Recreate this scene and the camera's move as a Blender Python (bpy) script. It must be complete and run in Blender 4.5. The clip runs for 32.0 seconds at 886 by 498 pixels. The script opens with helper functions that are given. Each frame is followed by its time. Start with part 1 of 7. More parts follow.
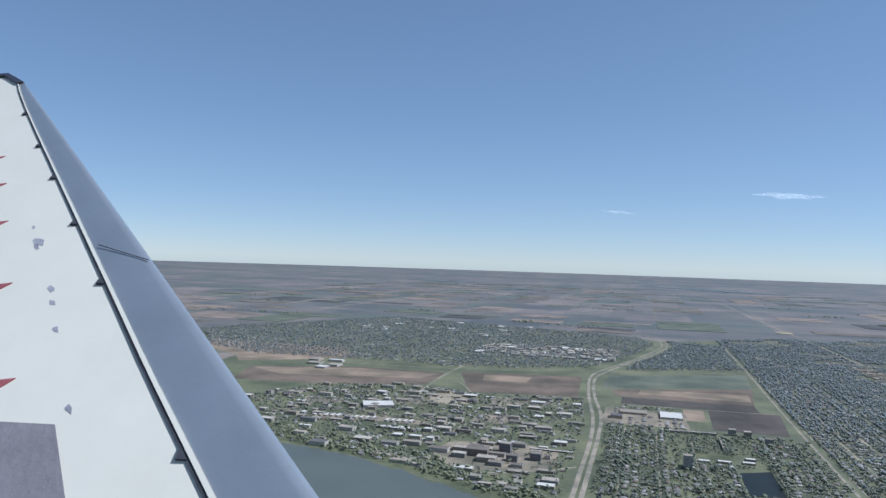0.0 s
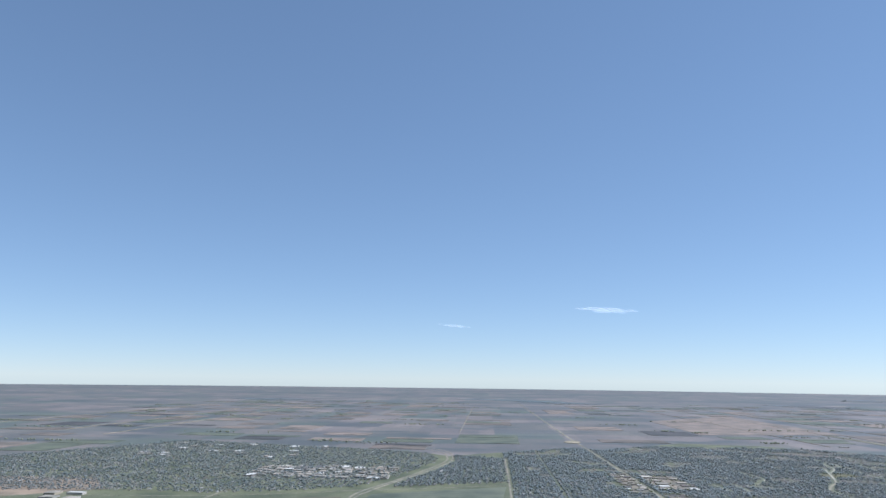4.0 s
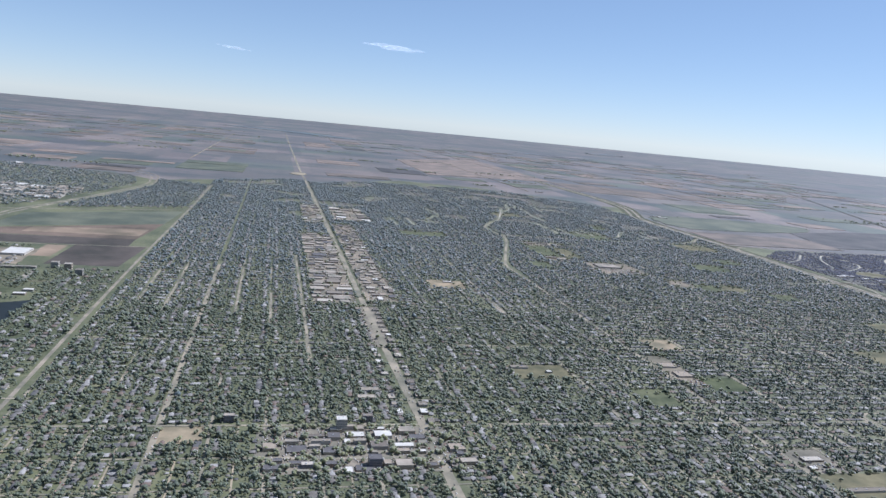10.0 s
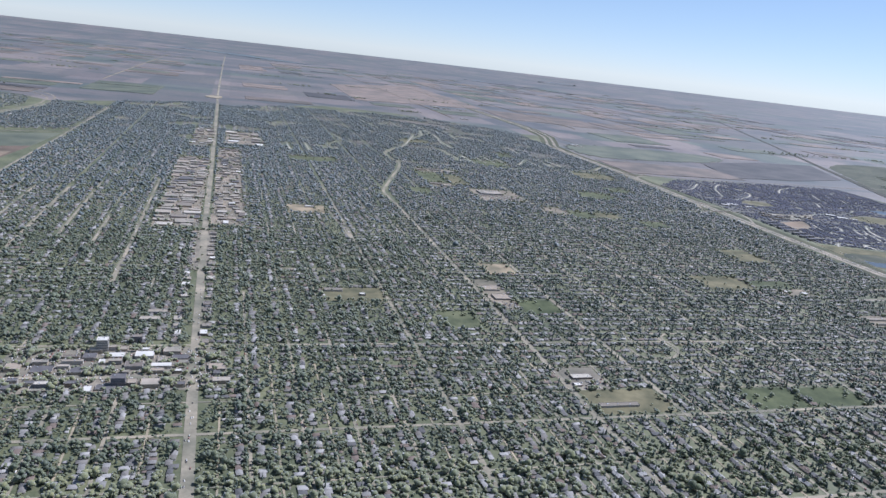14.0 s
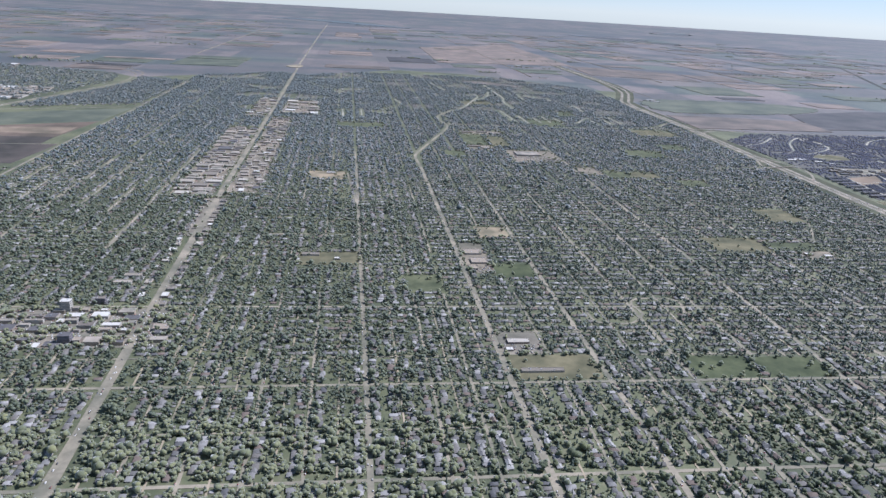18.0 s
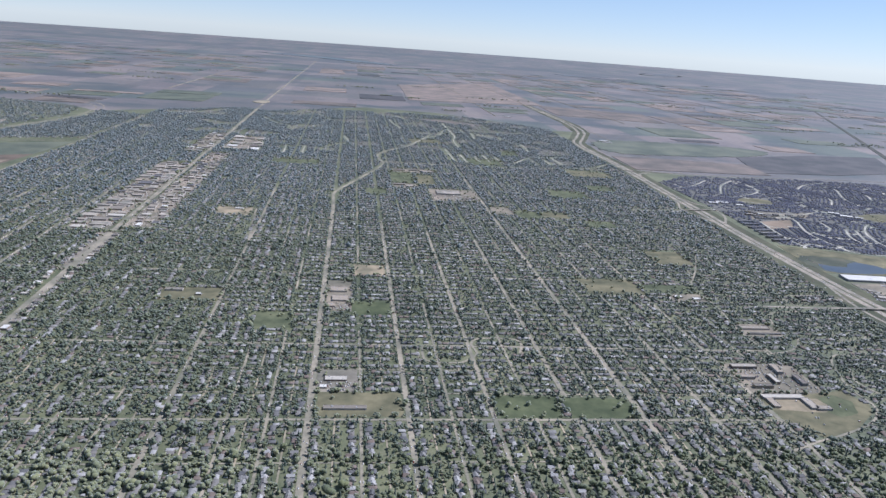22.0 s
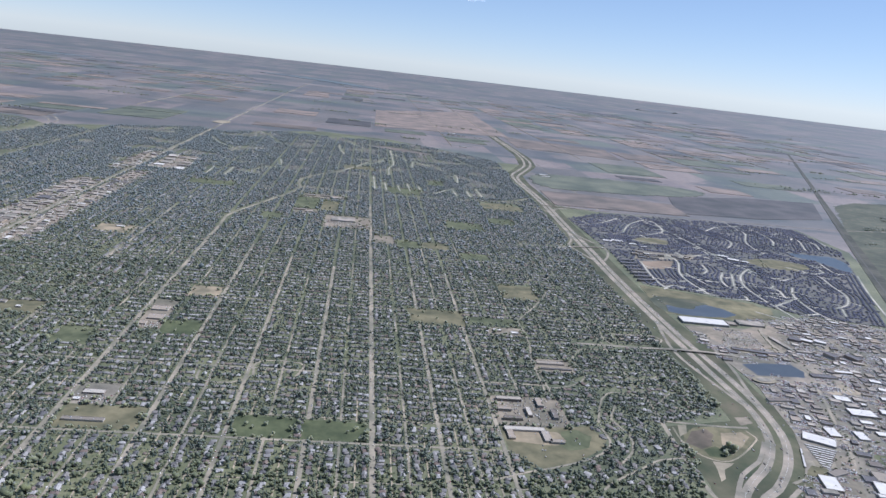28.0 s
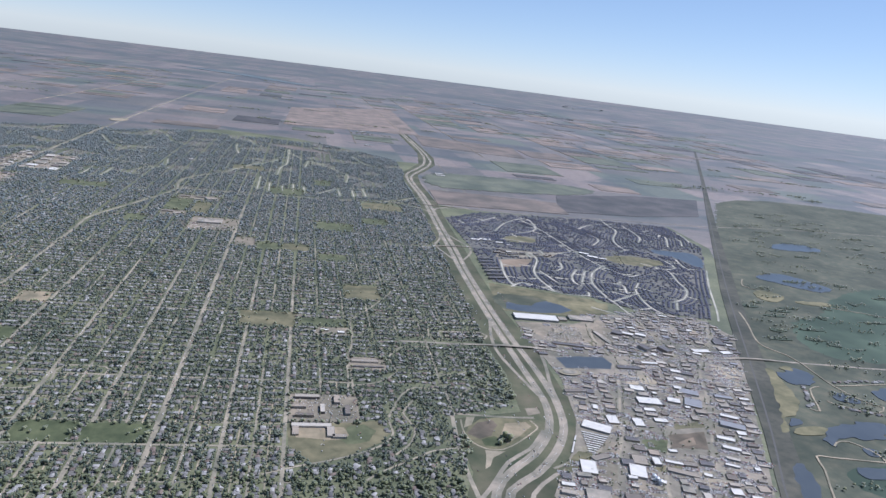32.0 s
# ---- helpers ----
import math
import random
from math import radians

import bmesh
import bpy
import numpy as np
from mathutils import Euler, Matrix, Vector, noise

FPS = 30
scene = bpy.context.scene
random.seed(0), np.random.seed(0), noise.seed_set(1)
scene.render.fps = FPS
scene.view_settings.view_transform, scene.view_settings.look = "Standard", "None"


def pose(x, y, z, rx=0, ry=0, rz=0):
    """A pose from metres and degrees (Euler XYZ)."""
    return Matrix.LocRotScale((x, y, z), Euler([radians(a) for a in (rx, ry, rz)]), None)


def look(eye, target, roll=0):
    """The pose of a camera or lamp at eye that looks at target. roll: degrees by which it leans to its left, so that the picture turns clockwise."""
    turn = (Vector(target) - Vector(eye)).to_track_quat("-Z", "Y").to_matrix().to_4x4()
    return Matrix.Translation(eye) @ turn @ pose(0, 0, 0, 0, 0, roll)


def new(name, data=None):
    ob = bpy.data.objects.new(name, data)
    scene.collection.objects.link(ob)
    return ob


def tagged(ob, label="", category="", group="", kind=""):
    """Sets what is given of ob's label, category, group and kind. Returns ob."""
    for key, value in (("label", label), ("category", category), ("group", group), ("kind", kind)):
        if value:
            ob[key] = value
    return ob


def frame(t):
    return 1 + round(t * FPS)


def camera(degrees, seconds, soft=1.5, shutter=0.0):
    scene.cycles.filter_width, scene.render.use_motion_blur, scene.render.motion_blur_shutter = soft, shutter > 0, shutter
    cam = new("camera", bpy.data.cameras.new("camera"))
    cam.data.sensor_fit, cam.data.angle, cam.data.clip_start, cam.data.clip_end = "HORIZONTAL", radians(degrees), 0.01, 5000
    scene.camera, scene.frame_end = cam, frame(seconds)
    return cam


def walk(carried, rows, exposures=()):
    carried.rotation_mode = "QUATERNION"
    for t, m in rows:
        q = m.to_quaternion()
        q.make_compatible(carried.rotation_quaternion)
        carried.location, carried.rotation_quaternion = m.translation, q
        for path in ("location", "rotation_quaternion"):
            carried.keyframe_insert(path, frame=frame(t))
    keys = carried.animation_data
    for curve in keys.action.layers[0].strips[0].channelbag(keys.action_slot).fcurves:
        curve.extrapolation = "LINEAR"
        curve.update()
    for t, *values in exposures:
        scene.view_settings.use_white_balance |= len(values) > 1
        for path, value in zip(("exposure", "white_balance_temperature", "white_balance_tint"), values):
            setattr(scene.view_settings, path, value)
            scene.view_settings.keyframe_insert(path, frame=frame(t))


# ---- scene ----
cam = camera(63.32, 32.0, soft=1.5)
# seconds, place, turn; the land is modelled at 1:15
PATH = [
    (0.0, -2.27, 9.21, 43.20, 90.955, -1.864, 15.600),
    (0.5, 1.85, 9.39, 43.37, 95.263, -1.955, 16.356),
    (1.0, 5.99, 9.58, 43.54, 96.475, -2.528, 17.003),
    (1.5, 10.14, 9.75, 43.70, 97.670, -2.218, 13.604),
    (2.0, 14.29, 9.91, 43.87, 98.187, -1.489, 10.620),
    (2.5, 18.44, 10.04, 44.04, 98.384, -0.586, 9.437),
    (4.5, 35.14, 10.28, 44.81, 100.606, -1.289, 1.586),
    (5.0, 39.23, 10.24, 45.03, 100.275, -1.809, -0.325),
    (5.5, 43.27, 10.17, 45.26, 97.848, -2.294, -4.281),
    (6.0, 47.24, 10.06, 45.51, 94.436, -3.000, -5.714),
    (6.5, 51.12, 9.93, 45.76, 91.290, -3.146, -6.543),
    (7.0, 54.91, 9.75, 46.01, 88.529, -3.591, -7.800),
    (7.5, 58.60, 9.48, 46.24, 86.602, -4.152, -9.486),
    (8.0, 62.23, 9.12, 46.43, 85.591, -4.454, -10.328),
    (8.5, 65.83, 8.63, 46.61, 83.688, -4.480, -10.862),
    (9.0, 69.43, 8.03, 46.79, 81.528, -4.517, -11.149),
    (9.5, 73.06, 7.33, 46.97, 80.652, -4.893, -12.112),
    (10.0, 76.72, 6.55, 47.16, 80.156, -5.363, -12.764),
    (10.5, 80.42, 5.73, 47.33, 78.487, -5.702, -13.681),
    (11.0, 84.13, 4.90, 47.47, 77.513, -6.084, -14.428),
    (11.5, 87.83, 4.10, 47.61, 76.713, -6.460, -14.946),
    (12.0, 91.49, 3.32, 47.74, 76.307, -6.784, -15.483),
    (12.5, 95.10, 2.56, 47.88, 76.059, -6.997, -15.838),
    (13.0, 98.66, 1.81, 48.04, 75.571, -6.934, -16.065),
    (13.5, 102.21, 1.06, 48.25, 74.991, -6.636, -15.841),
    (15.5, 116.26, -1.97, 49.52, 74.586, -5.397, -15.696),
    (16.0, 119.80, -2.84, 49.89, 70.256, -2.347, -10.776),
    (16.5, 123.36, -3.73, 50.30, 69.569, -0.867, -8.265),
    (17.0, 126.97, -4.62, 50.76, 70.669, -0.750, -7.205),
    (17.5, 130.63, -5.50, 51.25, 70.994, -1.507, -5.786),
    (18.0, 134.34, -6.37, 51.77, 71.070, -3.116, -7.071),
    (18.5, 138.06, -7.24, 52.29, 71.222, -3.893, -8.765),
    (19.0, 141.77, -8.10, 52.78, 71.304, -4.154, -9.583),
    (19.5, 145.47, -8.96, 53.25, 71.284, -4.339, -9.604),
    (20.0, 149.15, -9.79, 53.70, 71.306, -4.597, -9.598),
    (20.5, 152.79, -10.59, 54.14, 71.366, -4.979, -9.876),
    (21.0, 156.39, -11.35, 54.58, 72.666, -4.894, -9.264),
    (21.5, 159.93, -12.08, 55.04, 73.560, -4.474, -8.140),
    (22.0, 163.45, -12.83, 55.54, 73.783, -3.997, -6.782),
    (22.5, 166.98, -13.61, 56.09, 73.832, -3.563, -4.743),
    (23.0, 170.51, -14.47, 56.66, 74.720, -3.017, -3.177),
    (23.5, 174.06, -15.38, 57.26, 75.085, -3.121, -1.895),
    (24.0, 177.63, -16.33, 57.87, 74.975, -2.953, -0.664),
    (24.5, 181.20, -17.32, 58.46, 74.948, -3.044, -0.124),
    (26.5, 195.33, -21.61, 60.62, 75.092, -5.605, -3.383),
    (27.0, 198.80, -22.63, 61.30, 75.277, -6.248, -5.230),
    (27.5, 202.25, -23.66, 62.01, 75.240, -6.411, -5.383),
    (28.0, 205.67, -24.74, 62.74, 75.633, -6.381, -5.678),
    (28.5, 209.07, -25.85, 63.49, 75.825, -6.463, -5.881),
    (29.0, 212.47, -27.02, 64.28, 75.793, -6.300, -5.921),
    (29.5, 215.89, -28.23, 65.09, 75.666, -6.153, -5.536),
    (30.0, 219.34, -29.48, 65.93, 75.633, -5.972, -5.468),
    (30.5, 222.82, -30.77, 66.80, 75.620, -6.040, -6.107),
    (31.0, 226.35, -32.11, 67.69, 75.511, -6.085, -5.909),
    (31.5, 229.91, -33.48, 68.59, 75.661, -6.587, -8.039),
    (32.0, 233.49, -34.87, 69.50, 75.813, -7.000, -10.356),
]
walk(cam, [(t, pose(x, y, z, rx, ry, rz)) for t, x, y, z, rx, ry, rz in PATH], exposures=[(0.0, 0.22, 5150, 12), (5.0, 0.48, 5250, 13), (9.0, 0.4, 5300, 16), (16.0, 0.43, 5250, 19), (32.0, 0.39, 5250, 19)])

# ---- light ----
SUN_AZ, SUN_EL = radians(78), radians(50)      # from +y towards +x; the sun stands over the south
world = bpy.data.worlds.new("sky_world")
world.use_nodes = True
scene.world = world
wn = world.node_tree.nodes
sky = wn.new("ShaderNodeTexSky")
sky.sky_type = "NISHITA"
sky.sun_disc = False
sky.sun_elevation, sky.sun_rotation = SUN_EL, SUN_AZ
sky.altitude, sky.air_density, sky.dust_density, sky.ozone_density = 1200, 0.8, 0.05, 5.0
wn["Background"].inputs["Strength"].default_value = 0.156
soften = wn.new("ShaderNodeGamma")           # a slightly hazy, even sky
soften.inputs[1].default_value = 0.66
world.node_tree.links.new(sky.outputs[0], soften.inputs[0])
cool = wn.new("ShaderNodeMix")
cool.data_type, cool.blend_type = "RGBA", "MULTIPLY"
cool.inputs[0].default_value = 1
cool.inputs[7].default_value = (1.06, 1.0, 0.885, 1)
world.node_tree.links.new(soften.outputs[0], cool.inputs[6])
world.node_tree.links.new(cool.outputs[2], wn["Background"].inputs[0])
sun_data = bpy.data.lights.new("sun", "SUN")
sun_data.energy, sun_data.angle, sun_data.color = 4.5, radians(0.55), (1.0, 0.95, 0.87)
sun = new("sun", sun_data)
sun.matrix_world = look((400 * math.sin(SUN_AZ), 400 * math.cos(SUN_AZ), 400 * math.tan(SUN_EL)), (0, 0, 0))

# ---- materials ----
rng = np.random.default_rng(7)


def material(name, cols, scale=1.0, rough=0.9, bump=0.0, vary="", spread=(), metal=0.0, spec=0.3, sheen=0.0, stretch=(1, 1, 1), big=0.0):
    """cols: colours mixed by noise at two scales; vary: island or object, with the colours of spread mixed over the pieces."""
    m = bpy.data.materials.new(name)
    m.use_nodes = True
    nt = m.node_tree
    b = nt.nodes["Principled BSDF"]
    b.inputs["Roughness"].default_value, b.inputs["Metallic"].default_value = rough, metal
    b.inputs["Specular IOR Level"].default_value = spec
    if sheen:
        b.inputs["Sheen Weight"].default_value = sheen
    geo = nt.nodes.new("ShaderNodeNewGeometry")
    mp = nt.nodes.new("ShaderNodeMapping")
    mp.inputs["Scale"].default_value = stretch
    nt.links.new(geo.outputs["Position"], mp.inputs[0])
    n1 = nt.nodes.new("ShaderNodeTexNoise")
    n1.inputs["Scale"].default_value, n1.inputs["Detail"].default_value, n1.inputs["Roughness"].default_value = scale, 6, 0.65
    nt.links.new(mp.outputs[0], n1.inputs["Vector"])
    ramp = nt.nodes.new("ShaderNodeValToRGB")
    el = ramp.color_ramp.elements
    while len(el) < len(cols):
        el.new(0.5)
    for i, c in enumerate(cols):
        el[i].position = 0.3 + 0.4 * i / max(1, len(cols) - 1)
        el[i].color = (*c, 1)
    nt.links.new(n1.outputs[0], ramp.inputs[0])
    out = ramp.outputs[0]
    if vary:
        src = geo.outputs["Random Per Island"] if vary == "island" else nt.nodes.new("ShaderNodeObjectInfo").outputs["Random"]
        r2 = nt.nodes.new("ShaderNodeValToRGB")
        r2.color_ramp.interpolation = "CONSTANT" if len(spread) > 3 else "LINEAR"
        e2 = r2.color_ramp.elements
        while len(e2) < len(spread):
            e2.new(0.5)
        for i, c in enumerate(spread):
            e2[i].position = i / len(spread) if len(spread) > 3 else i / max(1, len(spread) - 1)
            e2[i].color = (*c, 1)
        nt.links.new(src, r2.inputs[0])
        mul = nt.nodes.new("ShaderNodeMix")
        mul.data_type, mul.blend_type = "RGBA", "MULTIPLY"
        mul.inputs[0].default_value = 1
        nt.links.new(r2.outputs[0], mul.inputs[6])
        nt.links.new(out, mul.inputs[7])
        out = mul.outputs[2]
    if big:
        n2 = nt.nodes.new("ShaderNodeTexNoise")
        n2.inputs["Scale"].default_value, n2.inputs["Detail"].default_value = big, 3
        nt.links.new(geo.outputs["Position"], n2.inputs["Vector"])
        r3 = nt.nodes.new("ShaderNodeValToRGB")
        r3.color_ramp.elements[0].color, r3.color_ramp.elements[1].color = (0.62, 0.66, 0.6, 1), (1.25, 1.2, 1.1, 1)
        r3.color_ramp.elements[0].position, r3.color_ramp.elements[1].position = 0.35, 0.65
        nt.links.new(n2.outputs[0], r3.inputs[0])
        mul = nt.nodes.new("ShaderNodeMix")
        mul.data_type, mul.blend_type = "RGBA", "MULTIPLY"
        mul.inputs[0].default_value = 1
        nt.links.new(out, mul.inputs[6])
        nt.links.new(r3.outputs[0], mul.inputs[7])
        out = mul.outputs[2]
    nt.links.new(out, b.inputs["Base Color"])
    if bump:
        bp = nt.nodes.new("ShaderNodeBump")
        bp.inputs["Strength"].default_value, bp.inputs["Distance"].default_value = bump, 0.1
        nt.links.new(n1.outputs[0], bp.inputs["Height"])
        nt.links.new(bp.outputs[0], b.inputs["Normal"])
    return m


def farmland():
    """Patchwork of quarter sections: stubble, bare soil, seeded fields and bluffs of trees."""
    m = bpy.data.materials.new("farmland")
    m.use_nodes = True
    nt = m.node_tree
    N, L = nt.nodes.new, nt.links.new
    b = nt.nodes["Principled BSDF"]
    b.inputs["Roughness"].default_value, b.inputs["Specular IOR Level"].default_value = 0.5, 0.5
    geo = N("ShaderNodeNewGeometry")

    def patch(size, shift):
        mp = N("ShaderNodeMapping")
        mp.inputs["Scale"].default_value = (1 / size[0], 1 / size[1], 0)
        mp.inputs["Location"].default_value = shift
        L(geo.outputs["Position"], mp.inputs[0])
        fl = N("ShaderNodeVectorMath")
        fl.operation = "FLOOR"
        L(mp.outputs[0], fl.inputs[0])
        wnz = N("ShaderNodeTexWhiteNoise")
        wnz.noise_dimensions = "2D"
        L(fl.outputs[0], wnz.inputs["Vector"])
        return wnz.outputs["Value"]

    def ramp(src, stops):
        r = N("ShaderNodeValToRGB")
        el = r.color_ramp.elements
        while len(el) < len(stops):
            el.new(0.5)
        for e, (p, c) in zip(el, stops):
            e.position, e.color = p, (*c, 1)
        L(src, r.inputs[0])
        return r

    def mix(kind, fac, a, c):
        x = N("ShaderNodeMix")
        x.data_type, x.blend_type = "RGBA", kind
        if isinstance(fac, float):
            x.inputs[0].default_value = fac
        else:
            L(fac, x.inputs[0])
        L(a, x.inputs[6])
        L(c, x.inputs[7])
        return x.outputs[2]

    def noise_at(scale, stretch=(1, 1, 1), detail=5):
        mp = N("ShaderNodeMapping")
        mp.inputs["Scale"].default_value = stretch
        L(geo.outputs["Position"], mp.inputs[0])
        n = N("ShaderNodeTexNoise")
        n.inputs["Scale"].default_value, n.inputs["Detail"].default_value, n.inputs["Roughness"].default_value = scale, detail, 0.6
        L(mp.outputs[0], n.inputs["Vector"])
        return n.outputs[0]

    r1 = ramp(patch((54, 54), (0.3, 0.1, 0)), FIELD_STOPS)
    r1.color_ramp.interpolation = "CONSTANT"
    r2 = ramp(patch((27, 108), (0.1, 0.6, 0)), [(0.0, (0.82, 0.83, 0.86)), (1.0, (1.16, 1.14, 1.12))])
    col = mix("MULTIPLY", 1.0, r1.outputs[0], r2.outputs[0])
    grain = ramp(noise_at(0.25), [(0.3, (0.75, 0.75, 0.75)), (0.7, (1.2, 1.2, 1.2))])
    col = mix("MULTIPLY", 1.0, col, grain.outputs[0])
    # broad swells of greener pasture
    past = ramp(noise_at(0.0045), [(0.55, (0, 0, 0)), (0.66, (0.8, 0.8, 0.8))])
    grn = ramp(noise_at(0.05), [(0.3, PASTURE[0]), (0.7, PASTURE[1])])
    col = mix("MIX", past.outputs[0], col, grn.outputs[0])
    wood = ramp(noise_at(0.035, (0.45, 1.0, 1), 8), [(0.53, (0, 0, 0)), (0.6, (0.85, 0.85, 0.85))])
    dark = ramp(noise_at(0.6), [(0.3, (0.058, 0.064, 0.054)), (0.7, (0.095, 0.098, 0.08))])
    col = mix("MIX", wood.outputs[0], col, dark.outputs[0])
    belt = ramp(noise_at(0.0032, (0.35, 1.0, 1), 6), [(0.5, (0, 0, 0)), (0.6, (0.7, 0.7, 0.7))])
    col = mix("MIX", belt.outputs[0], col, dark.outputs[0])
    L(col, b.inputs["Base Color"])
    bp = N("ShaderNodeBump")
    bp.inputs["Strength"].default_value = 0.06
    L(noise_at(1.5), bp.inputs["Height"])
    L(bp.outputs[0], b.inputs["Normal"])
    return m


FIELD_STOPS = [(0.0, (0.19, 0.15, 0.118)), (0.2, (0.145, 0.125, 0.095)), (0.38, (0.22, 0.172, 0.135)), (0.55, (0.115, 0.105, 0.088)), (0.64, (0.175, 0.145, 0.112)), (0.84, (0.12, 0.125, 0.085))]
PASTURE = ((0.105, 0.105, 0.085), (0.16, 0.145, 0.12))
M_FARM = farmland()
M_CITY = material("city_ground", [(0.085, 0.098, 0.05), (0.122, 0.128, 0.068), (0.165, 0.155, 0.1)], 0.9, 0.75, 0.3, big=0.05, spec=0.45)
M_GRASS = material("park_grass", [(0.09, 0.1, 0.054), (0.125, 0.13, 0.074)], 0.6, 0.95, 0.2, big=0.15)
M_LUSH = material("lush_turf", [(0.066, 0.08, 0.04), (0.098, 0.108, 0.056)], 0.7, 0.95, 0.2, big=0.2)
M_DRY = material("dry_grass", [(0.122, 0.112, 0.066), (0.176, 0.158, 0.096)], 0.5, 0.95, 0.2, big=0.2)
M_TAN = material("bare_playing_field", [(0.235, 0.19, 0.13), (0.31, 0.255, 0.175)], 0.5, 0.95, 0.2, big=0.2)
M_HAY = material("hay_field", [(0.1, 0.108, 0.07), (0.135, 0.138, 0.092)], 0.3, 0.62, 0.1, big=0.06, spec=0.45)
M_BASIN = material("damp_brown_earth", [(0.1, 0.082, 0.062), (0.145, 0.118, 0.09)], 0.5, 0.95, 0.2, big=0.2)
M_SOIL = material("tilled_soil", [(0.13, 0.1, 0.08), (0.17, 0.132, 0.106)], 0.3, 0.92, 0.2, big=0.06, spec=0.2)
M_DARKSOIL = material("dark_soil", [(0.075, 0.064, 0.058), (0.105, 0.09, 0.08)], 0.3, 0.92, 0.2, big=0.06, spec=0.2)
M_STUBBLE = material("stubble_field", [(0.22, 0.168, 0.125), (0.27, 0.21, 0.158)], 0.3, 0.92, 0.2, big=0.06, spec=0.2)
M_PSOIL = material("prairie_soil", [(0.14, 0.11, 0.09), (0.18, 0.145, 0.118)], 0.3, 0.68, 0.1, big=0.06, spec=0.4)
M_PDARK = material("prairie_fallow", [(0.065, 0.06, 0.058), (0.09, 0.082, 0.078)], 0.3, 0.7, 0.1, big=0.06, spec=0.4)
M_PSTUB = material("prairie_stubble", [(0.195, 0.15, 0.122), (0.24, 0.188, 0.155)], 0.3, 0.68, 0.1, big=0.06, spec=0.4)
M_ROAD = material("weathered_asphalt", [(0.225, 0.193, 0.155), (0.3, 0.262, 0.21)], 1.2, 0.85, 0.1, big=0.2)
M_STREET = material("street_asphalt", [(0.211, 0.187, 0.145), (0.309, 0.271, 0.211)], 1.0, 0.9, 0.1, big=0.12)
M_LOT = material("parking_asphalt", [(0.18, 0.154, 0.118), (0.278, 0.234, 0.179)], 0.7, 0.9, 0.1, big=0.1)
M_GRAVEL = material("gravel_yard", [(0.258, 0.219, 0.16), (0.35, 0.295, 0.22)], 0.8, 0.95, 0.2, big=0.1)
M_YARD = material("dusty_yard", [(0.15, 0.132, 0.108), (0.215, 0.19, 0.155), (0.295, 0.255, 0.2)], 0.35, 0.95, 0.2, big=0.06)
M_CONCST = material("pale_concrete_street", [(0.34, 0.315, 0.268), (0.433, 0.404, 0.343)], 0.8, 0.9, 0.1, big=0.1)
M_NEWYARD = material("new_suburb_ground", [(0.085, 0.082, 0.08), (0.13, 0.125, 0.115), (0.17, 0.165, 0.14)], 0.5, 0.95, 0.2, big=0.06)
M_PAINT = material("road_paint", [(0.6, 0.6, 0.58), (0.75, 0.75, 0.72)], 3.0, 0.7)
M_WATER = material("water", [(0.055, 0.064, 0.07), (0.08, 0.088, 0.09)], 0.15, 0.3, 0.05, spec=0.2)
M_RIVER = material("river_water", [(0.088, 0.1, 0.082), (0.112, 0.12, 0.096)], 0.05, 0.35, 0.05, spec=0.22)
M_DARKPOND = material("peaty_pond_water", [(0.016, 0.02, 0.02), (0.026, 0.03, 0.028)], 0.2, 0.4, 0.05, spec=0.06)
M_MARSH = material("marsh_grass", [(0.05, 0.06, 0.042), (0.08, 0.085, 0.058), (0.125, 0.115, 0.078)], 0.22, 0.85, 0.2, big=0.04)
M_SCRUB = material("willow_scrub", [(0.042, 0.056, 0.036), (0.066, 0.08, 0.052)], 0.8, 0.95, 0.6)
M_PASTURE = material("dense_pasture", [(0.05, 0.075, 0.052), (0.068, 0.094, 0.064)], 0.15, 0.9, 0.15, big=0.05)
M_RAILGRASS = material("dark_weeds", [(0.05, 0.052, 0.042), (0.078, 0.076, 0.06), (0.1, 0.092, 0.07)], 0.4, 0.9, 0.2, big=0.06)
M_BALLAST = material("dark_ballast", [(0.085, 0.08, 0.072), (0.12, 0.112, 0.1)], 4.0, 0.95, 0.2)
M_REED = material("dry_reeds", [(0.14, 0.13, 0.075), (0.21, 0.185, 0.11)], 0.4, 0.95, 0.4, big=0.1)
M_VERGE = material("verge_grass", [(0.056, 0.069, 0.04), (0.088, 0.09, 0.055), (0.13, 0.114, 0.078)], 0.12, 0.95, 0.2, big=0.05)
GREENS = ((0.66, 0.7, 0.66), (0.92, 0.96, 0.85), (1.15, 1.12, 0.85))
M_LEAF = material("leaves", [(0.152, 0.156, 0.09), (0.212, 0.21, 0.122)], 6.0, 0.85, 0.35, "island", GREENS, sheen=0.4)
M_LEAF_TOWN = material("darker_leaves", [(0.082, 0.095, 0.06), (0.128, 0.142, 0.088)], 6.0, 0.6, 0.4, "island", GREENS, spec=0.5, sheen=0.2)
M_LEAF_OB = material("leaves_of_single_trees", [(0.1, 0.11, 0.06), (0.15, 0.156, 0.086)], 6.0, 0.85, 0.6, "object", GREENS, sheen=0.2)
M_LEAF_YOUNG = material("leaves_of_young_streets", [(0.1, 0.11, 0.06), (0.15, 0.156, 0.086)], 6.0, 0.85, 0.6, "island", GREENS, sheen=0.2)
M_LEAF_EAST = material("bluish_dark_leaves", [(0.068, 0.082, 0.056), (0.106, 0.122, 0.082)], 6.0, 0.6, 0.4, "island", GREENS, spec=0.5, sheen=0.2)
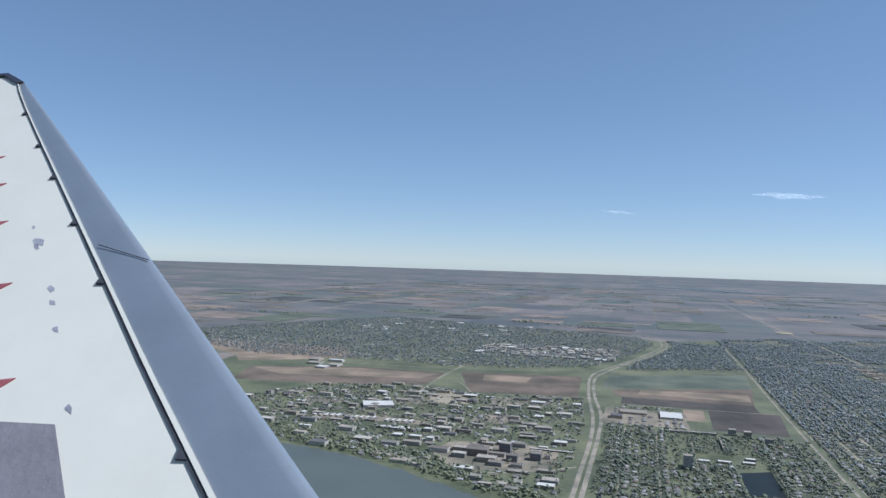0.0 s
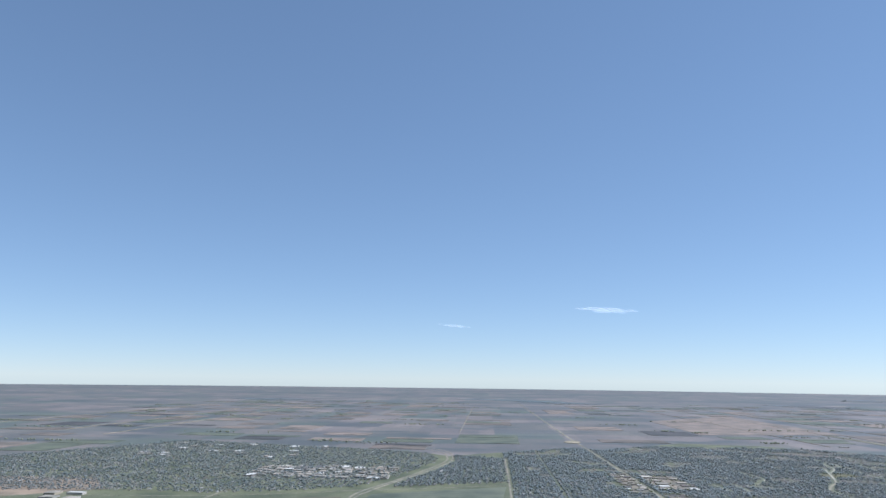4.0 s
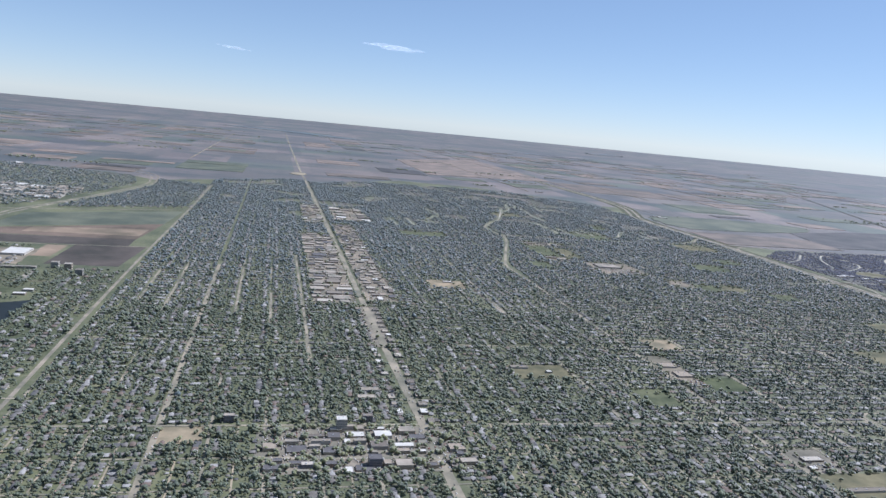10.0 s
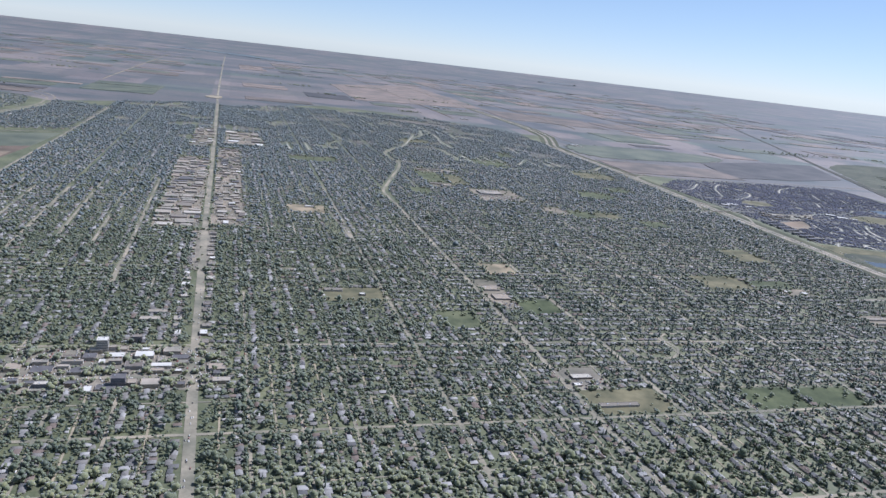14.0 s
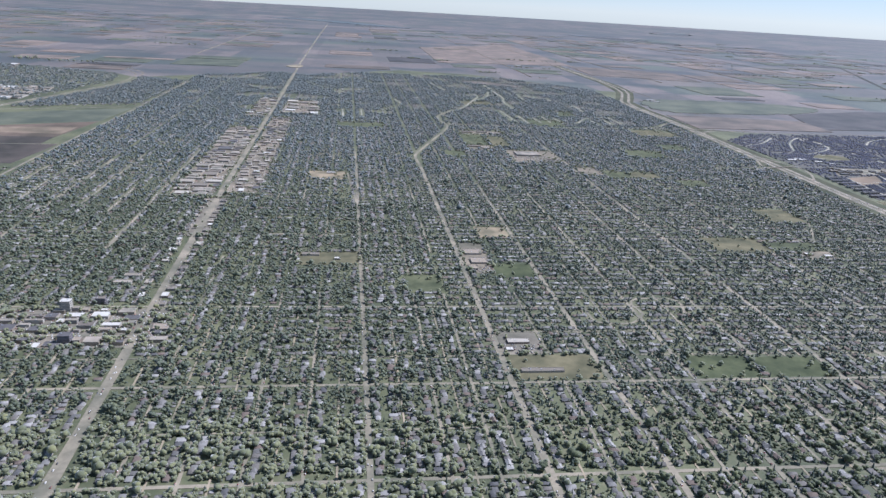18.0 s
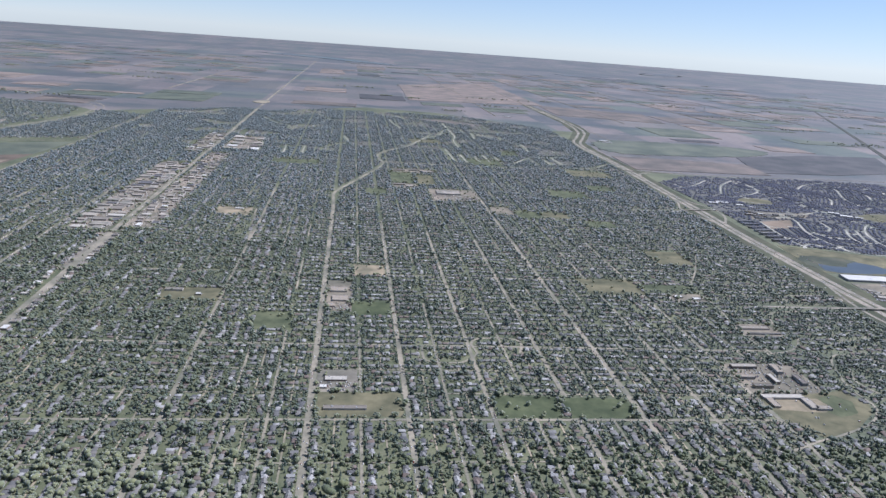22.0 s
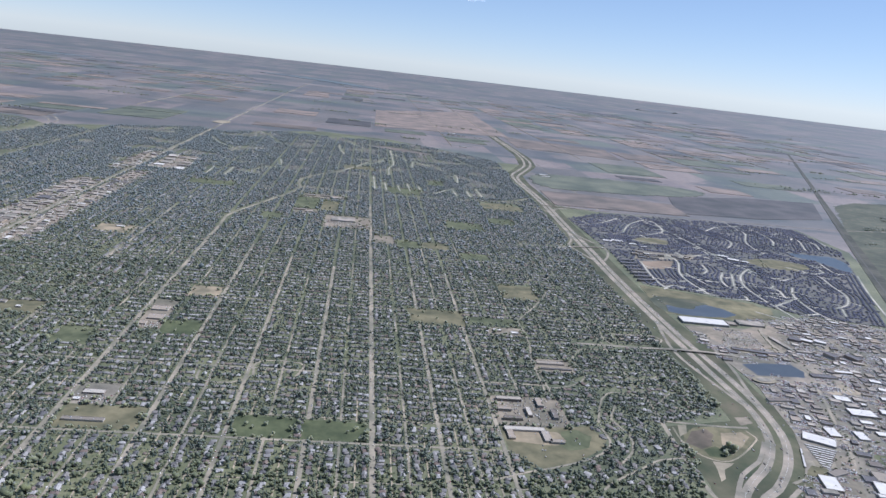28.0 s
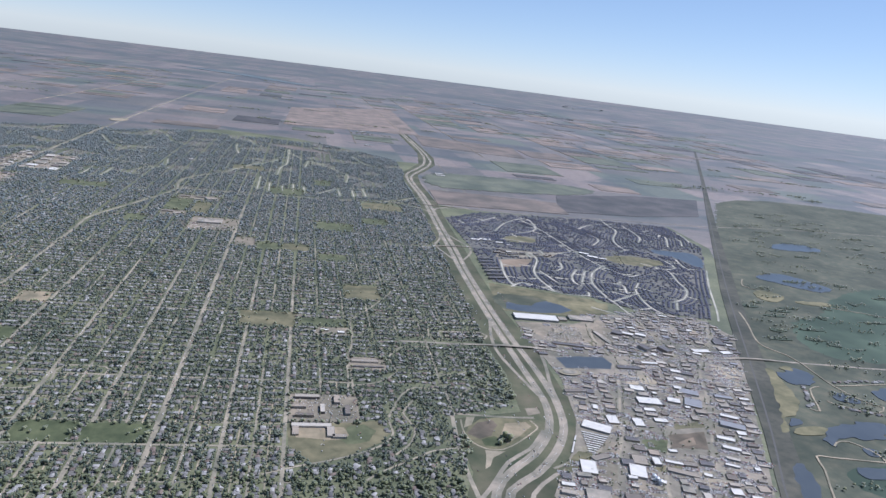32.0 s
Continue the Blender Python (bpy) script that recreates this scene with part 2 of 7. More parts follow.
# the grey-blue of distance haze is put into this leaf colour
M_LEAF_FAR = material("haze_tinted_leaves", [(0.072, 0.094, 0.09), (0.11, 0.134, 0.128)], 3.0, 0.5, 0.3, "island", ((0.7, 0.75, 0.75), (0.95, 0.95, 0.9), (1.15, 1.1, 1.0)), spec=0.6, sheen=0.3)
M_CONIFER = material("spruce_needles", [(0.045, 0.06, 0.044), (0.075, 0.092, 0.066)], 8.0, 0.9, 0.6, sheen=0.15)

M_BARK = material("bark", [(0.09, 0.07, 0.05), (0.14, 0.11, 0.085)], 12.0, 0.95, 0.5)
ROOFS = ((0.195, 0.178, 0.156), (0.142, 0.134, 0.122), (0.262, 0.246, 0.222), (0.17, 0.131, 0.104), (0.215, 0.202, 0.182), (0.112, 0.108, 0.103), (0.34, 0.32, 0.288), (0.172, 0.155, 0.133))
M_ROOF = material("shingles", [(0.85, 0.85, 0.85), (1.1, 1.1, 1.1)], 5.0, 0.9, 0.3, "island", ROOFS)
M_ROOF_OB = material("shingles_of_single_houses", [(0.85, 0.85, 0.85), (1.1, 1.1, 1.1)], 5.0, 0.9, 0.3, "object", ROOFS)
DARKROOFS = ((0.052, 0.056, 0.078), (0.068, 0.07, 0.092), (0.095, 0.095, 0.112), (0.048, 0.05, 0.07), (0.08, 0.076, 0.085))
M_ROOF_DARK = material("dark_shingles", [(0.85, 0.85, 0.85), (1.1, 1.1, 1.1)], 5.0, 0.9, 0.3, "island", DARKROOFS)
WALLS = ((0.395, 0.372, 0.325), (0.297, 0.265, 0.215), (0.461, 0.443, 0.398), (0.238, 0.215, 0.187), (0.362, 0.327, 0.264))
M_WALL = material("siding", [(0.9, 0.9, 0.9), (1.05, 1.05, 1.05)], 4.0, 0.8, 0.1, "island", WALLS)
M_WALL_OB = material("siding_of_single_houses", [(0.9, 0.9, 0.9), (1.05, 1.05, 1.05)], 4.0, 0.8, 0.1, "object", WALLS)
FLAT = ((0.278, 0.236, 0.18), (0.35, 0.3, 0.233), (0.216, 0.185, 0.145), (0.433, 0.384, 0.308), (0.165, 0.14, 0.114), (0.319, 0.261, 0.194))
M_FLAT = material("gravel_roof", [(0.85, 0.85, 0.85), (1.1, 1.1, 1.1)], 1.5, 0.95, 0.2, "object", FLAT)
M_WHITE = material("white_membrane_roof", [(0.5, 0.465, 0.4), (0.62, 0.58, 0.5)], 0.6, 0.6, 0.05)
M_DARKFLAT = material("dark_membrane_roof", [(0.095, 0.088, 0.085), (0.14, 0.13, 0.122)], 0.8, 0.8, 0.05)
M_CLAD = material("cladding", [(0.875, 0.837, 0.748), (1.05, 1.05, 1.05)], 1.5, 0.75, 0.05, "object", ((0.33, 0.3, 0.26), (0.42, 0.39, 0.345), (0.25, 0.205, 0.17), (0.3, 0.285, 0.265), (0.35, 0.3, 0.23)))
M_TANFLAT = material("tan_gravel_roof", [(0.255, 0.222, 0.188), (0.35, 0.31, 0.268)], 0.8, 0.95, 0.1, big=0.3)
M_BLUEFLAT = material("blue_grey_metal_roof", [(0.2, 0.195, 0.19), (0.25, 0.245, 0.24)], 0.8, 0.6, 0.05)
M_DARKCLAD = material("dark_brick", [(0.16, 0.14, 0.14), (0.22, 0.2, 0.2)], 1.5, 0.85, 0.1)
M_GLASSY = material("window_band", [(0.04, 0.05, 0.06), (0.07, 0.085, 0.1)], 1.0, 0.15, spec=0.6)
M_METAL = material("rooftop_metal", [(0.45, 0.46, 0.47), (0.58, 0.58, 0.58)], 3.0, 0.5, 0.05, metal=0.3)
M_CONC = material("concrete", [(0.371, 0.345, 0.29), (0.464, 0.433, 0.37)], 2.0, 0.9, 0.1)
CARS = ((0.62, 0.59, 0.53), (0.12, 0.11, 0.1), (0.74, 0.7, 0.63), (0.3, 0.285, 0.26), (0.66, 0.62, 0.56), (0.26, 0.08, 0.06), (0.5, 0.47, 0.42), (0.09, 0.085, 0.085))
M_CAR = material("car_paint", [(0.95, 0.95, 0.95), (1, 1, 1)], 1.0, 0.45, 0.0, "island", CARS, spec=0.3)
M_CLOUD = material("cloud", [(0.85, 0.86, 0.88), (0.9, 0.9, 0.92)], 0.01, 1.0)
nt = M_CLOUD.node_tree
clear, glow, lit = nt.nodes.new("ShaderNodeBsdfTransparent"), nt.nodes.new("ShaderNodeBsdfTranslucent"), nt.nodes.new("ShaderNodeBsdfDiffuse")
glow.inputs[0].default_value = lit.inputs[0].default_value = (0.95, 0.95, 0.95, 1)
mist, thick = nt.nodes.new("ShaderNodeAddShader"), nt.nodes.new("ShaderNodeMixShader")
thick.inputs[0].default_value = 0.1
nt.links.new(glow.outputs[0], mist.inputs[0])
nt.links.new(lit.outputs[0], mist.inputs[1])
nt.links.new(clear.outputs[0], thick.inputs[1])
nt.links.new(mist.outputs[0], thick.inputs[2])
nt.links.new(thick.outputs[0], nt.nodes["Material Output"].inputs[0])

# ---- builders ----
from mathutils.geometry import tessellate_polygon

SLAB = [0.0]


def mesh_of(name, verts, faces, mats, index=None, smooth=False):
    me = bpy.data.meshes.new(name)
    me.from_pydata([tuple(v) for v in verts], [], [tuple(f) for f in faces])
    for m in mats if isinstance(mats, (list, tuple)) else [mats]:
        me.materials.append(m)
    if index is not None:
        me.polygons.foreach_set("material_index", np.asarray(index, dtype=np.int32))
    if smooth:
        me.polygons.foreach_set("use_smooth", [True] * len(me.polygons))
    me.update()
    return me


def fast_mesh(name, verts, faces, mats, index=None):
    """Joined stuff: verts (n, 3); faces a list of arrays (k, corners)."""
    me = bpy.data.meshes.new(name)
    verts = np.asarray(verts, dtype=np.float32)
    loops = np.concatenate([f.ravel() for f in faces]).astype(np.int32)
    sizes = np.concatenate([np.full(len(f), f.shape[1]) for f in faces])
    starts = np.concatenate([[0], np.cumsum(sizes)[:-1]]).astype(np.int32)
    me.vertices.add(len(verts))
    me.vertices.foreach_set("co", verts.ravel())
    me.loops.add(len(loops))
    me.loops.foreach_set("vertex_index", loops)
    me.polygons.add(len(sizes))
    me.polygons.foreach_set("loop_start", starts)
    for m in mats:
        me.materials.append(m)
    if index is not None:
        me.polygons.foreach_set("material_index", np.asarray(index, dtype=np.int32))
    me.update(calc_edges=True)
    return me


def part(name, me, parent, label=""):
    ob = new(name, me)
    ob.parent = parent
    return tagged(ob, label)


def thing(name, x, y, z=0.0, turn=0.0, label="", category="", group="", kind=""):
    ob = new(name)
    ob.matrix_world = pose(x, y, z, 0, 0, turn)
    ob.empty_display_size = 0.2
    return tagged(ob, label, category, group, kind)


def next_level():
    SLAB[0] += 1
    return 0.012 + 0.0004 * SLAB[0]


def slab(name, pts, mat, label, category, z=None, kind="structure", wobble=0.0):
    """A flat piece of ground with its own thin edge, lying on the sheet below."""
    z = next_level() if z is None else z
    pts = [Vector((p[0], p[1], 0)) for p in pts]
    if wobble >= 1.0:
        for k in range(2):
            pts = [p for i in range(len(pts)) for p in (pts[i].lerp(pts[(i + 1) % len(pts)], 0.25), pts[i].lerp(pts[(i + 1) % len(pts)], 0.75))]
    if wobble:
        out = []
        for i, a in enumerate(pts):
            b = pts[(i + 1) % len(pts)]
            n = max(2, int((b - a).length / 2.0))
            for k in range(n):
                p = a.lerp(b, k / n)
                d = noise.noise_vector(p * 0.35 + Vector((7, 3, 0))) * wobble
                out.append(Vector((p.x + d.x, p.y + d.y, 0)))
        pts = out
    n = len(pts)
    verts = [(p.x, p.y, z) for p in pts] + [(p.x, p.y, -0.05) for p in pts]
    faces = [t for t in tessellate_polygon([pts]) if (pts[t[1]] - pts[t[0]]).cross(pts[t[2]] - pts[t[0]]).length > 1e-4]
    faces = [t if (pts[t[1]] - pts[t[0]]).cross(pts[t[2]] - pts[t[0]]).z > 0 else (t[0], t[2], t[1]) for t in faces]
    faces += [(i, i + n, (i + 1) % n + n, (i + 1) % n) for i in range(n)]
    ob = new(name, mesh_of(name, verts, faces, mat))
    return tagged(ob, label, category, kind=kind)


def rect(x0, y0, x1, y1):
    return [(x0, y0), (x1, y0), (x1, y1), (x0, y1)]


def smooth_line(pts, step=3.0):
    """Catmull-Rom through the points."""
    P = [Vector((*p[:2], p[2] if len(p) > 2 else 0)) for p in pts]
    P = [2 * P[0] - P[1]] + P + [2 * P[-1] - P[-2]]
    out = []
    for i in range(1, len(P) - 2):
        a, b, c, d = P[i - 1:i + 3]
        n = max(2, int((c - b).length / step))
        for k in range(n):
            t = k / n
            out.append(0.5 * ((2 * b) + (c - a) * t + (2 * a - 5 * b + 4 * c - d) * t * t + (3 * b - a - 3 * c + d) * t ** 3))
    out.append(P[-2])
    return out


def ribbon(line, width, z):
    """Vertices and quads of a road along a line."""
    v, f = [], []
    for i, p in enumerate(line):
        d = (line[min(i + 1, len(line) - 1)] - line[max(i - 1, 0)])
        s = Vector((-d.y, d.x, 0)).normalized() * width / 2
        v += [(p.x + s.x, p.y + s.y, p.z + z), (p.x - s.x, p.y - s.y, p.z + z), (p.x - s.x, p.y - s.y, p.z - 0.03), (p.x + s.x, p.y + s.y, p.z - 0.03)]
    for i in range(len(line) - 1):
        a, b = 4 * i, 4 * i + 4
        f += [(a, a + 1, b + 1, b), (a + 1, a + 2, b + 2, b + 1), (a + 3, a, b, b + 3)]
    return v, f


def road(name, pts, width, mat, label, z=None, step=3.0):
    v, f = ribbon(smooth_line(pts, step), width, next_level() if z is None else z)
    return tagged(new(name, mesh_of(name, v, f, mat)), label, "road", kind="structure")


def inside(pts, poly):
    """Which of the points (n, 2) lie in the polygon."""
    x, y = pts[:, 0], pts[:, 1]
    hit = np.zeros(len(pts), bool)
    for (x0, y0), (x1, y1) in zip(poly, poly[1:] + poly[:1]):
        cond = (y0 > y) != (y1 > y)
        hit ^= cond & (x < (x1 - x0) * (y - y0) / ((y1 - y0) or 1e-9) + x0)
    return hit


def near_line(pts, line, dist):
    hit = np.zeros(len(pts), bool)
    for a, b in zip(line[:-1], line[1:]):
        a, b = np.array(a[:2]), np.array(b[:2])
        d = b - a
        t = np.clip(((pts - a) @ d) / (d @ d + 1e-9), 0, 1)
        hit |= np.hypot(*(pts - a - t[:, None] * d).T) < dist
    return hit


BOXF = np.array([(0, 1, 5, 4), (1, 2, 6, 5), (2, 3, 7, 6), (3, 0, 4, 7), (4, 5, 6, 7)])


def boxes(c, s, ang, z0=0.0):
    """Joined boxes without a bottom: centres (n, 2), sizes (n, 3), turns (n)."""
    n = len(c)
    k = np.array([(-.5, -.5, 0), (.5, -.5, 0), (.5, .5, 0), (-.5, .5, 0), (-.5, -.5, 1), (.5, -.5, 1), (.5, .5, 1), (-.5, .5, 1)])
    p = k[None] * s[:, None, :]
    ca, sa = np.cos(ang)[:, None], np.sin(ang)[:, None]
    v = np.stack([c[:, :1] + p[..., 0] * ca - p[..., 1] * sa, c[:, 1:2] + p[..., 0] * sa + p[..., 1] * ca, p[..., 2] + np.reshape(z0, (-1, 1))], -1)
    f = BOXF[None] + 8 * np.arange(n)[:, None, None]
    return v.reshape(-1, 3), f.reshape(-1, 4)


# a house: walls below a hipped or gabled roof with eaves that stand out
HOUSE_V = np.array([(-.5, -.5, 0), (.5, -.5, 0), (.5, .5, 0), (-.5, .5, 0), (-.5, -.5, .55), (.5, -.5, .55), (.5, .5, .55), (-.5, .5, .55)])
ROOF_V = np.array([(-.56, -.58, .53), (.56, -.58, .53), (.56, .58, .53), (-.56, .58, .53), (-.56, 0, 1.0), (.56, 0, 1.0)])
ROOF_Q = np.array([(0, 1, 5, 4), (2, 3, 4, 5)])
ROOF_T = np.array([(3, 0, 4), (1, 2, 5)])


def houses(c, s, ang, hip):
    n = len(c)
    r = np.repeat(ROOF_V[None], n, 0).copy()
    r[:, 4, 0] += hip * 0.36
    r[:, 5, 0] -= hip * 0.36
    p = np.concatenate([np.repeat(HOUSE_V[None], n, 0), r], 1) * s[:, None, :]
    ca, sa = np.cos(ang)[:, None], np.sin(ang)[:, None]
    v = np.stack([c[:, :1] + p[..., 0] * ca - p[..., 1] * sa, c[:, 1:2] + p[..., 0] * sa + p[..., 1] * ca, p[..., 2]], -1).reshape(-1, 3)
    o = 14 * np.arange(n)[:, None, None]
    wall = (BOXF[None, :4] + o).reshape(-1, 4)
    rq = (ROOF_Q[None] + 8 + o).reshape(-1, 4)
    rt = (ROOF_T[None] + 8 + o).reshape(-1, 3)
    return v, [wall, rq, rt], np.r_[np.zeros(len(wall)), np.ones(len(rq) + len(rt))]


def ico(sub=0):
    bm = bmesh.new()
    bmesh.ops.create_icosphere(bm, subdivisions=sub + 1, radius=1)
    bm.verts.ensure_lookup_table()
    v = np.array([x.co[:] for x in bm.verts])
    f = np.array([[x.index for x in q.verts] for q in bm.faces])
    bm.free()
    return v, f


ICO_V, ICO_F = ico(0)
OCT_V = np.array([(1, 0, 0), (-0.5, 0.87, 0), (-0.5, -0.87, 0), (0, 0, 1), (0.4, 0.3, -0.8)], float)
OCT_F = np.array([(0, 1, 3), (1, 2, 3), (2, 0, 3), (1, 0, 4), (2, 1, 4), (0, 2, 4)])


def crowns(c, r, h, blobs, seed, squat=0.85, far=False):
    """Uneven crowns out of several lumpy clumps: centres (n, 2), radii, heights of the middle."""
    g = np.random.default_rng(seed)
    n = len(c)
    allv, allf = [], []
    FV, FF = (OCT_V, OCT_F) if far else (ICO_V, ICO_F)
    for b in range(blobs):
        off = g.normal(0, 0.42 if blobs > 1 else 0.0, (n, 3)) * r[:, None]
        off[:, 2] *= 0.5
        rad = r * (g.uniform(0.5, 0.8, n) if blobs > 1 else g.uniform(0.8, 1.1, n))
        jit = g.uniform(0.68, 1.25, (n, len(FV), 1))
        th = g.uniform(0, 6.28, n)[:, None]
        x, y, z = FV[:, 0][None], FV[:, 1][None], FV[:, 2][None]
        v = np.stack([x * np.cos(th) - y * np.sin(th), x * np.sin(th) + y * np.cos(th), np.repeat(z, n, 0) * squat], -1) * jit * rad[:, None, None]
        v[..., :2] += (c + off[:, :2])[:, None]
        v[..., 2] += (h + off[:, 2])[:, None]
        allf.append((FF[None] + len(FV) * (np.arange(n)[:, None, None] + b * n)).reshape(-1, 3))
        allv.append(v.reshape(-1, 3))
    return np.concatenate(allv), np.concatenate(allf)


def cones(c, r, h, seed):
    """Spruces: three uneven skirts one above another."""
    g = np.random.default_rng(seed)
    n, k = len(c), 6
    allv, allf = [], []
    for b in range(2):
        th = np.linspace(0, 6.283, k, endpoint=False)[None] + g.uniform(0, 1, (n, 1))
        rr = r[:, None] * (1 - 0.42 * b) * g.uniform(0.75, 1.2, (n, k))
        ring = np.stack([c[:, :1] + rr * np.cos(th), c[:, 1:] + rr * np.sin(th), np.repeat((h * (0.1 + 0.36 * b))[:, None], k, 1)], -1)
        top = np.stack([c[:, 0], c[:, 1], h * (0.68 + 0.32 * b)], -1)[:, None]
        allv.append(np.concatenate([ring, top], 1).reshape(-1, 3))
        base = (k + 1) * (np.arange(n)[:, None, None] + b * n)
        f = np.array([(i, (i + 1) % k, k) for i in range(k)])
        allf.append((f[None] + base).reshape(-1, 3))
    return np.concatenate(allv), np.concatenate(allf)


# ---- the land ----
gv, gf = [(120, 0, 0)], []
RINGS = [60, 150, 300, 600, 1000, 1700, 2600, 3850]
for r in RINGS:
    gv += [(120 + r * math.cos(a * math.pi / 48), r * math.sin(a * math.pi / 48), 0) for a in range(96)]
for k in range(len(RINGS)):
    for a in range(96):
        b = (a + 1) % 96
        if k == 0:
            gf.append((0, 1 + a, 1 + b))
        else:
            o, p = 1 + 96 * (k - 1), 1 + 96 * k
            gf.append((o + a, p + a, p + b, o + b))
tagged(new("ground", mesh_of("ground", gv, gf, M_FARM)), "flat prairie farmland with brown fields and dark bluffs of trees", "ground", kind="structure")

RIVER = [(-260, 175), (-140, 172), (-81, 160), (-66, 158), (-53, 151.5), (-42, 146), (-32, 140), (-10, 126), (12, 100), (24, 70), (30, 20), (34, -60), (-40, -60), (-60, 60), (-90, 110), (-140, 138), (-260, 145)]
CITY = [(-255, 330), (-170, 284), (-160, 226), (-130, 172), (-81, 160), (-53, 151.5), (-32, 140), (-10, 126), (12, 100), (24, 70), (30, 20), (300, 10), (312, 60), (330, 72), (400, 205), (432, 275), (434, 321), (325, 321), (303, 330), (303, 420), (330, 480), (300, 480), (279, 512), (228, 558), (174, 569), (106, 505), (90, 520), (9, 450), (-10, 470), (-60, 490), (-180, 525), (-240, 405)]
slab("city_ground", CITY, M_CITY, "grassy city ground with worn and bare patches", "ground")
slab("river", RIVER, M_RIVER, "broad calm grey-green river below the campus", "river", wobble=1.5)
slab("riverbank", [(-140, 174), (-81, 162), (-53, 154), (-32, 143), (-14, 131), (-12, 140), (-30, 152), (-50, 161), (-78, 171), (-130, 186)], M_GRASS, "green river bank with shrubs", "riverbank", wobble=1.5)

# farm fields of the campus
slab("field", [(-148, 259), (-139, 231), (-108, 236), (-74, 250), (-75, 278), (-109, 277)], M_SOIL, "bare brown ploughed field beside the campus", "field")
slab("field", [(-146, 258), (-130, 248), (-80, 262), (-76, 276), (-109, 274)], M_STUBBLE, "pale brown stubble strip in a ploughed field", "field")
slab("field", [(-70, 283), (-58, 246), (-56, 243), (-22, 249), (-24, 293), (-62, 285)], M_SOIL, "reddish brown tilled field by the highway", "field")
slab("field", [(-58, 268), (-42, 270), (-42, 284), (-60, 281)], M_STUBBLE, "paler stubble plot in a tilled field", "field")
slab("field", [(-16, 270), (37, 293), (39.5, 329), (-14, 303)], M_HAY, "dark green hay field beside the highway", "field")
slab("field", [(-10, 258), (33, 258), (37, 293), (-12, 269)], M_SOIL, "brown tilled field", "field")
slab("field", [(-3, 264), (33, 265), (34, 279), (-2, 274)], M_STUBBLE, "light brown stubble field", "field")
slab("field", [(-8, 244), (33, 246), (33, 258.5), (-8, 257)], M_DARKSOIL, "dark freshly tilled soil field", "field")
slab("field", [(17, 216), (36, 216), (38.5, 246), (18, 246)], M_DARKSOIL, "dark tilled soil plot", "field")
slab("field", [(10, 226), (16, 226), (16.5, 243), (10.5, 243)], M_STUBBLE, "pale trial plot of stubble", "field")
slab("field", [(-240, 330), (-170, 284), (-160, 270), (-120, 300), (-140, 330)], M_STUBBLE, "wide pale field at the edge of town", "field")

# parks, school grounds and lots among the houses
PARKS, LAWNS, WINDING = [], [], []


def park(x0, y0, x1, y1, mat, label, category="park", wob=0.35):
    p = rect(x0, y0, x1, y1)
    PARKS.append(p)
    return slab("park" if category == "park" else category, p, mat, label, category, wobble=wob)


park(164.8, 125.6, 173.0, 134.0, M_LUSH, "dark green mown sports field")
park(165.2, 151.8, 173.0, 160.2, M_TAN, "bare tan playing field with a few trees")
park(159.4, 128.4, 164.8, 147.8, M_LOT, "pale paved school yard", "parking_lot")
park(145.6, 118.0, 153.0, 127.4, M_GRASS, "green neighbourhood park")
park(159.6, 84.9, 173.0, 92.6, M_DRY, "dry olive school field")
park(159.2, 92.8, 166.0, 101.0, M_YARD, "pale shopping plaza car park", "parking_lot")
park(188.0, 84.7, 198.4, 91.6, M_LUSH, "green park lawn ringed with trees")
park(199.2, 84.7, 210.6, 91.2, M_LUSH, "wide green park lawn")
park(221.0, 143.2, 235.6, 154.2, M_DRY, "olive drainage park with a dirt path")
park(236.2, 145.6, 249.0, 151.0, M_GRASS, "wooded hollow of a park")
park(240.5, 138.6, 249.5, 144.4, M_LOT, "gravelled school yard", "parking_lot")
park(235.0, 93.4, 249.0, 105.4, M_LOT, "paved yard of an apartment court", "parking_lot")
LAWNS.append([(235.0, 84.6), (239.0, 78.6), (246.5, 81.6), (252.4, 86.0), (254.2, 89.4), (252.6, 94.6), (247.0, 93.4), (235.0, 93.2)])
slab("park", LAWNS[0], M_DRY, "rounded olive school playing field inside a curved street", "park", wobble=0.3)
slab("park", [(246.0, 85.0), (250.4, 86.6), (251.8, 90.4), (249.6, 93.0), (246.4, 91.4), (244.4, 87.6)], M_GRASS, "greener patch of a school field", "park", wobble=0.6)
slab("school_court", [(236.4, 87.4), (244.4, 86.6), (246.4, 88.6), (245.6, 91.4), (236.4, 91.4)], M_TAN, "bare sandy court of a school", "court", wobble=0.3)
park(249.4, 167.8, 260.4, 181.4, M_DRY, "yellowish park meadow")
park(122.8, 206.2, 134.2, 216.4, M_TAN, "tan school field with a white building")
park(124.6, 132.6, 137.4, 140.4, M_DRY, "dry tan playing field")
park(247.6, 118.2, 256.8, 125.6, M_LOT, "paved yard round a long school", "parking_lot")
park(193.6, 238.4, 211.0, 259.0, M_LOT, "pinkish car park of a mall", "parking_lot")
park(212.6, 220.0, 219.8, 232.0, M_LOT, "pale paved yard of a school", "parking_lot")
park(220.6, 216.0, 228.4, 226.0, M_GRASS, "green school field ringed with trees", wob=0.8)
park(229.6, 217.4, 239.0, 226.6, M_DRY, "olive park lawn among houses", wob=0.8)
park(262.0, 268.0, 273.0, 280.0, M_GRASS, "green park lawn near the freeway", wob=1.0)
park(242.0, 207.6, 252.4, 216.4, M_GRASS, "long green park strip among houses", wob=1.0)
park(242.0, 352.0, 251.0, 369.0, M_GRASS, "green school field of a far quarter", wob=0.8)
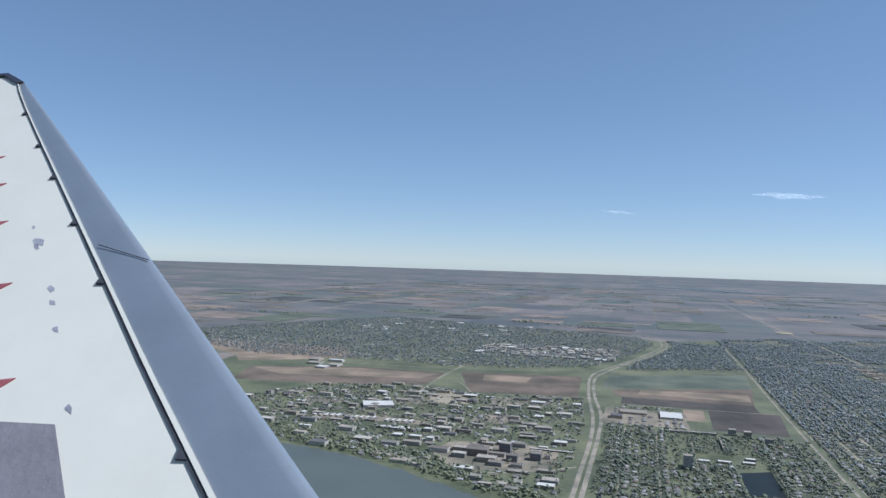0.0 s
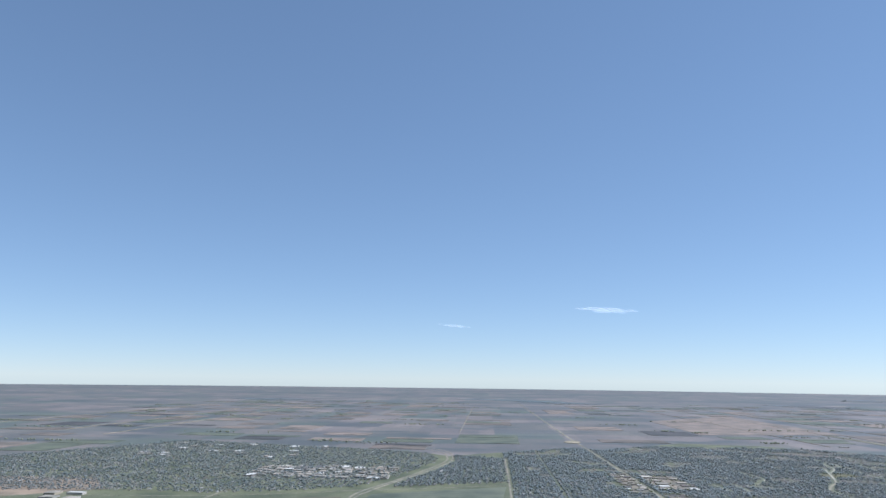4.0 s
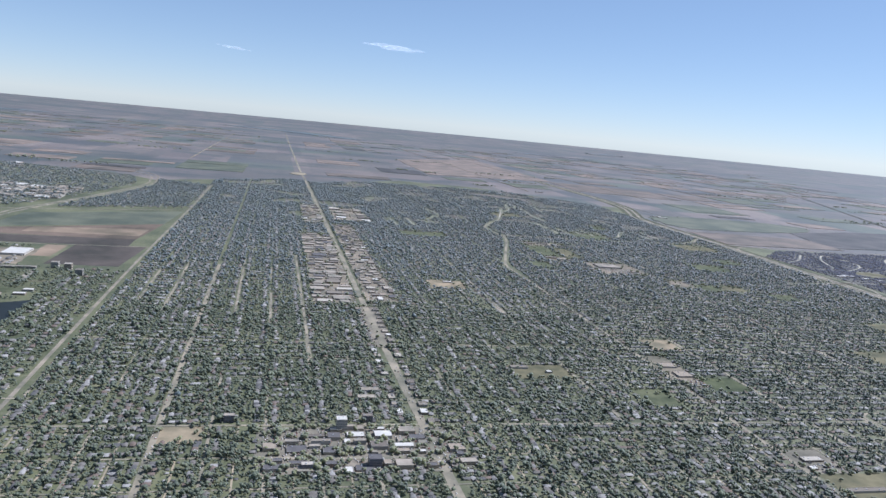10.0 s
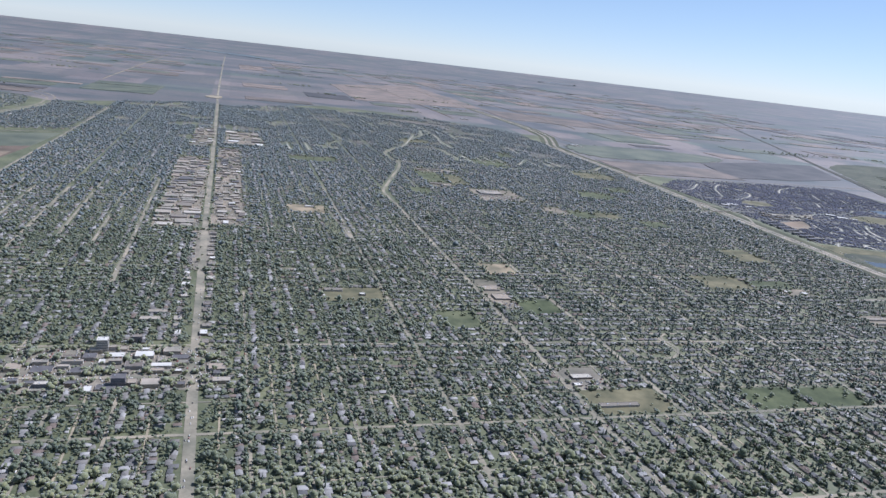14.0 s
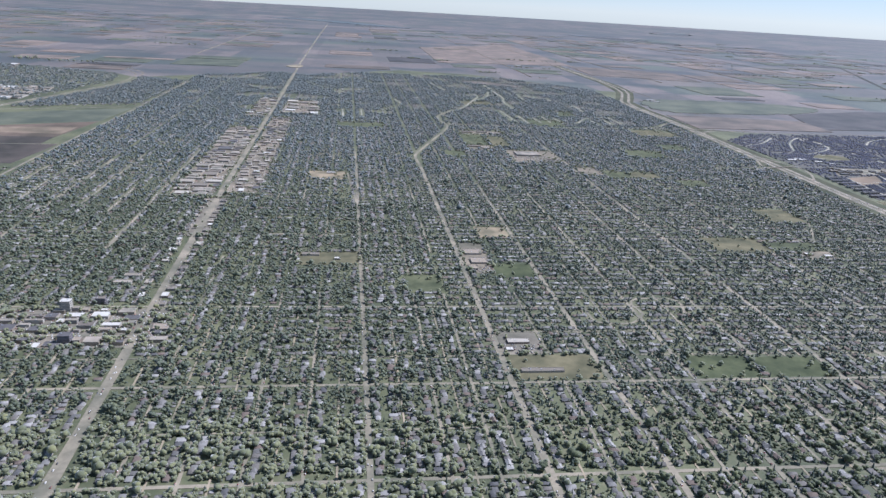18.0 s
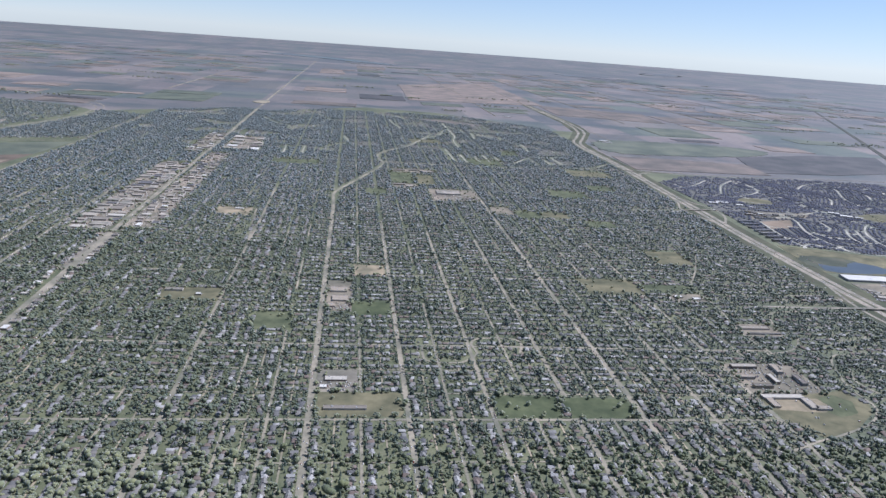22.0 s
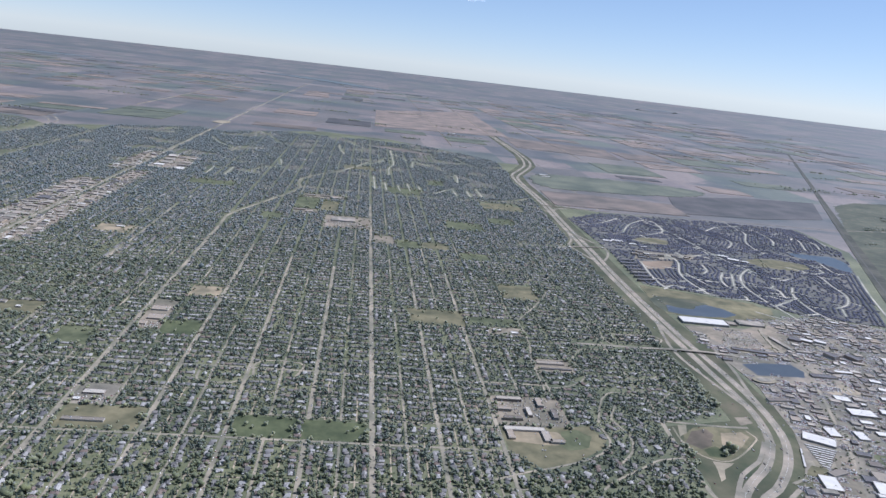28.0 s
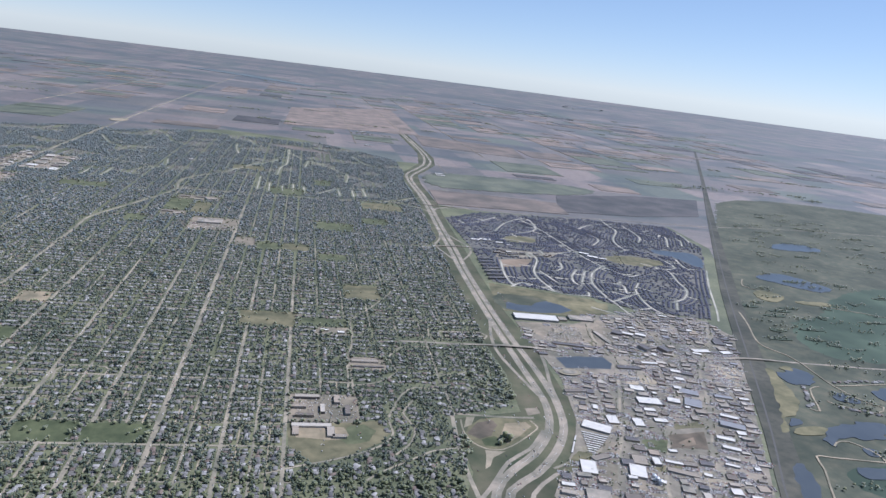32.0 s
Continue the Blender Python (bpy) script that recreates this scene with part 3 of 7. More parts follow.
park(242.0, 252.0, 257.4, 266.4, M_GRASS, "green park among houses", wob=1.2)
park(180.0, 268.0, 189.4, 291.0, M_GRASS, "green school grounds with pale paths", wob=0.8)
park(191.0, 265.0, 198.0, 286.0, M_DRY, "olive sports ground of a school", wob=0.6)
park(169.6, 244.0, 177.4, 255.0, M_GRASS, "green lawn beside a winding avenue", wob=0.6)
park(180.0, 259.6, 190.4, 267.4, M_LOT, "pale car park of a school", "parking_lot")
park(181.6, 292.0, 200.0, 300.0, M_LOT, "car park beside a sports ground", "parking_lot")
park(62.6, 105.4, 68.6, 111.2, M_TAN, "tan school ball field")
park(76.0, 96.0, 106.6, 110.8, M_YARD, "paved business block", "parking_lot")
park(88.0, 183.0, 99.2, 290.0, M_LOT, "wide grey car parks along the shopping street", "parking_lot")
park(101.8, 186.0, 110.4, 318.0, M_LOT, "car parks and lanes of a shopping strip", "parking_lot")
park(98.9, 150.0, 103.7, 182.6, M_YARD, "paved lots of roadside shops", "parking_lot")
park(104.0, 330.0, 119.6, 374.0, M_LOT, "pinkish car park of a shopping centre", "parking_lot")
park(90.0, 318.0, 98.6, 380.0, M_LOT, "car parks behind shops", "parking_lot")
park(200.0, 60.0, 203.0, 62.0, M_LOT, "small church car park", "parking_lot")
park(264.0, 300.0, 284.0, 318.0, M_DRY, "open grass by the interchange", wob=1.5)
park(130.0, 300.0, 150.0, 312.0, M_GRASS, "green school field")
park(220.0, 320.0, 236.0, 336.0, M_GRASS, "green park")
park(196.0, 384.0, 214.0, 398.0, M_DRY, "olive school field", wob=1.0)
LAWNS.append([(202, 507), (228, 511), (263, 481.5), (236, 483.5)])
slab("field", LAWNS[-1], M_PSOIL, "bare graded ground at the edge of town", "field", wobble=1.5)

# freeway corridor
F1 = [(268.0, 60), (271.0, 70.4), (275.3, 76.6), (282.4, 83.6), (288.0, 92.6), (290.8, 102.8), (291.3, 111.2), (291.2, 127.1), (291.3, 142.2), (291.5, 155.2), (291.9, 175.3), (292.9, 206.2), (294.5, 237.7), (295.7, 266.5), (297.2, 295.2), (299.0, 329.4), (299.6, 361.2), (299.6, 398.2), (302.2, 425.3), (311.3, 449.5), (322.3, 482.5), (329.1, 532.2), (331.0, 607.1), (331.0, 690)]
F2 = [(270.6, 60), (273.6, 70.4), (279.9, 75.8), (286.5, 83.7), (291.3, 92.8), (293.6, 102.9), (294.4, 114.4), (294.4, 127.5), (293.9, 142.5), (293.8, 153.2), (294.1, 175.6), (295.1, 206.7), (296.8, 234.1), (297.9, 262.1), (299.3, 289.8), (301.0, 323.0), (301.8, 353.8), (301.8, 389.1), (304.0, 416.7), (314.8, 446.8), (326.0, 479.4), (331.6, 517.5), (333.6, 597.2), (333.6, 690)]
VERGE = [(262, 60), (268, 76), (268, 96), (284, 100), (286, 120), (285, 160), (286, 200), (289, 240), (291, 290), (293, 330), (294, 400), (300, 430), (318, 480), (326, 540), (328, 690), (337, 690), (336, 520), (330, 478), (318, 446), (309, 424), (306, 390), (306, 330), (303, 290), (301, 240), (299, 200), (298, 165), (299, 136), (298, 118), (297, 100), (294, 90), (300, 86), (288, 78), (276, 60)]
slab("verge", VERGE, M_VERGE, "grassy freeway verge", "verge")
slab("basin", [(269.4, 89.6), (270.9, 93.1), (274.1, 96.3), (277.9, 97.0), (285.2, 96.3), (285.8, 93.7), (280.2, 87.8), (275.8, 84.5), (272.4, 84.4), (270.3, 87.5)], M_DRY, "oval grassed drainage basin beside the freeway", "basin", wobble=0.2)
slab("basin", [(269.9, 90.1), (273.1, 94.8), (276.4, 95.9), (277.2, 94.0), (274.9, 89.6), (272.1, 88.0)], M_BASIN, "bare brown floor of a drainage basin", "basin", wobble=0.4)
slab("basin", [(272.4, 87.8), (275.2, 89.4), (276.6, 88.0), (277.2, 86.4), (274.6, 85.2), (272.6, 85.6)], M_LUSH, "shrubby green side of a drainage basin", "basin", wobble=0.3)
slab("basin", [(276.6, 88.8), (279.1, 94.6), (283.7, 95.3), (284.4, 93.6), (277.6, 86.6)], M_TAN, "pale dry grass in a drainage basin", "basin", wobble=0.4)
slab("spoil_patch", [(272.1, 84.0), (276.1, 83.5), (273.3, 81.4), (271.8, 78.4), (270.5, 77.5), (271.8, 80.9)], M_GRAVEL, "pale sandy spoil patch with tracks", "sand", wobble=0.25)
slab("spoil_patch", [(271.2, 97.1), (273.1, 97.2), (271.7, 93.8), (269.8, 92.3)], M_GRAVEL, "pale sand beside a street end", "sand", wobble=0.2)
road("path", [(269.8, 96), (269.4, 92), (269.6, 89.6), (270.2, 87.0), (272.5, 84.5), (275.8, 84.3), (280.1, 87.4), (284.4, 91.6), (285.7, 93.4), (284.9, 96.1)], 0.36, M_GRAVEL, "pale gravel track round a drainage basin")
road("road", [(266.0, 98.5), (268.5, 98.4), (274.4, 97.8), (280.5, 97.3), (286.2, 97.4)], 0.75, M_STREET, "pale dead-end street towards the freeway")
slab("parking_lot", [(285.4, 101.6), (288.2, 102.0), (288.4, 99.5), (285.1, 98.2)], M_LOT, "small lot at the end of a street", "parking lot")
road("road", [(269.6, 112), (269.3, 109.6), (268.3, 97.7), (267.4, 87.4), (267.0, 77.4), (267.3, 68.4), (267.6, 56)], 0.85, M_STREET, "pale street along the edge of the town")
for line, lab in ((F1, "pale grey northbound freeway carriageway"), (F2, "pale grey southbound freeway carriageway")):
    road("road", line, 1.75, M_ROAD, lab)
    v, f = ribbon(smooth_line(line), 0.014, next_level())
    tagged(new("lane_line", mesh_of("lane_line", v, f, M_PAINT)), "white painted lane line on the freeway", "road marking", kind="structure")
RAMPS = [
    [(299.6, 136), (297.8, 124.3), (295.6, 114.4), (294.3, 104.0)], [(291.0, 156), (287.9, 141), (287.4, 131.1), (288.8, 119.6), (290.6, 108)],
    [(266.0, 66), (270.0, 71.2), (275.8, 80.0), (281.4, 84.6), (286.6, 92)], [(275.5, 64), (277.5, 69.6), (283.8, 75.8), (293.0, 80.8), (300.1, 86.3)],
    [(293.0, 222), (290.0, 236), (289.6, 243), (293, 252), (295, 262)], [(297.2, 222), (302, 232), (303.6, 242), (301, 252), (298.4, 262)],
    [(299.0, 300), (296, 312), (288, 320), (280, 321)], [(302.0, 336), (310, 337), (314, 330), (308, 322), (302, 318)], [(300.2, 308), (303.6, 318), (314, 322.6), (327, 324.4)],
    [(298.6, 345), (292, 338), (286, 330), (276, 324)],
]
for line in RAMPS:
    road("road", line, 0.85, M_ROAD, "single-lane freeway ramp")
# overpasses: a deck on abutments
OVER = [(262, 137.2), (276, 137.0), (285.2, 136.8, 0.25), (290, 136.6, 0.42), (296, 136.2, 0.42), (300.5, 135.8, 0.25), (308, 134.4), (316, 133.3), (337, 132.6), (352, 134.6), (358, 135.3, 0.3), (364, 135.2, 0.42), (369, 135.0, 0.3), (376, 134.7), (393, 133.4), (406, 132.3), (470, 130)]
road("overpass", OVER, 1.0, M_ROAD, "two-lane road crossing the freeway on an overpass")
OVER2 = [(268, 236), (285.3, 238, 0), (291, 239.6, 0.3), (300, 241.6, 0.3), (306, 242.6, 0), (316, 243.4), (332, 241.6), (350, 242.3), (372, 252)]
road("overpass", OVER2, 0.9, M_ROAD, "road crossing the freeway into a new suburb")
CLOVER = [(180, 314), (230, 316), (265, 320.8), (290, 324.2, 0.25), (303, 324.6, 0.25), (327, 324.2), (375, 324.2), (396, 326.5), (427, 328.6), (463, 331.4), (532, 345), (700, 360)]
road("road", CLOVER, 0.9, M_ROAD, "main road through the interchange")
for x, y, w in ((287.6, 136.7, 1.3), (298.6, 136.0, 1.3), (288.6, 239.0, 1.2), (303.0, 242.0, 1.2)):
    me = mesh_of("abutment", *[a.tolist() for a in boxes(np.array([(x, y)]), np.array([(0.9, w, 0.3)]), np.array([0.0]))], M_CONC)
    tagged(new("abutment", me), "concrete bridge abutment under the overpass", "abutment", kind="structure")

# the older highway by the campus fields
H1 = [(-15, 100), (-14.4, 130), (-14.0, 145.8), (-13.9, 165.4), (-13.8, 191.4), (-15, 218.6), (-18.7, 254), (-20.9, 291), (-18.7, 310.8), (-10.5, 338.5), (-0.8, 375.7), (8.2, 420), (7.6, 448), (2.6, 472), (-20, 500), (-80, 540)]
H2 = [(-13, 100), (-12.6, 130), (-12.3, 146.5), (-12.2, 170.5), (-12.2, 197.9), (-13, 223.4), (-16.9, 255), (-19.0, 289), (-16.4, 308.8), (-8.3, 339.8), (1.9, 377), (11.2, 422), (10.2, 457), (4.6, 480), (-17, 508), (-76, 548)]
for line in (H1, H2):
    road("road", line, 1.0, M_ROAD, "pale divided highway past the campus")
road("road", [(-300, 262), (-164, 279.5), (-123, 285), (-80, 289), (-45, 300), (-22, 311), (8, 321), (40, 334), (60, 336)], 0.7, M_ROAD, "pale road along the fields")
road("road", [(-72, 230), (-72.6, 245), (-73.8, 271), (-73.3, 296), (-70, 320), (-68, 345)], 0.8, M_STREET, "pale road through campus fields")
road("road", [(-73, 262), (-64, 258), (-57, 244), (-52, 232)], 0.6, M_STREET, "curved campus road")
road("road", [(-12, 243), (10, 243.8), (39, 246.5)], 0.5, M_STREET, "farm lane between tilled plots")
for q, lab in (([(-48, 166), (-42, 158.5), (-36, 155.4), (-24, 158), (-19, 166), (-20, 178), (-32, 182), (-46, 176)], "pale paved grounds of a hospital"), ([(-12.4, 214), (11, 214), (11, 235), (-12.4, 236)], "pale car park round two arenas"), ([(-88, 187), (-80, 190), (-58, 189.6), (-57, 195), (-72, 196), (-89, 192.6)], "pale court of student residences"), ([(-72, 214), (-60, 216), (-58, 226), (-74, 226)], "campus car park"), ([(-100, 206), (-88, 208), (-90, 216), (-102, 214)], "campus car park"), ([(-48, 226), (-30, 228), (-26, 240), (-46, 238)], "campus car park"), ([(-46, 200), (-34, 202), (-34, 212), (-47, 210)], "campus car park")):
    slab("parking_lot", q, M_LOT, lab, "parking lot", wobble=0.6)
for line in ([(-51, 177), (-47.3, 167.5), (-41.7, 158.5), (-35.5, 154.6), (-30.0, 155.6), (-22, 160), (-15, 166)], [(-104, 190), (-92, 198), (-72, 200), (-50, 196), (-30, 196), (-14, 198)], [(-76, 200), (-74, 214), (-72, 230)], [(-48, 177), (-47, 196), (-44, 214), (-42, 242)], [(-110, 222), (-84, 226), (-60, 230), (-22, 232)]):
    road("road", line, 0.7, M_STREET, "pale campus road")
AV = [(39.2, 100), (39.3, 194), (39.8, 253), (41.2, 347), (41.6, 440)]
road("road", AV, 0.72, M_ROAD, "straight avenue along the fields")

# shopping street and main avenues
MAIN = [(104.0, 30), (102.5, 75), (100.9, 168), (99.6, 320), (97.9, 500), (96.8, 575), (96.2, 690), (95.0, 1000), (94.0, 1500)]
road("road", MAIN, 1.5, M_STREET, "broad main shopping street running out to the prairie")
road("road", [(330.8, 690), (329.0, 900), (326, 1300)], 0.9, M_ROAD, "rural highway")
road("road", [(334, 500), (331, 420), (329.6, 345), (327.7, 325)], 0.5, M_STREET, "farm road beside the highway")
HOOK = [(158.6, 225), (158.3, 244), (162, 257), (168.5, 277), (175.2, 297), (178.6, 312), (177, 325), (177.3, 338), (184, 353), (192.5, 367), (204.9, 400)]
road("road", HOOK, 1.0, M_STREET, "winding pale avenue between houses")

# ---- streets of the older town ----
# along (x) and across (y), about a hundred metres by a hundred and sixty
US = [41.0, 47.2, 53.6, 62.2, 69.5, 77.4, 85.0, 92.6, 102.0, 109.4, 116.2, 123.0, 129.8, 137.4, 146.8, 152.6, 158.6, 166.4, 173.7, 180.4, 187.0, 193.6, 200.3, 206.0, 211.5, 217.4, 223.4, 229.0, 234.4, 241.4, 248.4, 255.2, 262.0, 268.8, 275.6, 282.2, 288.4, 294.6, 300.8]
VS = [40.0, 51.0, 62.4, 72.6, 84.0, 92.4, 101.0, 111.4, 121.6, 131.8, 142.2, 152.6, 163.4, 174.2, 185.0, 196.0, 207.0, 218.0, 229.0, 240.0, 251.0, 262.0, 273.0, 284.0, 295.0, 306.0, 316.0, 327.0, 338.0, 349.0, 360.0, 371.0, 382.0, 393.0, 404.0, 415.0, 426.0, 437.0, 448.0, 459.0, 470.0, 481.0, 492.0, 503.0, 514.0, 525.0, 536.0]
TOWN = [(26, 60), (30, 10), (262, 10), (264, 62), (268, 82), (267, 97), (283.4, 102), (285, 132), (287, 160), (288.6, 200), (291, 236), (293.4, 290), (295.6, 330), (296.4, 400), (301, 432), (311, 470), (279, 510), (228, 556), (174, 566), (106, 502), (90, 516), (14, 452), (41, 440), (41, 347), (40.5, 130), (30, 120), (14, 106)]
CURVY = [(236.4, 40), (236.4, 81), (249, 95), (249, 138), (290, 138), (290, 40)]
MAJOR_U = {62.2: 0.95, 158.6: 1.05, 173.7: 0.85, 200.3: 0.8, 211.5: 1.0, 187.0: 0.72, 137.4: 0.8, 223.4: 0.75, 234.4: 0.75}
ENDS_U = {62.2: 226, 158.6: 226, 173.7: 206, 200.3: 188, 211.5: 290, 187.0: 196, 137.4: 250, 223.4: 182, 234.4: 190}
MAJOR_V = {62.4: 0.6, 84.0: 0.62, 111.4: 0.55, 316.0: 0.9, 152.6: 0.5}
KEEP_OFF = [H1, H2, MAIN, HOOK, F1, F2, OVER, OVER2, CLOVER, AV] + RAMPS


def runs(fixed, lo, hi, along_y, poly):
    """Stretches of a straight street that lie in the town and cross no park."""
    s = np.arange(lo, hi, 0.5)
    p = np.stack([np.full_like(s, fixed), s], 1) if along_y else np.stack([s, np.full_like(s, fixed)], 1)
    ok = inside(p, poly) & ~inside(p, CURVY)
    for q in PARKS + LAWNS:
        ok &= ~inside(p, q)
    out, start = [], None
    for i, k in enumerate(list(ok) + [False]):
        if k and start is None:
            start = i
        if not k and start is not None:
            if i - start > 8:
                out.append((s[start], s[i - 1]))
            start = None
    return out


sv, sf = [], []
minor_v, minor_f = [], []
street_rng = random.Random(3)
z_streets = next_level()
for u in US:
    stretch = runs(u, 40, ENDS_U.get(u, 536), True, TOWN)
    if u not in MAJOR_U:
        stretch = [(s0, min(e0, s0 + street_rng.uniform(9, 24))) if s0 > 115 else (s0, e0) for a, b in stretch for s0, e0 in [(a, min(b, 118))] + [(c, min(b, c + 44)) for c in np.arange(max(a, 118) + 20 * street_rng.random(), b - 12, 44)] if e0 - s0 > 6]
    for a, b in stretch:
        w = MAJOR_U.get(u, 0.44)
        line = smooth_line([(u + (0.25 * math.sin(y * 0.021 + u) if y > 230 else 0), y) for y in np.linspace(a, b, max(2, int((b - a) / 12)))], 6)
        v, f = ribbon(line, w, z_streets)
        if u in MAJOR_U:
            tagged(new("street", mesh_of("street", v, f, M_STREET)), "pale worn avenue lined with trees", "street", kind="structure")
        else:
            minor_f += [tuple(i + len(minor_v) for i in q) for q in f]
            minor_v += v
z_cross = next_level()
for y in VS:
    for a, b in runs(y, 26, 300, False, TOWN):
        pieces = [(a, b)] if y in MAJOR_V or y < 120 else [(p, min(b, p + street_rng.choice((14, 21, 28)))) for p in np.arange(a, b - 7, 30)]
        for p, q in pieces:
            v, f = ribbon(smooth_line([(p, y), (q, y)], 30), MAJOR_V.get(y, 0.36), z_cross)
            if y in MAJOR_V:
                tagged(new("street", mesh_of("street", v, f, M_STREET)), "pale worn cross street", "street", kind="structure")
            else:
                minor_f += [tuple(i + len(minor_v) for i in k) for k in f]
                minor_v += v
tagged(new("side_street", mesh_of("side_street", minor_v, minor_f, M_STREET)), "grid of narrow tree-shaded side streets", "street", kind="stuff")
# stretches where the street lies open between young trees
BARE = [[(53.6, 178), (53.6, 222)], [(69.5, 172), (69.4, 220)], [(77.5, 166), (77.5, 193)], [(85.4, 142), (84.9, 244)], [(137.2, 178), (134.4, 216)], [(47.2, 182), (47.2, 214)]]
for line in BARE:
    road("street", line, 0.62, M_STREET, "open pale side street between young trees")
# back lanes of the blocks
lv, lf = [], []
z_lane = next_level()
for a, b in zip(US[:-1], US[1:]):
    m = (a + b) / 2
    for p, q in runs(m, 40, 112, True, TOWN):
        v, f = ribbon(smooth_line([(m, p), (m, q)], 12), 0.26, z_lane)
        lf += [tuple(i + len(lv) for i in k) for k in f]
        lv += v
tagged(new("back_lane", mesh_of("back_lane", lv, lf, M_GRAVEL)), "gravel back lanes between the yards", "lane", kind="stuff")
# crescent with a bent end
CRESCENT = [(178.1, 111.2), (177.9, 106), (179.4, 104.4), (184.6, 104.2), (188.2, 108.2), (187.6, 112.3), (189.8, 115.3), (196.6, 115.1), (197.6, 112.5), (196.4, 108.5)]
road("road", CRESCENT, 0.5, M_STREET, "pale crescent street with bent ends")

for line in ([(269.0, 139), (268.9, 124), (268.3, 112)], [(268.8, 126.5), (273.6, 128.4), (280.6, 125.5), (281.6, 120.6), (281.0, 115.4), (278.4, 112.2), (274.8, 110.4), (272.0, 107.0)], [(268.6, 118), (273.0, 117.4), (276.4, 120.0)], [(272.0, 107.0), (275.6, 103.4), (281.0, 103.6)], [(271.2, 148), (270.6, 142), (271.8, 137)], [(273.8, 145.4), (285.8, 146.0), (285.6, 141.0), (274.2, 139.4), (273.8, 145.4)],
             [(264.4, 178), (262.1, 172.2), (255.8, 160.1), (250.2, 150), (250.1, 141), (249.2, 131), (247.9, 124.7), (247.6, 114), (247.2, 106.3)], [(231.0, 75.0), (237.3, 77.8), (241.8, 79.3), (249.4, 82.8), (253.4, 86.3), (255.0, 89.6), (254.6, 95)], [(248.6, 73.4), (251.5, 76.1), (259.3, 81.5), (262, 83.4), (267.6, 84.6)], [(254.6, 81.8), (258.1, 86.1), (259.6, 92), (258.0, 98), (261, 104)],
             [(254.8, 96), (258.6, 106), (262.2, 110), (268, 109)], [(248, 110), (254, 112), (259, 118), (258, 126), (262, 133), (268.8, 134)]):
    WINDING.append(line)
    road("street", line, 0.46, M_STREET, "pale winding crescent near the freeway")
for line in ([(106, 470), (118, 440), (132, 420), (150, 410)], [(140, 505), (150, 470), (172, 452), (196, 450)], [(196, 520), (204, 490), (226, 470), (236, 440)], [(240, 440), (252, 420), (262, 396), (260, 370)], [(270, 480), (276, 450), (288, 430)], [(206, 402), (216, 420), (222, 446)], [(60, 440), (72, 460), (84, 480)], [(244, 330), (256, 350), (276, 356)], [(150, 350), (162, 372), (160, 396)], [(118, 380), (140, 376), (158, 366)],
             [(189.8, 493), (191, 470), (194.5, 447)], [(195.7, 374), (203, 396), (210.8, 418.6)], [(225.8, 487), (226, 450), (225.8, 419), (222.7, 402), (221.9, 374)], [(239, 440), (237, 412)], [(213.3, 366), (213.7, 328)], [(219, 348), (219.5, 326)], [(225.6, 342), (226.3, 328)], [(231, 350), (231.4, 330)], [(236.6, 345.6), (237, 328)], [(254.6, 347), (254.9, 327)], [(262, 346), (262, 330)], [(268, 352), (268.4, 332)], [(132, 350), (132.4, 328)], [(141, 352), (141, 330)], [(120, 356), (120.4, 330)]):
    KEEP_OFF.append(line)
    road("street", line, 0.62, M_CONCST, "pale winding suburban street")

# ---- houses ----


def blocked(p, margin=0.0):
    bad = ~inside(p, TOWN)
    for q in PARKS + LAWNS:
        bad |= inside(p, q)
    for line in KEEP_OFF:
        bad |= near_line(p, line, 1.5 + margin)
    for line in WINDING:
        bad |= near_line(p, line, 0.72 + 1.4 * margin)
    bad |= near_line(p, CRESCENT, 0.85 + margin)
    return bad


hc, ht = [], []
tc = []
for i, (a, b) in enumerate(zip(US[:-1], US[1:])):
    for j, (p, q) in enumerate(zip(VS[:-1], VS[1:])):
        w, h = b - a, q - p
        if q < 93 or rng.random() < (0.75 if a < 150 else 0.15):
            cols = [a + 1.3, b - 1.3] if w < 8.4 else [a + 1.25, a + w / 2 - 1.2, a + w / 2 + 1.2, b - 1.25]
            n = int((h - 1.3) / 0.98)
            lots = [(x, p + 1.0 + (k + 0.5) * (h - 2.0) / n) for x in cols for k in range(n)]
        else:
            rows = [p + 1.2, p + h / 2 - 1.2, p + h / 2 + 1.2, q - 1.2]
            n = max(1, int((w - 1.2) / 1.0))
            lots = [(a + 0.7 + (k + 0.5) * (w - 1.4) / n, y) for y in rows for k in range(n)]
        for x, y in lots:
            if rng.random() < 0.07:
                continue
            hc.append((x + rng.normal(0, 0.16), y + rng.normal(0, 0.12)))
            ht.append(rng.choice((0.0, math.pi / 2)) + rng.normal(0, 0.04))
        # old streets under a closed canopy, younger ones with trees between the roofs
        old = (a + b) / 2 < 150 and p < 180
        dens = (1.6 if old else 1.8 if a > 165 else 1.5) if p < 150 else 1.6 if old else 1.4
        for k in range(int(w * h * dens)):
            x, y = a + w * rng.random(), p + h * rng.random()
            if min(x - a, b - x) < 0.5 * MAJOR_U.get(a if x - a < b - x else b, 0.6) + (0.2 if a in MAJOR_U or b in MAJOR_U else -0.05 if y < 240 else -0.3):
                continue
            tc.append((x, y))
        # trees along the kerbs
        for x, s_ in ((a, 1), (b, -1)):
            off = 0.5 * MAJOR_U.get(x, 0.44) + 0.26
            for k in range(int(h / 0.62)):
                if rng.random() < (0.7 if old else 0.45 if p < 250 else 0.25):
                    tc.append((x + s_ * (off + abs(rng.normal(0, 0.1))), p + h * rng.random()))
hc, ht, tc = np.array(hc), np.array(ht), np.array(tc)
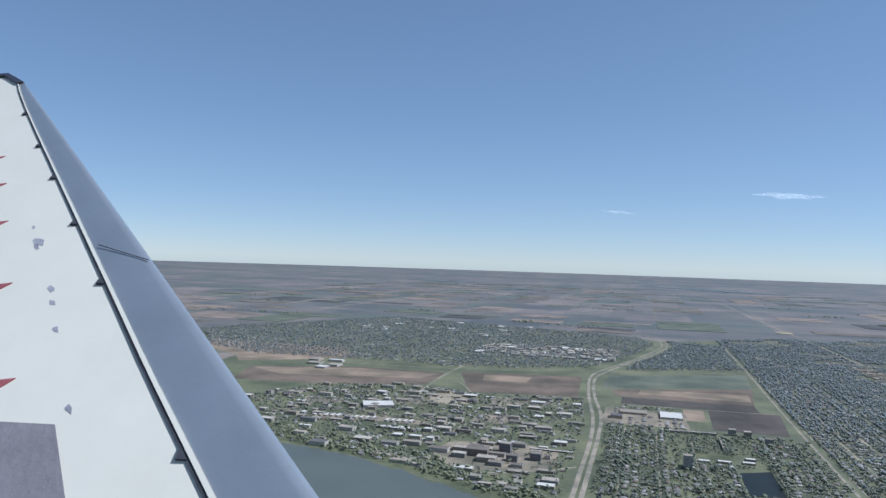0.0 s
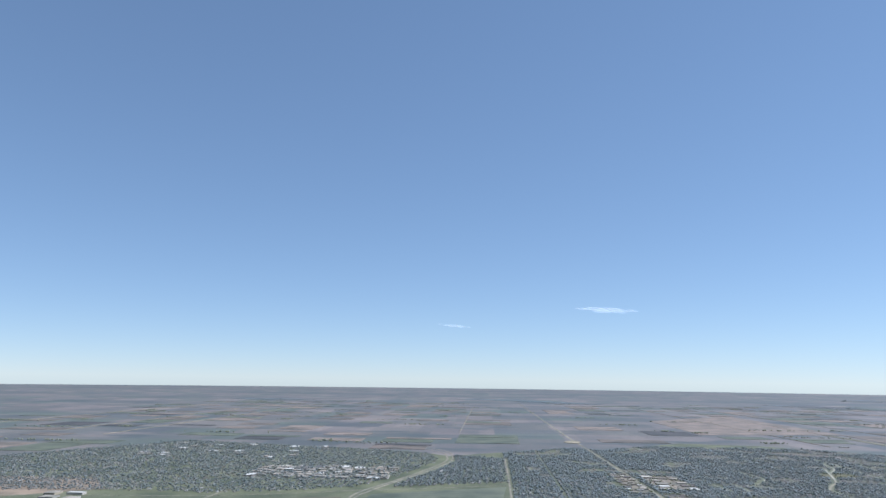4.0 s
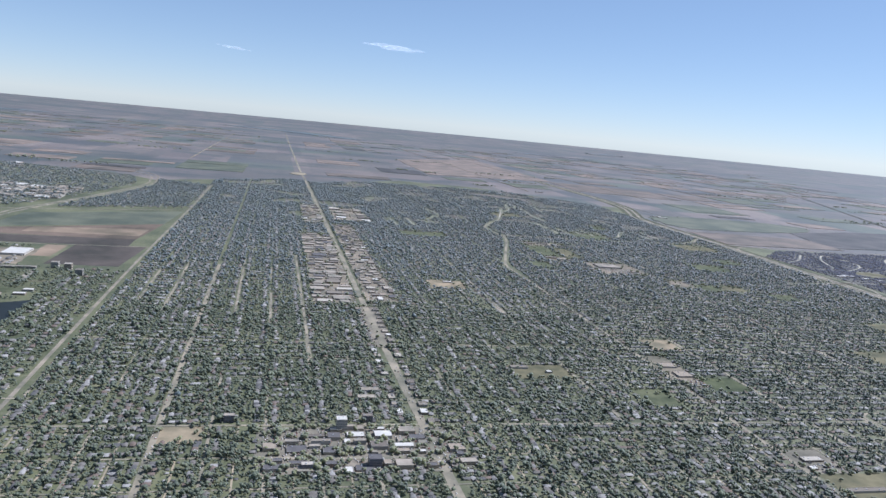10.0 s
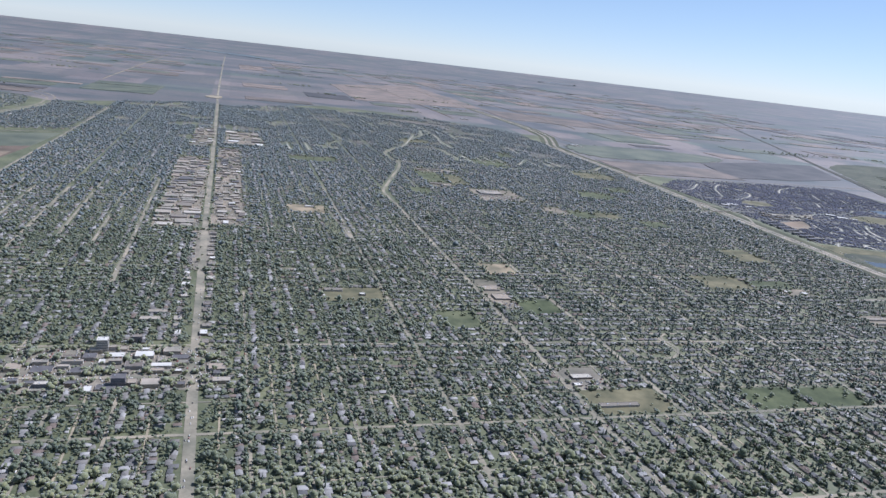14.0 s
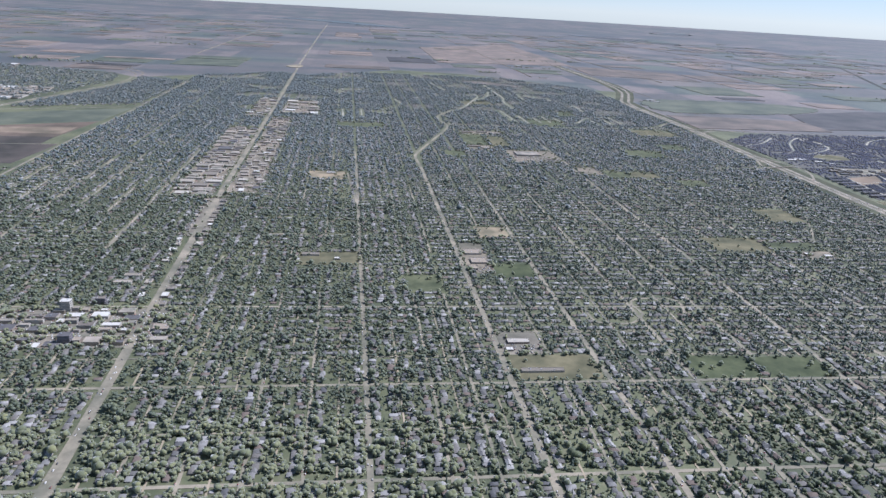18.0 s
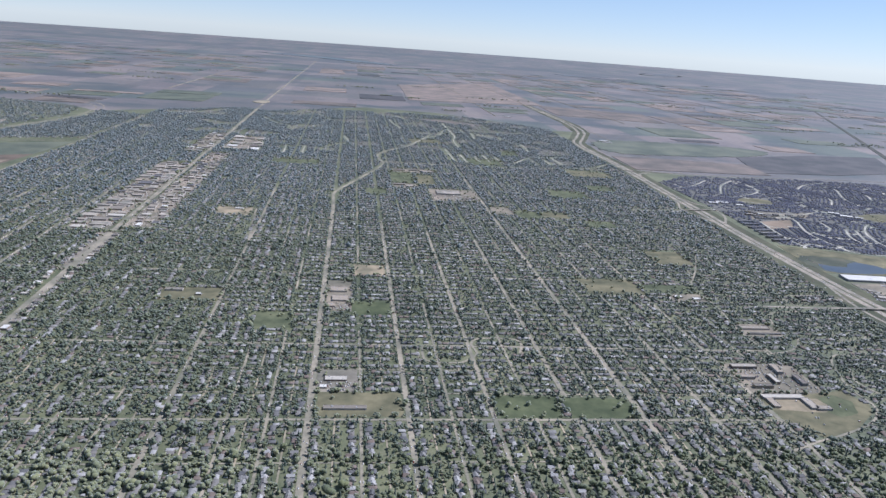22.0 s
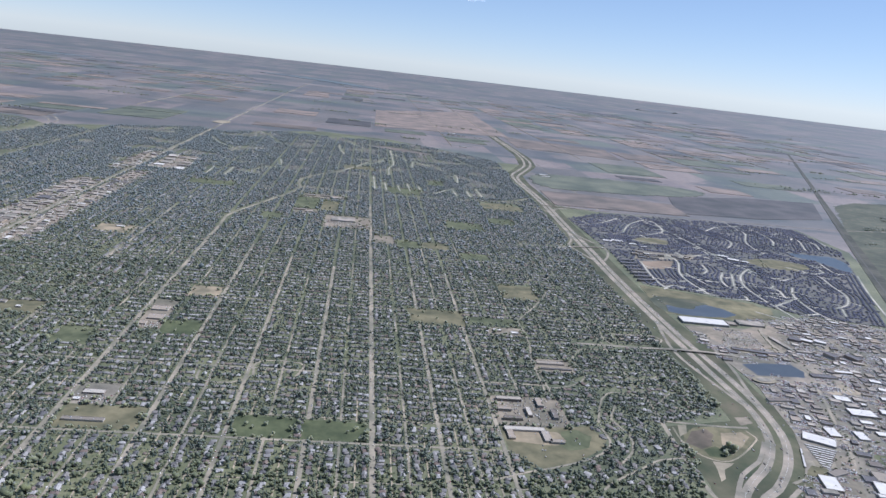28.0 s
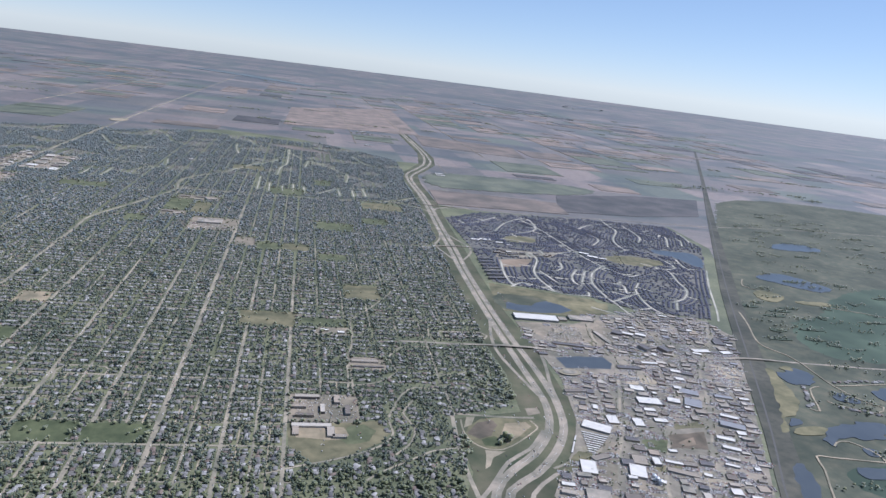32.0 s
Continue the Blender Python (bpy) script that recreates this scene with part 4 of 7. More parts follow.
wind = inside(hc, CURVY)
hc[wind] += rng.normal(0, 0.22, (int(wind.sum()), 2))
ht[wind] += rng.uniform(-0.6, 0.6, int(wind.sum()))
keep = ~blocked(hc)
hc, ht = hc[keep], ht[keep]
on_cross = np.min(np.abs(tc[:, 1:2] - np.array([v for v in VS if v in MAJOR_V])[None]), axis=1) < 0.5
lane = np.zeros(len(tc), bool)
for line in BARE:
    lane |= near_line(tc, line, 0.72)
lane |= near_line(tc, MAIN, 2.3) & (tc[:, 1] > 108) & (tc[:, 1] < 186) & (rng.random(len(tc)) < 0.6)
tc = tc[~blocked(tc, -0.3) & ~on_cross & ~lane]
# no crown stands in a roof
built = np.zeros((3200, 3200), bool)
for dx in np.arange(-0.35, 0.36, 0.1):
    for dy in np.arange(-0.35, 0.36, 0.1):
        if math.hypot(dx, dy) < 0.4:
            ci = np.clip(((hc + (dx, dy)) * 10).astype(int), 0, 3199)
            built[ci[:, 0], ci[:, 1]] = True
ci = np.clip((tc * 10).astype(int), 0, 3199)
tc = tc[~(built[ci[:, 0], ci[:, 1]] & (tc[:, 1] < 310))]
hs = np.stack([rng.uniform(0.78, 1.15, len(hc)), rng.uniform(0.56, 0.76, len(hc)), rng.uniform(0.32, 0.46, len(hc))], 1)
NEAR_H = (hc[:, 1] < 80) & (hc[:, 0] > 150) & (hc[:, 0] < 232) & (hc[:, 1] > 62.8)
near_ids = np.where(NEAR_H)[0]
near_ids = near_ids[np.argsort(hc[near_ids, 1])][:300]
far = np.ones(len(hc), bool)
far[near_ids] = False

# single houses: walls, a roof, a chimney and a lean-to porch each
HOUSE_MESH = []
for k in range(5):
    L, D, Hh = ((0.95, 0.66, 0.42), (1.1, 0.7, 0.38), (0.82, 0.74, 0.5), (1.0, 0.62, 0.44), (0.9, 0.6, 0.36))[k]
    v, f, idx = houses(np.zeros((1, 2)), np.array([(L, D, Hh)]), np.zeros(1), np.array([(0.0, 1.0, 0.5, 0.0, 1.0)[k]]))
    gable = [] if k in (1, 4) else [(-.5 * L, -.5 * D, .55 * Hh), (-.5 * L, .5 * D, .55 * Hh), (-.5 * L, 0, .93 * Hh), (.5 * L, -.5 * D, .55 * Hh), (.5 * L, .5 * D, .55 * Hh), (.5 * L, 0, .93 * Hh)]
    wv = v[:8].tolist() + gable
    wall = mesh_of("wall", wv, f[0].tolist() + ([(8, 10, 9), (11, 12, 13)] if gable else []), M_WALL_OB)
    rv = v[8:].tolist()
    under = [(x, y, z - 0.02) for x, y, z in rv[:4]]
    roof = mesh_of("roof", rv + under, [tuple(int(i) - 8 for i in q) for q in f[1]] + [tuple(int(i) - 8 for i in q) for q in f[2]] + [(0, 6, 7, 1), (1, 7, 8, 2), (2, 8, 9, 3), (3, 9, 6, 0)], M_ROOF_OB)
    bv, bf = boxes(np.array([(0.22 * L, 0.12 * D)]), np.array([(0.07, 0.07, 0.2)]), np.zeros(1), 0.68 * Hh)
    chim = mesh_of("chimney", bv, bf.tolist(), M_CONC)
    pv, pf = boxes(np.array([(-0.2 * L, -0.5 * D - 0.11)]), np.array([(0.3, 0.22, 0.2)]), np.zeros(1))
    porch = mesh_of("porch", pv, pf.tolist(), M_WALL_OB)
    HOUSE_MESH.append((wall, roof, chim, porch))
HLABEL = ("small bungalow with a shallow gable roof among trees", "low bungalow with a grey hipped roof", "square storey-and-a-half house with a steep roof", "long gabled bungalow with pale siding", "little hip-roofed bungalow on a shady lot")
for n, i in enumerate(near_ids):
    k = n % 5
    ob = thing("house", hc[i, 0], hc[i, 1], 0.02, math.degrees(ht[i]), HLABEL[k], "house", "houses of the tree-lined streets")
    shell, top = part("wall", HOUSE_MESH[k][0], ob), part("roof", HOUSE_MESH[k][1], ob)
    part("chimney", HOUSE_MESH[k][2], top)
    part("porch", HOUSE_MESH[k][3], shell)
v, f, idx = houses(hc[far], hs[far], ht[far], rng.choice((0.0, 0.5, 1.0), far.sum()))
tagged(new("bungalow", fast_mesh("bungalow", v, f, [M_WALL, M_ROOF], idx)), "thousands of small grey-roofed houses on a grid of streets", "house", kind="stuff")
# garages on the back lanes
gc = hc[far & (hc[:, 1] < 260)]
gc = gc[rng.random(len(gc)) < 0.6]
mid = np.array([(a + b) / 2 for a, b in zip(US[:-1], US[1:])])
gx = mid[np.argmin(np.abs(gc[:, :1] - mid[None]), axis=1)]
gp2 = np.stack([gx + np.sign(gc[:, 0] - gx) * 0.55, gc[:, 1] + 0.25], 1)
gp2 = gp2[~blocked(gp2)]
v, f, idx = houses(gp2, np.stack([rng.uniform(0.36, 0.5, len(gp2)), rng.uniform(0.36, 0.46, len(gp2)), rng.uniform(0.2, 0.27, len(gp2))], 1), np.zeros(len(gp2)), np.zeros(len(gp2)))
tagged(new("garage", fast_mesh("garage", v, f, [M_WALL, M_ROOF], idx)), "small detached garages along the back lanes", "garage", kind="stuff")

# ---- trees ----


def trunks(c, r, h):
    """Tapered three-sided trunks below the crowns."""
    n = len(c)
    k = np.array([(math.cos(a), math.sin(a)) for a in (0, 2.1, 4.2)])
    lo = np.concatenate([c[:, None] + k[None] * r[:, None, None], np.zeros((n, 3, 1))], 2)
    hi = np.concatenate([c[:, None] + k[None] * r[:, None, None] * 0.5, np.repeat(h[:, None, None], 3, 1)], 2)
    v = np.concatenate([lo, hi], 1).reshape(-1, 3)
    f = (np.array([(0, 1, 4, 3), (1, 2, 5, 4), (2, 0, 3, 5)])[None] + 6 * np.arange(n)[:, None, None]).reshape(-1, 4)
    return v, f


def wood(name, c, r, blobs, seed, label, kind="stuff", leaf=None, far=False):
    h = r * (1.12 if far else 1.0)
    v, f = crowns(c, r, h, blobs, seed, far=far or blobs == 1)
    tv, tf = trunks(c, r * 0.1, h) if blobs > 2 and not far else (np.zeros((0, 3)), np.zeros((0, 4), int))
    me = fast_mesh(name, np.concatenate([v, tv]), [f, tf + len(v)], [leaf or M_LEAF, M_BARK], np.r_[np.zeros(len(f)), np.ones(len(tf))])
    me.polygons.foreach_set("use_smooth", [True] * len(me.polygons))
    return tagged(new(name, me), label, "tree", kind=kind)


# open ground planting: park edges, campus, river bank, suburbs to the north
def scatter(poly, count, seed):
    g = np.random.default_rng(seed)
    P = np.array(poly)
    p = g.uniform(P.min(0), P.max(0), (count * 3, 2))
    return p[inside(p, poly)][:count]


edge = []
for q in PARKS:
    (x0, y0), (x1, y1) = q[0], q[2]
    for k in range(int((x1 - x0 + y1 - y0) * 1.1)):
        s = rng.integers(4)
        t = rng.random()
        edge.append(((x0 + t * (x1 - x0), (y0, y1)[s % 2] + rng.normal(0, 0.25)) if s < 2 else ((x0, x1)[s % 2] + rng.normal(0, 0.25), y0 + t * (y1 - y0))))
for q in PARKS:
    (x0, y0), (x1, y1) = q[0], q[2]
    for k in range(int((x1 - x0) * (y1 - y0) * (0.3 if (x0, y0) == (76.0, 96.0) else 0.06))):
        edge.append((x0 + (x1 - x0) * rng.random(), y0 + (y1 - y0) * rng.random()))
edge += scatter([(276, 101), (281, 104), (284, 112), (285, 122), (283, 131), (279, 133), (276, 126), (277, 112)], 130, 17).tolist()
edge += scatter([(266.4, 79), (269.2, 82), (270.4, 86), (268.6, 90), (267.4, 86)], 34, 18).tolist()
edge += scatter([(275.6, 86.0), (278.4, 87.6), (278.2, 89.6), (275.6, 88.6)], 14, 19).tolist()
edge += scatter([(283.6, 104), (284.6, 104), (285.4, 120), (284.6, 134), (283.4, 134), (284.2, 120)], 60, 20).tolist()
edge = np.array(edge)
CAMPUS = [(-118, 205), (-108, 234), (-76, 248), (-54, 240), (-20, 247), (-17, 215), (-16, 145), (-32, 143), (-53, 155), (-81, 163), (-125, 178)]
slab("campus_ground", CAMPUS, M_NEWYARD, "paved and planted ground of a campus", "ground", z=0.0122, wobble=0.8)
NORTH = [(-250, 335), (-165, 292), (-120, 297), (-80, 296), (-45, 306), (-24, 318), (-14, 345), (-4, 380), (4, 425), (-4, 462), (-60, 486), (-178, 522), (-238, 405)]
EASTN = [(-8, 322), (40, 342), (40.4, 440), (12, 452), (14, 420), (6, 378), (-4, 345)]
WESTN = [(-10.6, 104), (38.8, 104), (39.2, 210), (10, 212), (8, 240), (-11, 238)]
WEST_X = [-5.9, 2.1, 10.4, 18.4, 26.4, 34.0]
for x in WEST_X:
    road("street", [(x, 106), (x, 150), (x, 156 if 15 < x < 20 else 205 if x > 9 else 210)], 0.4, M_STREET, "narrow tree-lined street beside the highway")
for y in (126, 150, 174, 196):
    road("street", [(-10.4, y), (15, y), (38, y)], 0.42, M_STREET, "cross street beside the highway")
ct = scatter(CAMPUS, 3000, 11)
nt_ = scatter(NORTH, 19000, 12)
et_ = scatter(EASTN, 3600, 13)
wt_ = scatter(WESTN, 4400, 14)
wt_ = wt_[np.min(np.abs(wt_[:, :1] - np.array(WEST_X)[None]), axis=1) > 0.42]
rows_ = np.array([(x + sd * 0.55, 106 + 0.62 * k) for x in WEST_X for sd in (-1, 1) for k in range(160)]) + np.random.default_rng(16).normal(0, 0.12, (160 * 2 * len(WEST_X), 2))
wt_ = np.concatenate([wt_, rows_[inside(rows_, WESTN)]])
bank = scatter([(-130, 176), (-81, 163), (-53, 155), (-32, 144), (-13, 132), (-12, 141), (-30, 153), (-50, 163), (-78, 173), (-128, 188)], 1500, 15)
more = np.concatenate([ct, et_, wt_])
bad = np.zeros(len(more), bool)
for line, off in ((H1, 1.2), (H2, 1.2), (AV, 0.62)):
    bad |= near_line(more, line, off)
bad |= inside(more, rect(18.4, 158.4, 25.6, 178.6)) | inside(more, rect(5.2, 208.4, 17.6, 211)) | inside(more, rect(10, 180, 24, 189))
bad |= inside(more, rect(-13, 213, 12, 237)) | inside(more, rect(-47, 157, -20, 180)) & (rng.random(len(more)) < 0.8) | inside(more, rect(-88, 187, -58, 195)) | inside(more, rect(-82.5, 203, -70.5, 215)) | inside(more, [(-70.0, 233.7), (-58.6, 241.0), (-51.1, 223.2), (-61.4, 218.4)])
more = more[~bad]

size = (rng.gamma(6, 0.043, len(tc)) + 0.05) * np.where((tc[:, 0] < 150) & (tc[:, 1] < 180), 1.16, 1.0)
ragged = np.array([noise.noise((x * 0.05, y * 0.05, 2.0)) for x, y in tc])
thin = (tc[:, 1] > 330) & (ragged < 0.12 * (tc[:, 1] - 330) / 180 - 0.3)
tc, size = tc[~thin], size[~thin]
conif = rng.random(len(tc)) < np.where(tc[:, 0] < 150, 0.1, 0.3)
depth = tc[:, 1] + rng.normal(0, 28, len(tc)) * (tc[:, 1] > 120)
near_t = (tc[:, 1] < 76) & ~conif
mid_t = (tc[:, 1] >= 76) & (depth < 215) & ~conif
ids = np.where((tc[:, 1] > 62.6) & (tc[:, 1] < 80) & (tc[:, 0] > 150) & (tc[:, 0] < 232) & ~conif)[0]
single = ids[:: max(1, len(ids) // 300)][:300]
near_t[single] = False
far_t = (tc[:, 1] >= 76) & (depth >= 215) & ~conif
old = tc[:, 0] + rng.normal(0, 9, len(tc)) < 160
for m, leaf, lab in ((near_t & old, M_LEAF, "dense pale green elms over the old streets"), (near_t & ~old, M_LEAF_YOUNG, "darker leafy shade trees over the newer streets")):
    wood("shade_tree", tc[m], size[m], 4, 21, lab, leaf=leaf)
for m, leaf, lab in ((mid_t & old, M_LEAF_TOWN, "leafy trees over the streets of the town"), (mid_t & ~old, M_LEAF_EAST, "dark leafy trees over the newer streets of the town")):
    wood("town_tree", tc[m], size[m] * 1.06, 3, 22, lab, leaf=leaf, far=True)
# farthest trees, with the air's haze painted into their leaves
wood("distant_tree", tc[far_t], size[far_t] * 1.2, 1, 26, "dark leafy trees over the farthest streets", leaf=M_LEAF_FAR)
wood("park_tree", np.concatenate([edge, bank]), rng.gamma(8, 0.04, len(edge) + len(bank)) + 0.05, 3, 23, "trees round the parks and on the river bank")
keep_e = more[:, 1] > 318
nt_ = np.concatenate([nt_, more[keep_e]])
more = more[~keep_e]
# same haze-tinted leaf colour over the northern suburbs
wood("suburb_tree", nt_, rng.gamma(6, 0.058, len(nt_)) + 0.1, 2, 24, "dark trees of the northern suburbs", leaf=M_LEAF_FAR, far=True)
wood("campus_tree", more, rng.gamma(8, 0.041, len(more)) + 0.06, 3, 27, "green trees of the campus and its streets", leaf=M_LEAF_TOWN, far=True)
sp = np.where(conif)[0]
v, f = cones(tc[sp], rng.uniform(0.14, 0.26, len(sp)), rng.uniform(0.6, 1.25, len(sp)), 25)
tagged(new("spruce", fast_mesh("spruce", v, [f], [M_CONIFER])), "dark pointed spruces in the yards", "tree", kind="stuff")

# single trees with a trunk, limbs and a crown of clumps
TREE_MESH = []
for k in range(8):
    g = np.random.default_rng(100 + k)
    cv, cf = [], []
    for b in range(9):
        a = 2.4 * b
        rr = 0.34 if b else 0.0
        v, f = crowns(np.array([(rr * math.cos(a), rr * math.sin(a))]), np.array([0.42 + 0.1 * g.random()]), np.array([1.25 + 0.5 * g.random()]), 1, 200 + 10 * k + b)
        cf += [tuple(int(i) + len(cv) for i in q) for q in f]
        cv += v.tolist()
    crown = mesh_of("crown", cv, cf, M_LEAF_OB)
    tv, tf = [], []
    for s in range(6):
        ang = s * math.pi / 3
        tv += [(0.1 * math.cos(ang), 0.1 * math.sin(ang), 0), (0.05 * math.cos(ang), 0.05 * math.sin(ang), 1.2)]
    tf += [(2 * s, 2 * ((s + 1) % 6), 2 * ((s + 1) % 6) + 1, 2 * s + 1) for s in range(6)]
    for b in range(4):
        a = b * 1.6 + k
        o = len(tv)
        e = Vector((0.42 * math.cos(a), 0.42 * math.sin(a), 1.35))
        tv += [(0.03, 0, 0.75), (-0.02, 0.03, 0.75), (-0.02, -0.03, 0.75), tuple(e)]
        tf += [(o, o + 1, o + 3), (o + 1, o + 2, o + 3), (o + 2, o, o + 3)]
    TREE_MESH.append((mesh_of("trunk", tv, tf, M_BARK), crown))
for n, i in enumerate(single):
    ob = thing("tree", tc[i, 0], tc[i, 1], 0.02, 47 * n % 360, "leafy green shade tree on a residential street", "tree", "street trees")
    s = size[i]
    ob.scale = (s, s, s * 0.95)
    part("trunk", TREE_MESH[n % 8][0], ob)
    part("crown", TREE_MESH[n % 8][1], ob)
# houses of the northern suburbs
nh = np.concatenate([scatter(NORTH, 5200, 31), scatter(EASTN, 1100, 32), scatter(WESTN, 1300, 33)])
bad = near_line(nh, AV, 1.2)
for line in (H1, H2):
    bad |= near_line(nh, line, 1.6)
wq = inside(nh, WESTN) & ~bad
near_x = np.array([x + o for x in WEST_X for o in (-3.1, -1.3, 1.3, 3.1)])
west_h = nh[wq].copy()
west_h[:, 0] = near_x[np.argmin(np.abs(west_h[:, :1] - near_x[None]), axis=1)]
west_h[:, 1] = np.round(west_h[:, 1] / 0.98) * 0.98
west_h = np.unique(west_h, axis=0)
west_h = west_h[~inside(west_h, rect(17.4, 157, 26.4, 190)) & ~inside(west_h, rect(5, 180, 24, 213))]
west_h += rng.normal(0, 0.08, west_h.shape)
bad |= wq
nh = (np.round(nh[~bad] / (3.2, 0.95) - (0.75, 0)) + (0.75, 0)) * (3.2, 0.95) + rng.normal(0, 0.12, (int((~bad).sum()), 2))
campus_h = scatter(CAMPUS, 620, 34)
campus_h = campus_h[~(near_line(campus_h, H1, 1.4) | near_line(campus_h, H2, 1.4) | inside(campus_h, rect(-48, 156, -18, 181)) | inside(campus_h, rect(-82.5, 203, -70.5, 215)))]
nh = np.concatenate([nh, west_h, campus_h])
v, f, idx = houses(nh, np.stack([rng.uniform(0.8, 1.3, len(nh)), rng.uniform(0.6, 0.9, len(nh)), rng.uniform(0.36, 0.6, len(nh))], 1), rng.choice((0, math.pi / 2), len(nh)), rng.choice((0.0, 1.0), len(nh)))
tagged(new("suburban_house", fast_mesh("suburban_house", v, f, [M_WALL, M_ROOF], idx)), "houses of the suburbs and the campus beyond the town", "house", kind="stuff")

# ---- buildings ----


def block(x, y, w, d, h, turn=0.0, roof=None, wall=None, name="store", label="low flat-roofed store", category="building", units=2, bands=0, group=""):
    """A flat-roofed building: walls, parapet, roof deck, window bands and plant on the roof."""
    if len(label.split()) < 4:
        label += " with a flat roof"
    ob = thing(name, x, y, 0.02, turn, label, category, group)
    wall, roof = wall or M_CLAD, roof or M_FLAT
    one = lambda cx, cy, sx, sy, sz, z: boxes(np.array([(cx, cy)]), np.array([(sx, sy, sz)]), np.zeros(1), z)
    v, f = one(0, 0, w, d, h, 0)
    shell = part("wall", mesh_of("wall", v, f[:4].tolist(), wall), ob)
    z = h - 0.015
    deck = part("roof", mesh_of("roof", [(-w / 2, -d / 2, z), (w / 2, -d / 2, z), (w / 2, d / 2, z), (-w / 2, d / 2, z)], [(0, 1, 2, 3)], roof), ob)
    t, pv, pf = 0.03, [], []
    for cx, cy, sx, sy in ((0, -d / 2, w + t, t), (0, d / 2, w + t, t), (-w / 2, 0, t, d - t), (w / 2, 0, t, d - t)):
        v, f = one(cx, cy, sx, sy, 0.06, h - 0.03)
        pf += [tuple(int(i) + len(pv) for i in q) for q in f]
        pv += v.tolist()
    part("parapet", mesh_of("parapet", pv, pf, wall), deck)
    for k in range(units):
        ux, uy = (rng.random(2) - 0.5) * (w * 0.7, d * 0.7)
        v, f = one(ux, uy, 0.16, 0.12, 0.1, h - 0.015)
        part("rooftop_unit", mesh_of("rooftop_unit", v, f.tolist(), M_METAL), deck)
    for k in range(bands):
        bz = 0.08 + k * (h - 0.1) / bands
        v, f = one(0, 0, w + 0.02, d + 0.02, 0.3 * (h - 0.1) / bands, bz)
        part("window_band", mesh_of("window_band", v, f[:4].tolist(), M_GLASSY), shell)
    return ob


def fill(poly, n, seed, wr, dr, hr, white=0.15, dark=0.1, label="flat-roofed shop by a car park", name="store", snap=None, group="", clear=()):
    """Buildings over a lot, none over another."""
    g = np.random.default_rng(seed)
    P = np.array(poly)
    put = []
    tries = 0
    while len(put) < n and tries < n * 90:
        tries += 1
        c = g.uniform(P.min(0), P.max(0))
        if snap:
            c[0] = round(c[0] / snap) * snap
        w, d = g.uniform(*wr), g.uniform(*dr)
        if not inside(c[None], poly)[0] or any(abs(c[0] - a[0]) < (w + a[2]) / 2 + 0.35 and abs(c[1] - a[1]) < (d + a[3]) / 2 + 0.45 for a in put):
            continue
        if any(near_line(c[None], line, 0.75 + max(w, d) / 2)[0] for line in clear):
            continue
        put.append((c[0], c[1], w, d))
        k = g.random()
        roof = M_WHITE if k < white else M_DARKFLAT if k < white + dark else M_TANFLAT if k > 0.6 else None
        lab = ("white-roofed " if k < white else "dark-roofed " if k < white + dark else "tan-roofed " if k > 0.6 else "grey-roofed ") + label
        block(c[0], c[1], w, d, g.uniform(*hr), 0, roof, None, name, lab, "building", int(g.integers(0, 2)), 0, group)
    return put


# school and community buildings among the houses
block(162.0, 141.0, 3.6, 2.6, 0.35, 0, None, None, "school", "low flat-roofed school wing", "school", 3)
block(162.4, 135.4, 3.4, 3.0, 0.35, 0, None, None, "school", "grey flat-roofed school block", "school", 3)
block(160.6, 131.4, 1.6, 2.0, 0.3, 0, None, None, "school", "small flat-roofed school annex", "school", 1)
block(161.6, 149.0, 1.2, 0.8, 0.35, 0, M_WHITE, None, "church", "small white-roofed church hall", "church", 0)
block(164.0, 87.4, 6.6, 1.0, 0.3, 0, None, None, "school", "long low school building beside a dry field", "school", 4)
block(162.4, 97.2, 3.6, 1.4, 0.3, 0, None, None, "store", "neighbourhood plaza with a flat roof", "store", 3)
block(160.4, 94.4, 1.2, 1.0, 0.28, 0, M_WHITE, None, "store", "small white-roofed gas station", "store", 1)
block(132.6, 136.0, 1.2, 0.9, 0.35, 0, M_WHITE, None, "clubhouse", "small white-roofed clubhouse on a dry field", "clubhouse", 0)
block(127.0, 138.6, 3.6, 1.4, 0.35, 0, None, None, "school", "low school beside a dry field", "school", 2)
block(129.5, 214.0, 2.6, 1.2, 0.35, 0, M_WHITE, None, "school", "white-roofed school on a tan field", "school", 0)
block(243.0, 142.0, 2.0, 1.2, 0.35, 0, M_WHITE, None, "school", "white-roofed school building", "school", 1)
block(247.2, 140.8, 1.8, 1.2, 0.35, 0, M_WHITE, None, "school", "bright white-roofed gymnasium", "school", 1)
block(252.0, 123.2, 6.4, 1.6, 0.35, 0, None, None, "school", "long low school with a yard", "school", 3)
block(252.6, 120.0, 7.4, 0.5, 0.3, 0, M_DARKFLAT, None, "school", "narrow dark-roofed school wing", "school", 0)
for x, y, w, d in ((238.6, 103.6, 5.0, 1.2), (244.6, 102.6, 1.2, 3.4), (237.0, 99.2, 2.6, 1.0), (241.6, 98.4, 0.9, 3.4), (246.6, 98.0, 1.0, 3.6), (238.0, 95.6, 3.6, 0.9)):
    block(x, y, w, d, 0.55, 0, None, None, "apartment_block", "brown low apartment block round a court", "apartment block", 1, 2, "apartment court")
for k in range(6):
    for y in (141.2, 144.0):
        block(275.4 + 1.9 * k, y + 0.12 * k, 1.25, 0.7, 0.5, 3, None, None, "apartment_block", "low apartment block in a court by the overpass", "apartment block", 0, 2, "apartments by the overpass")
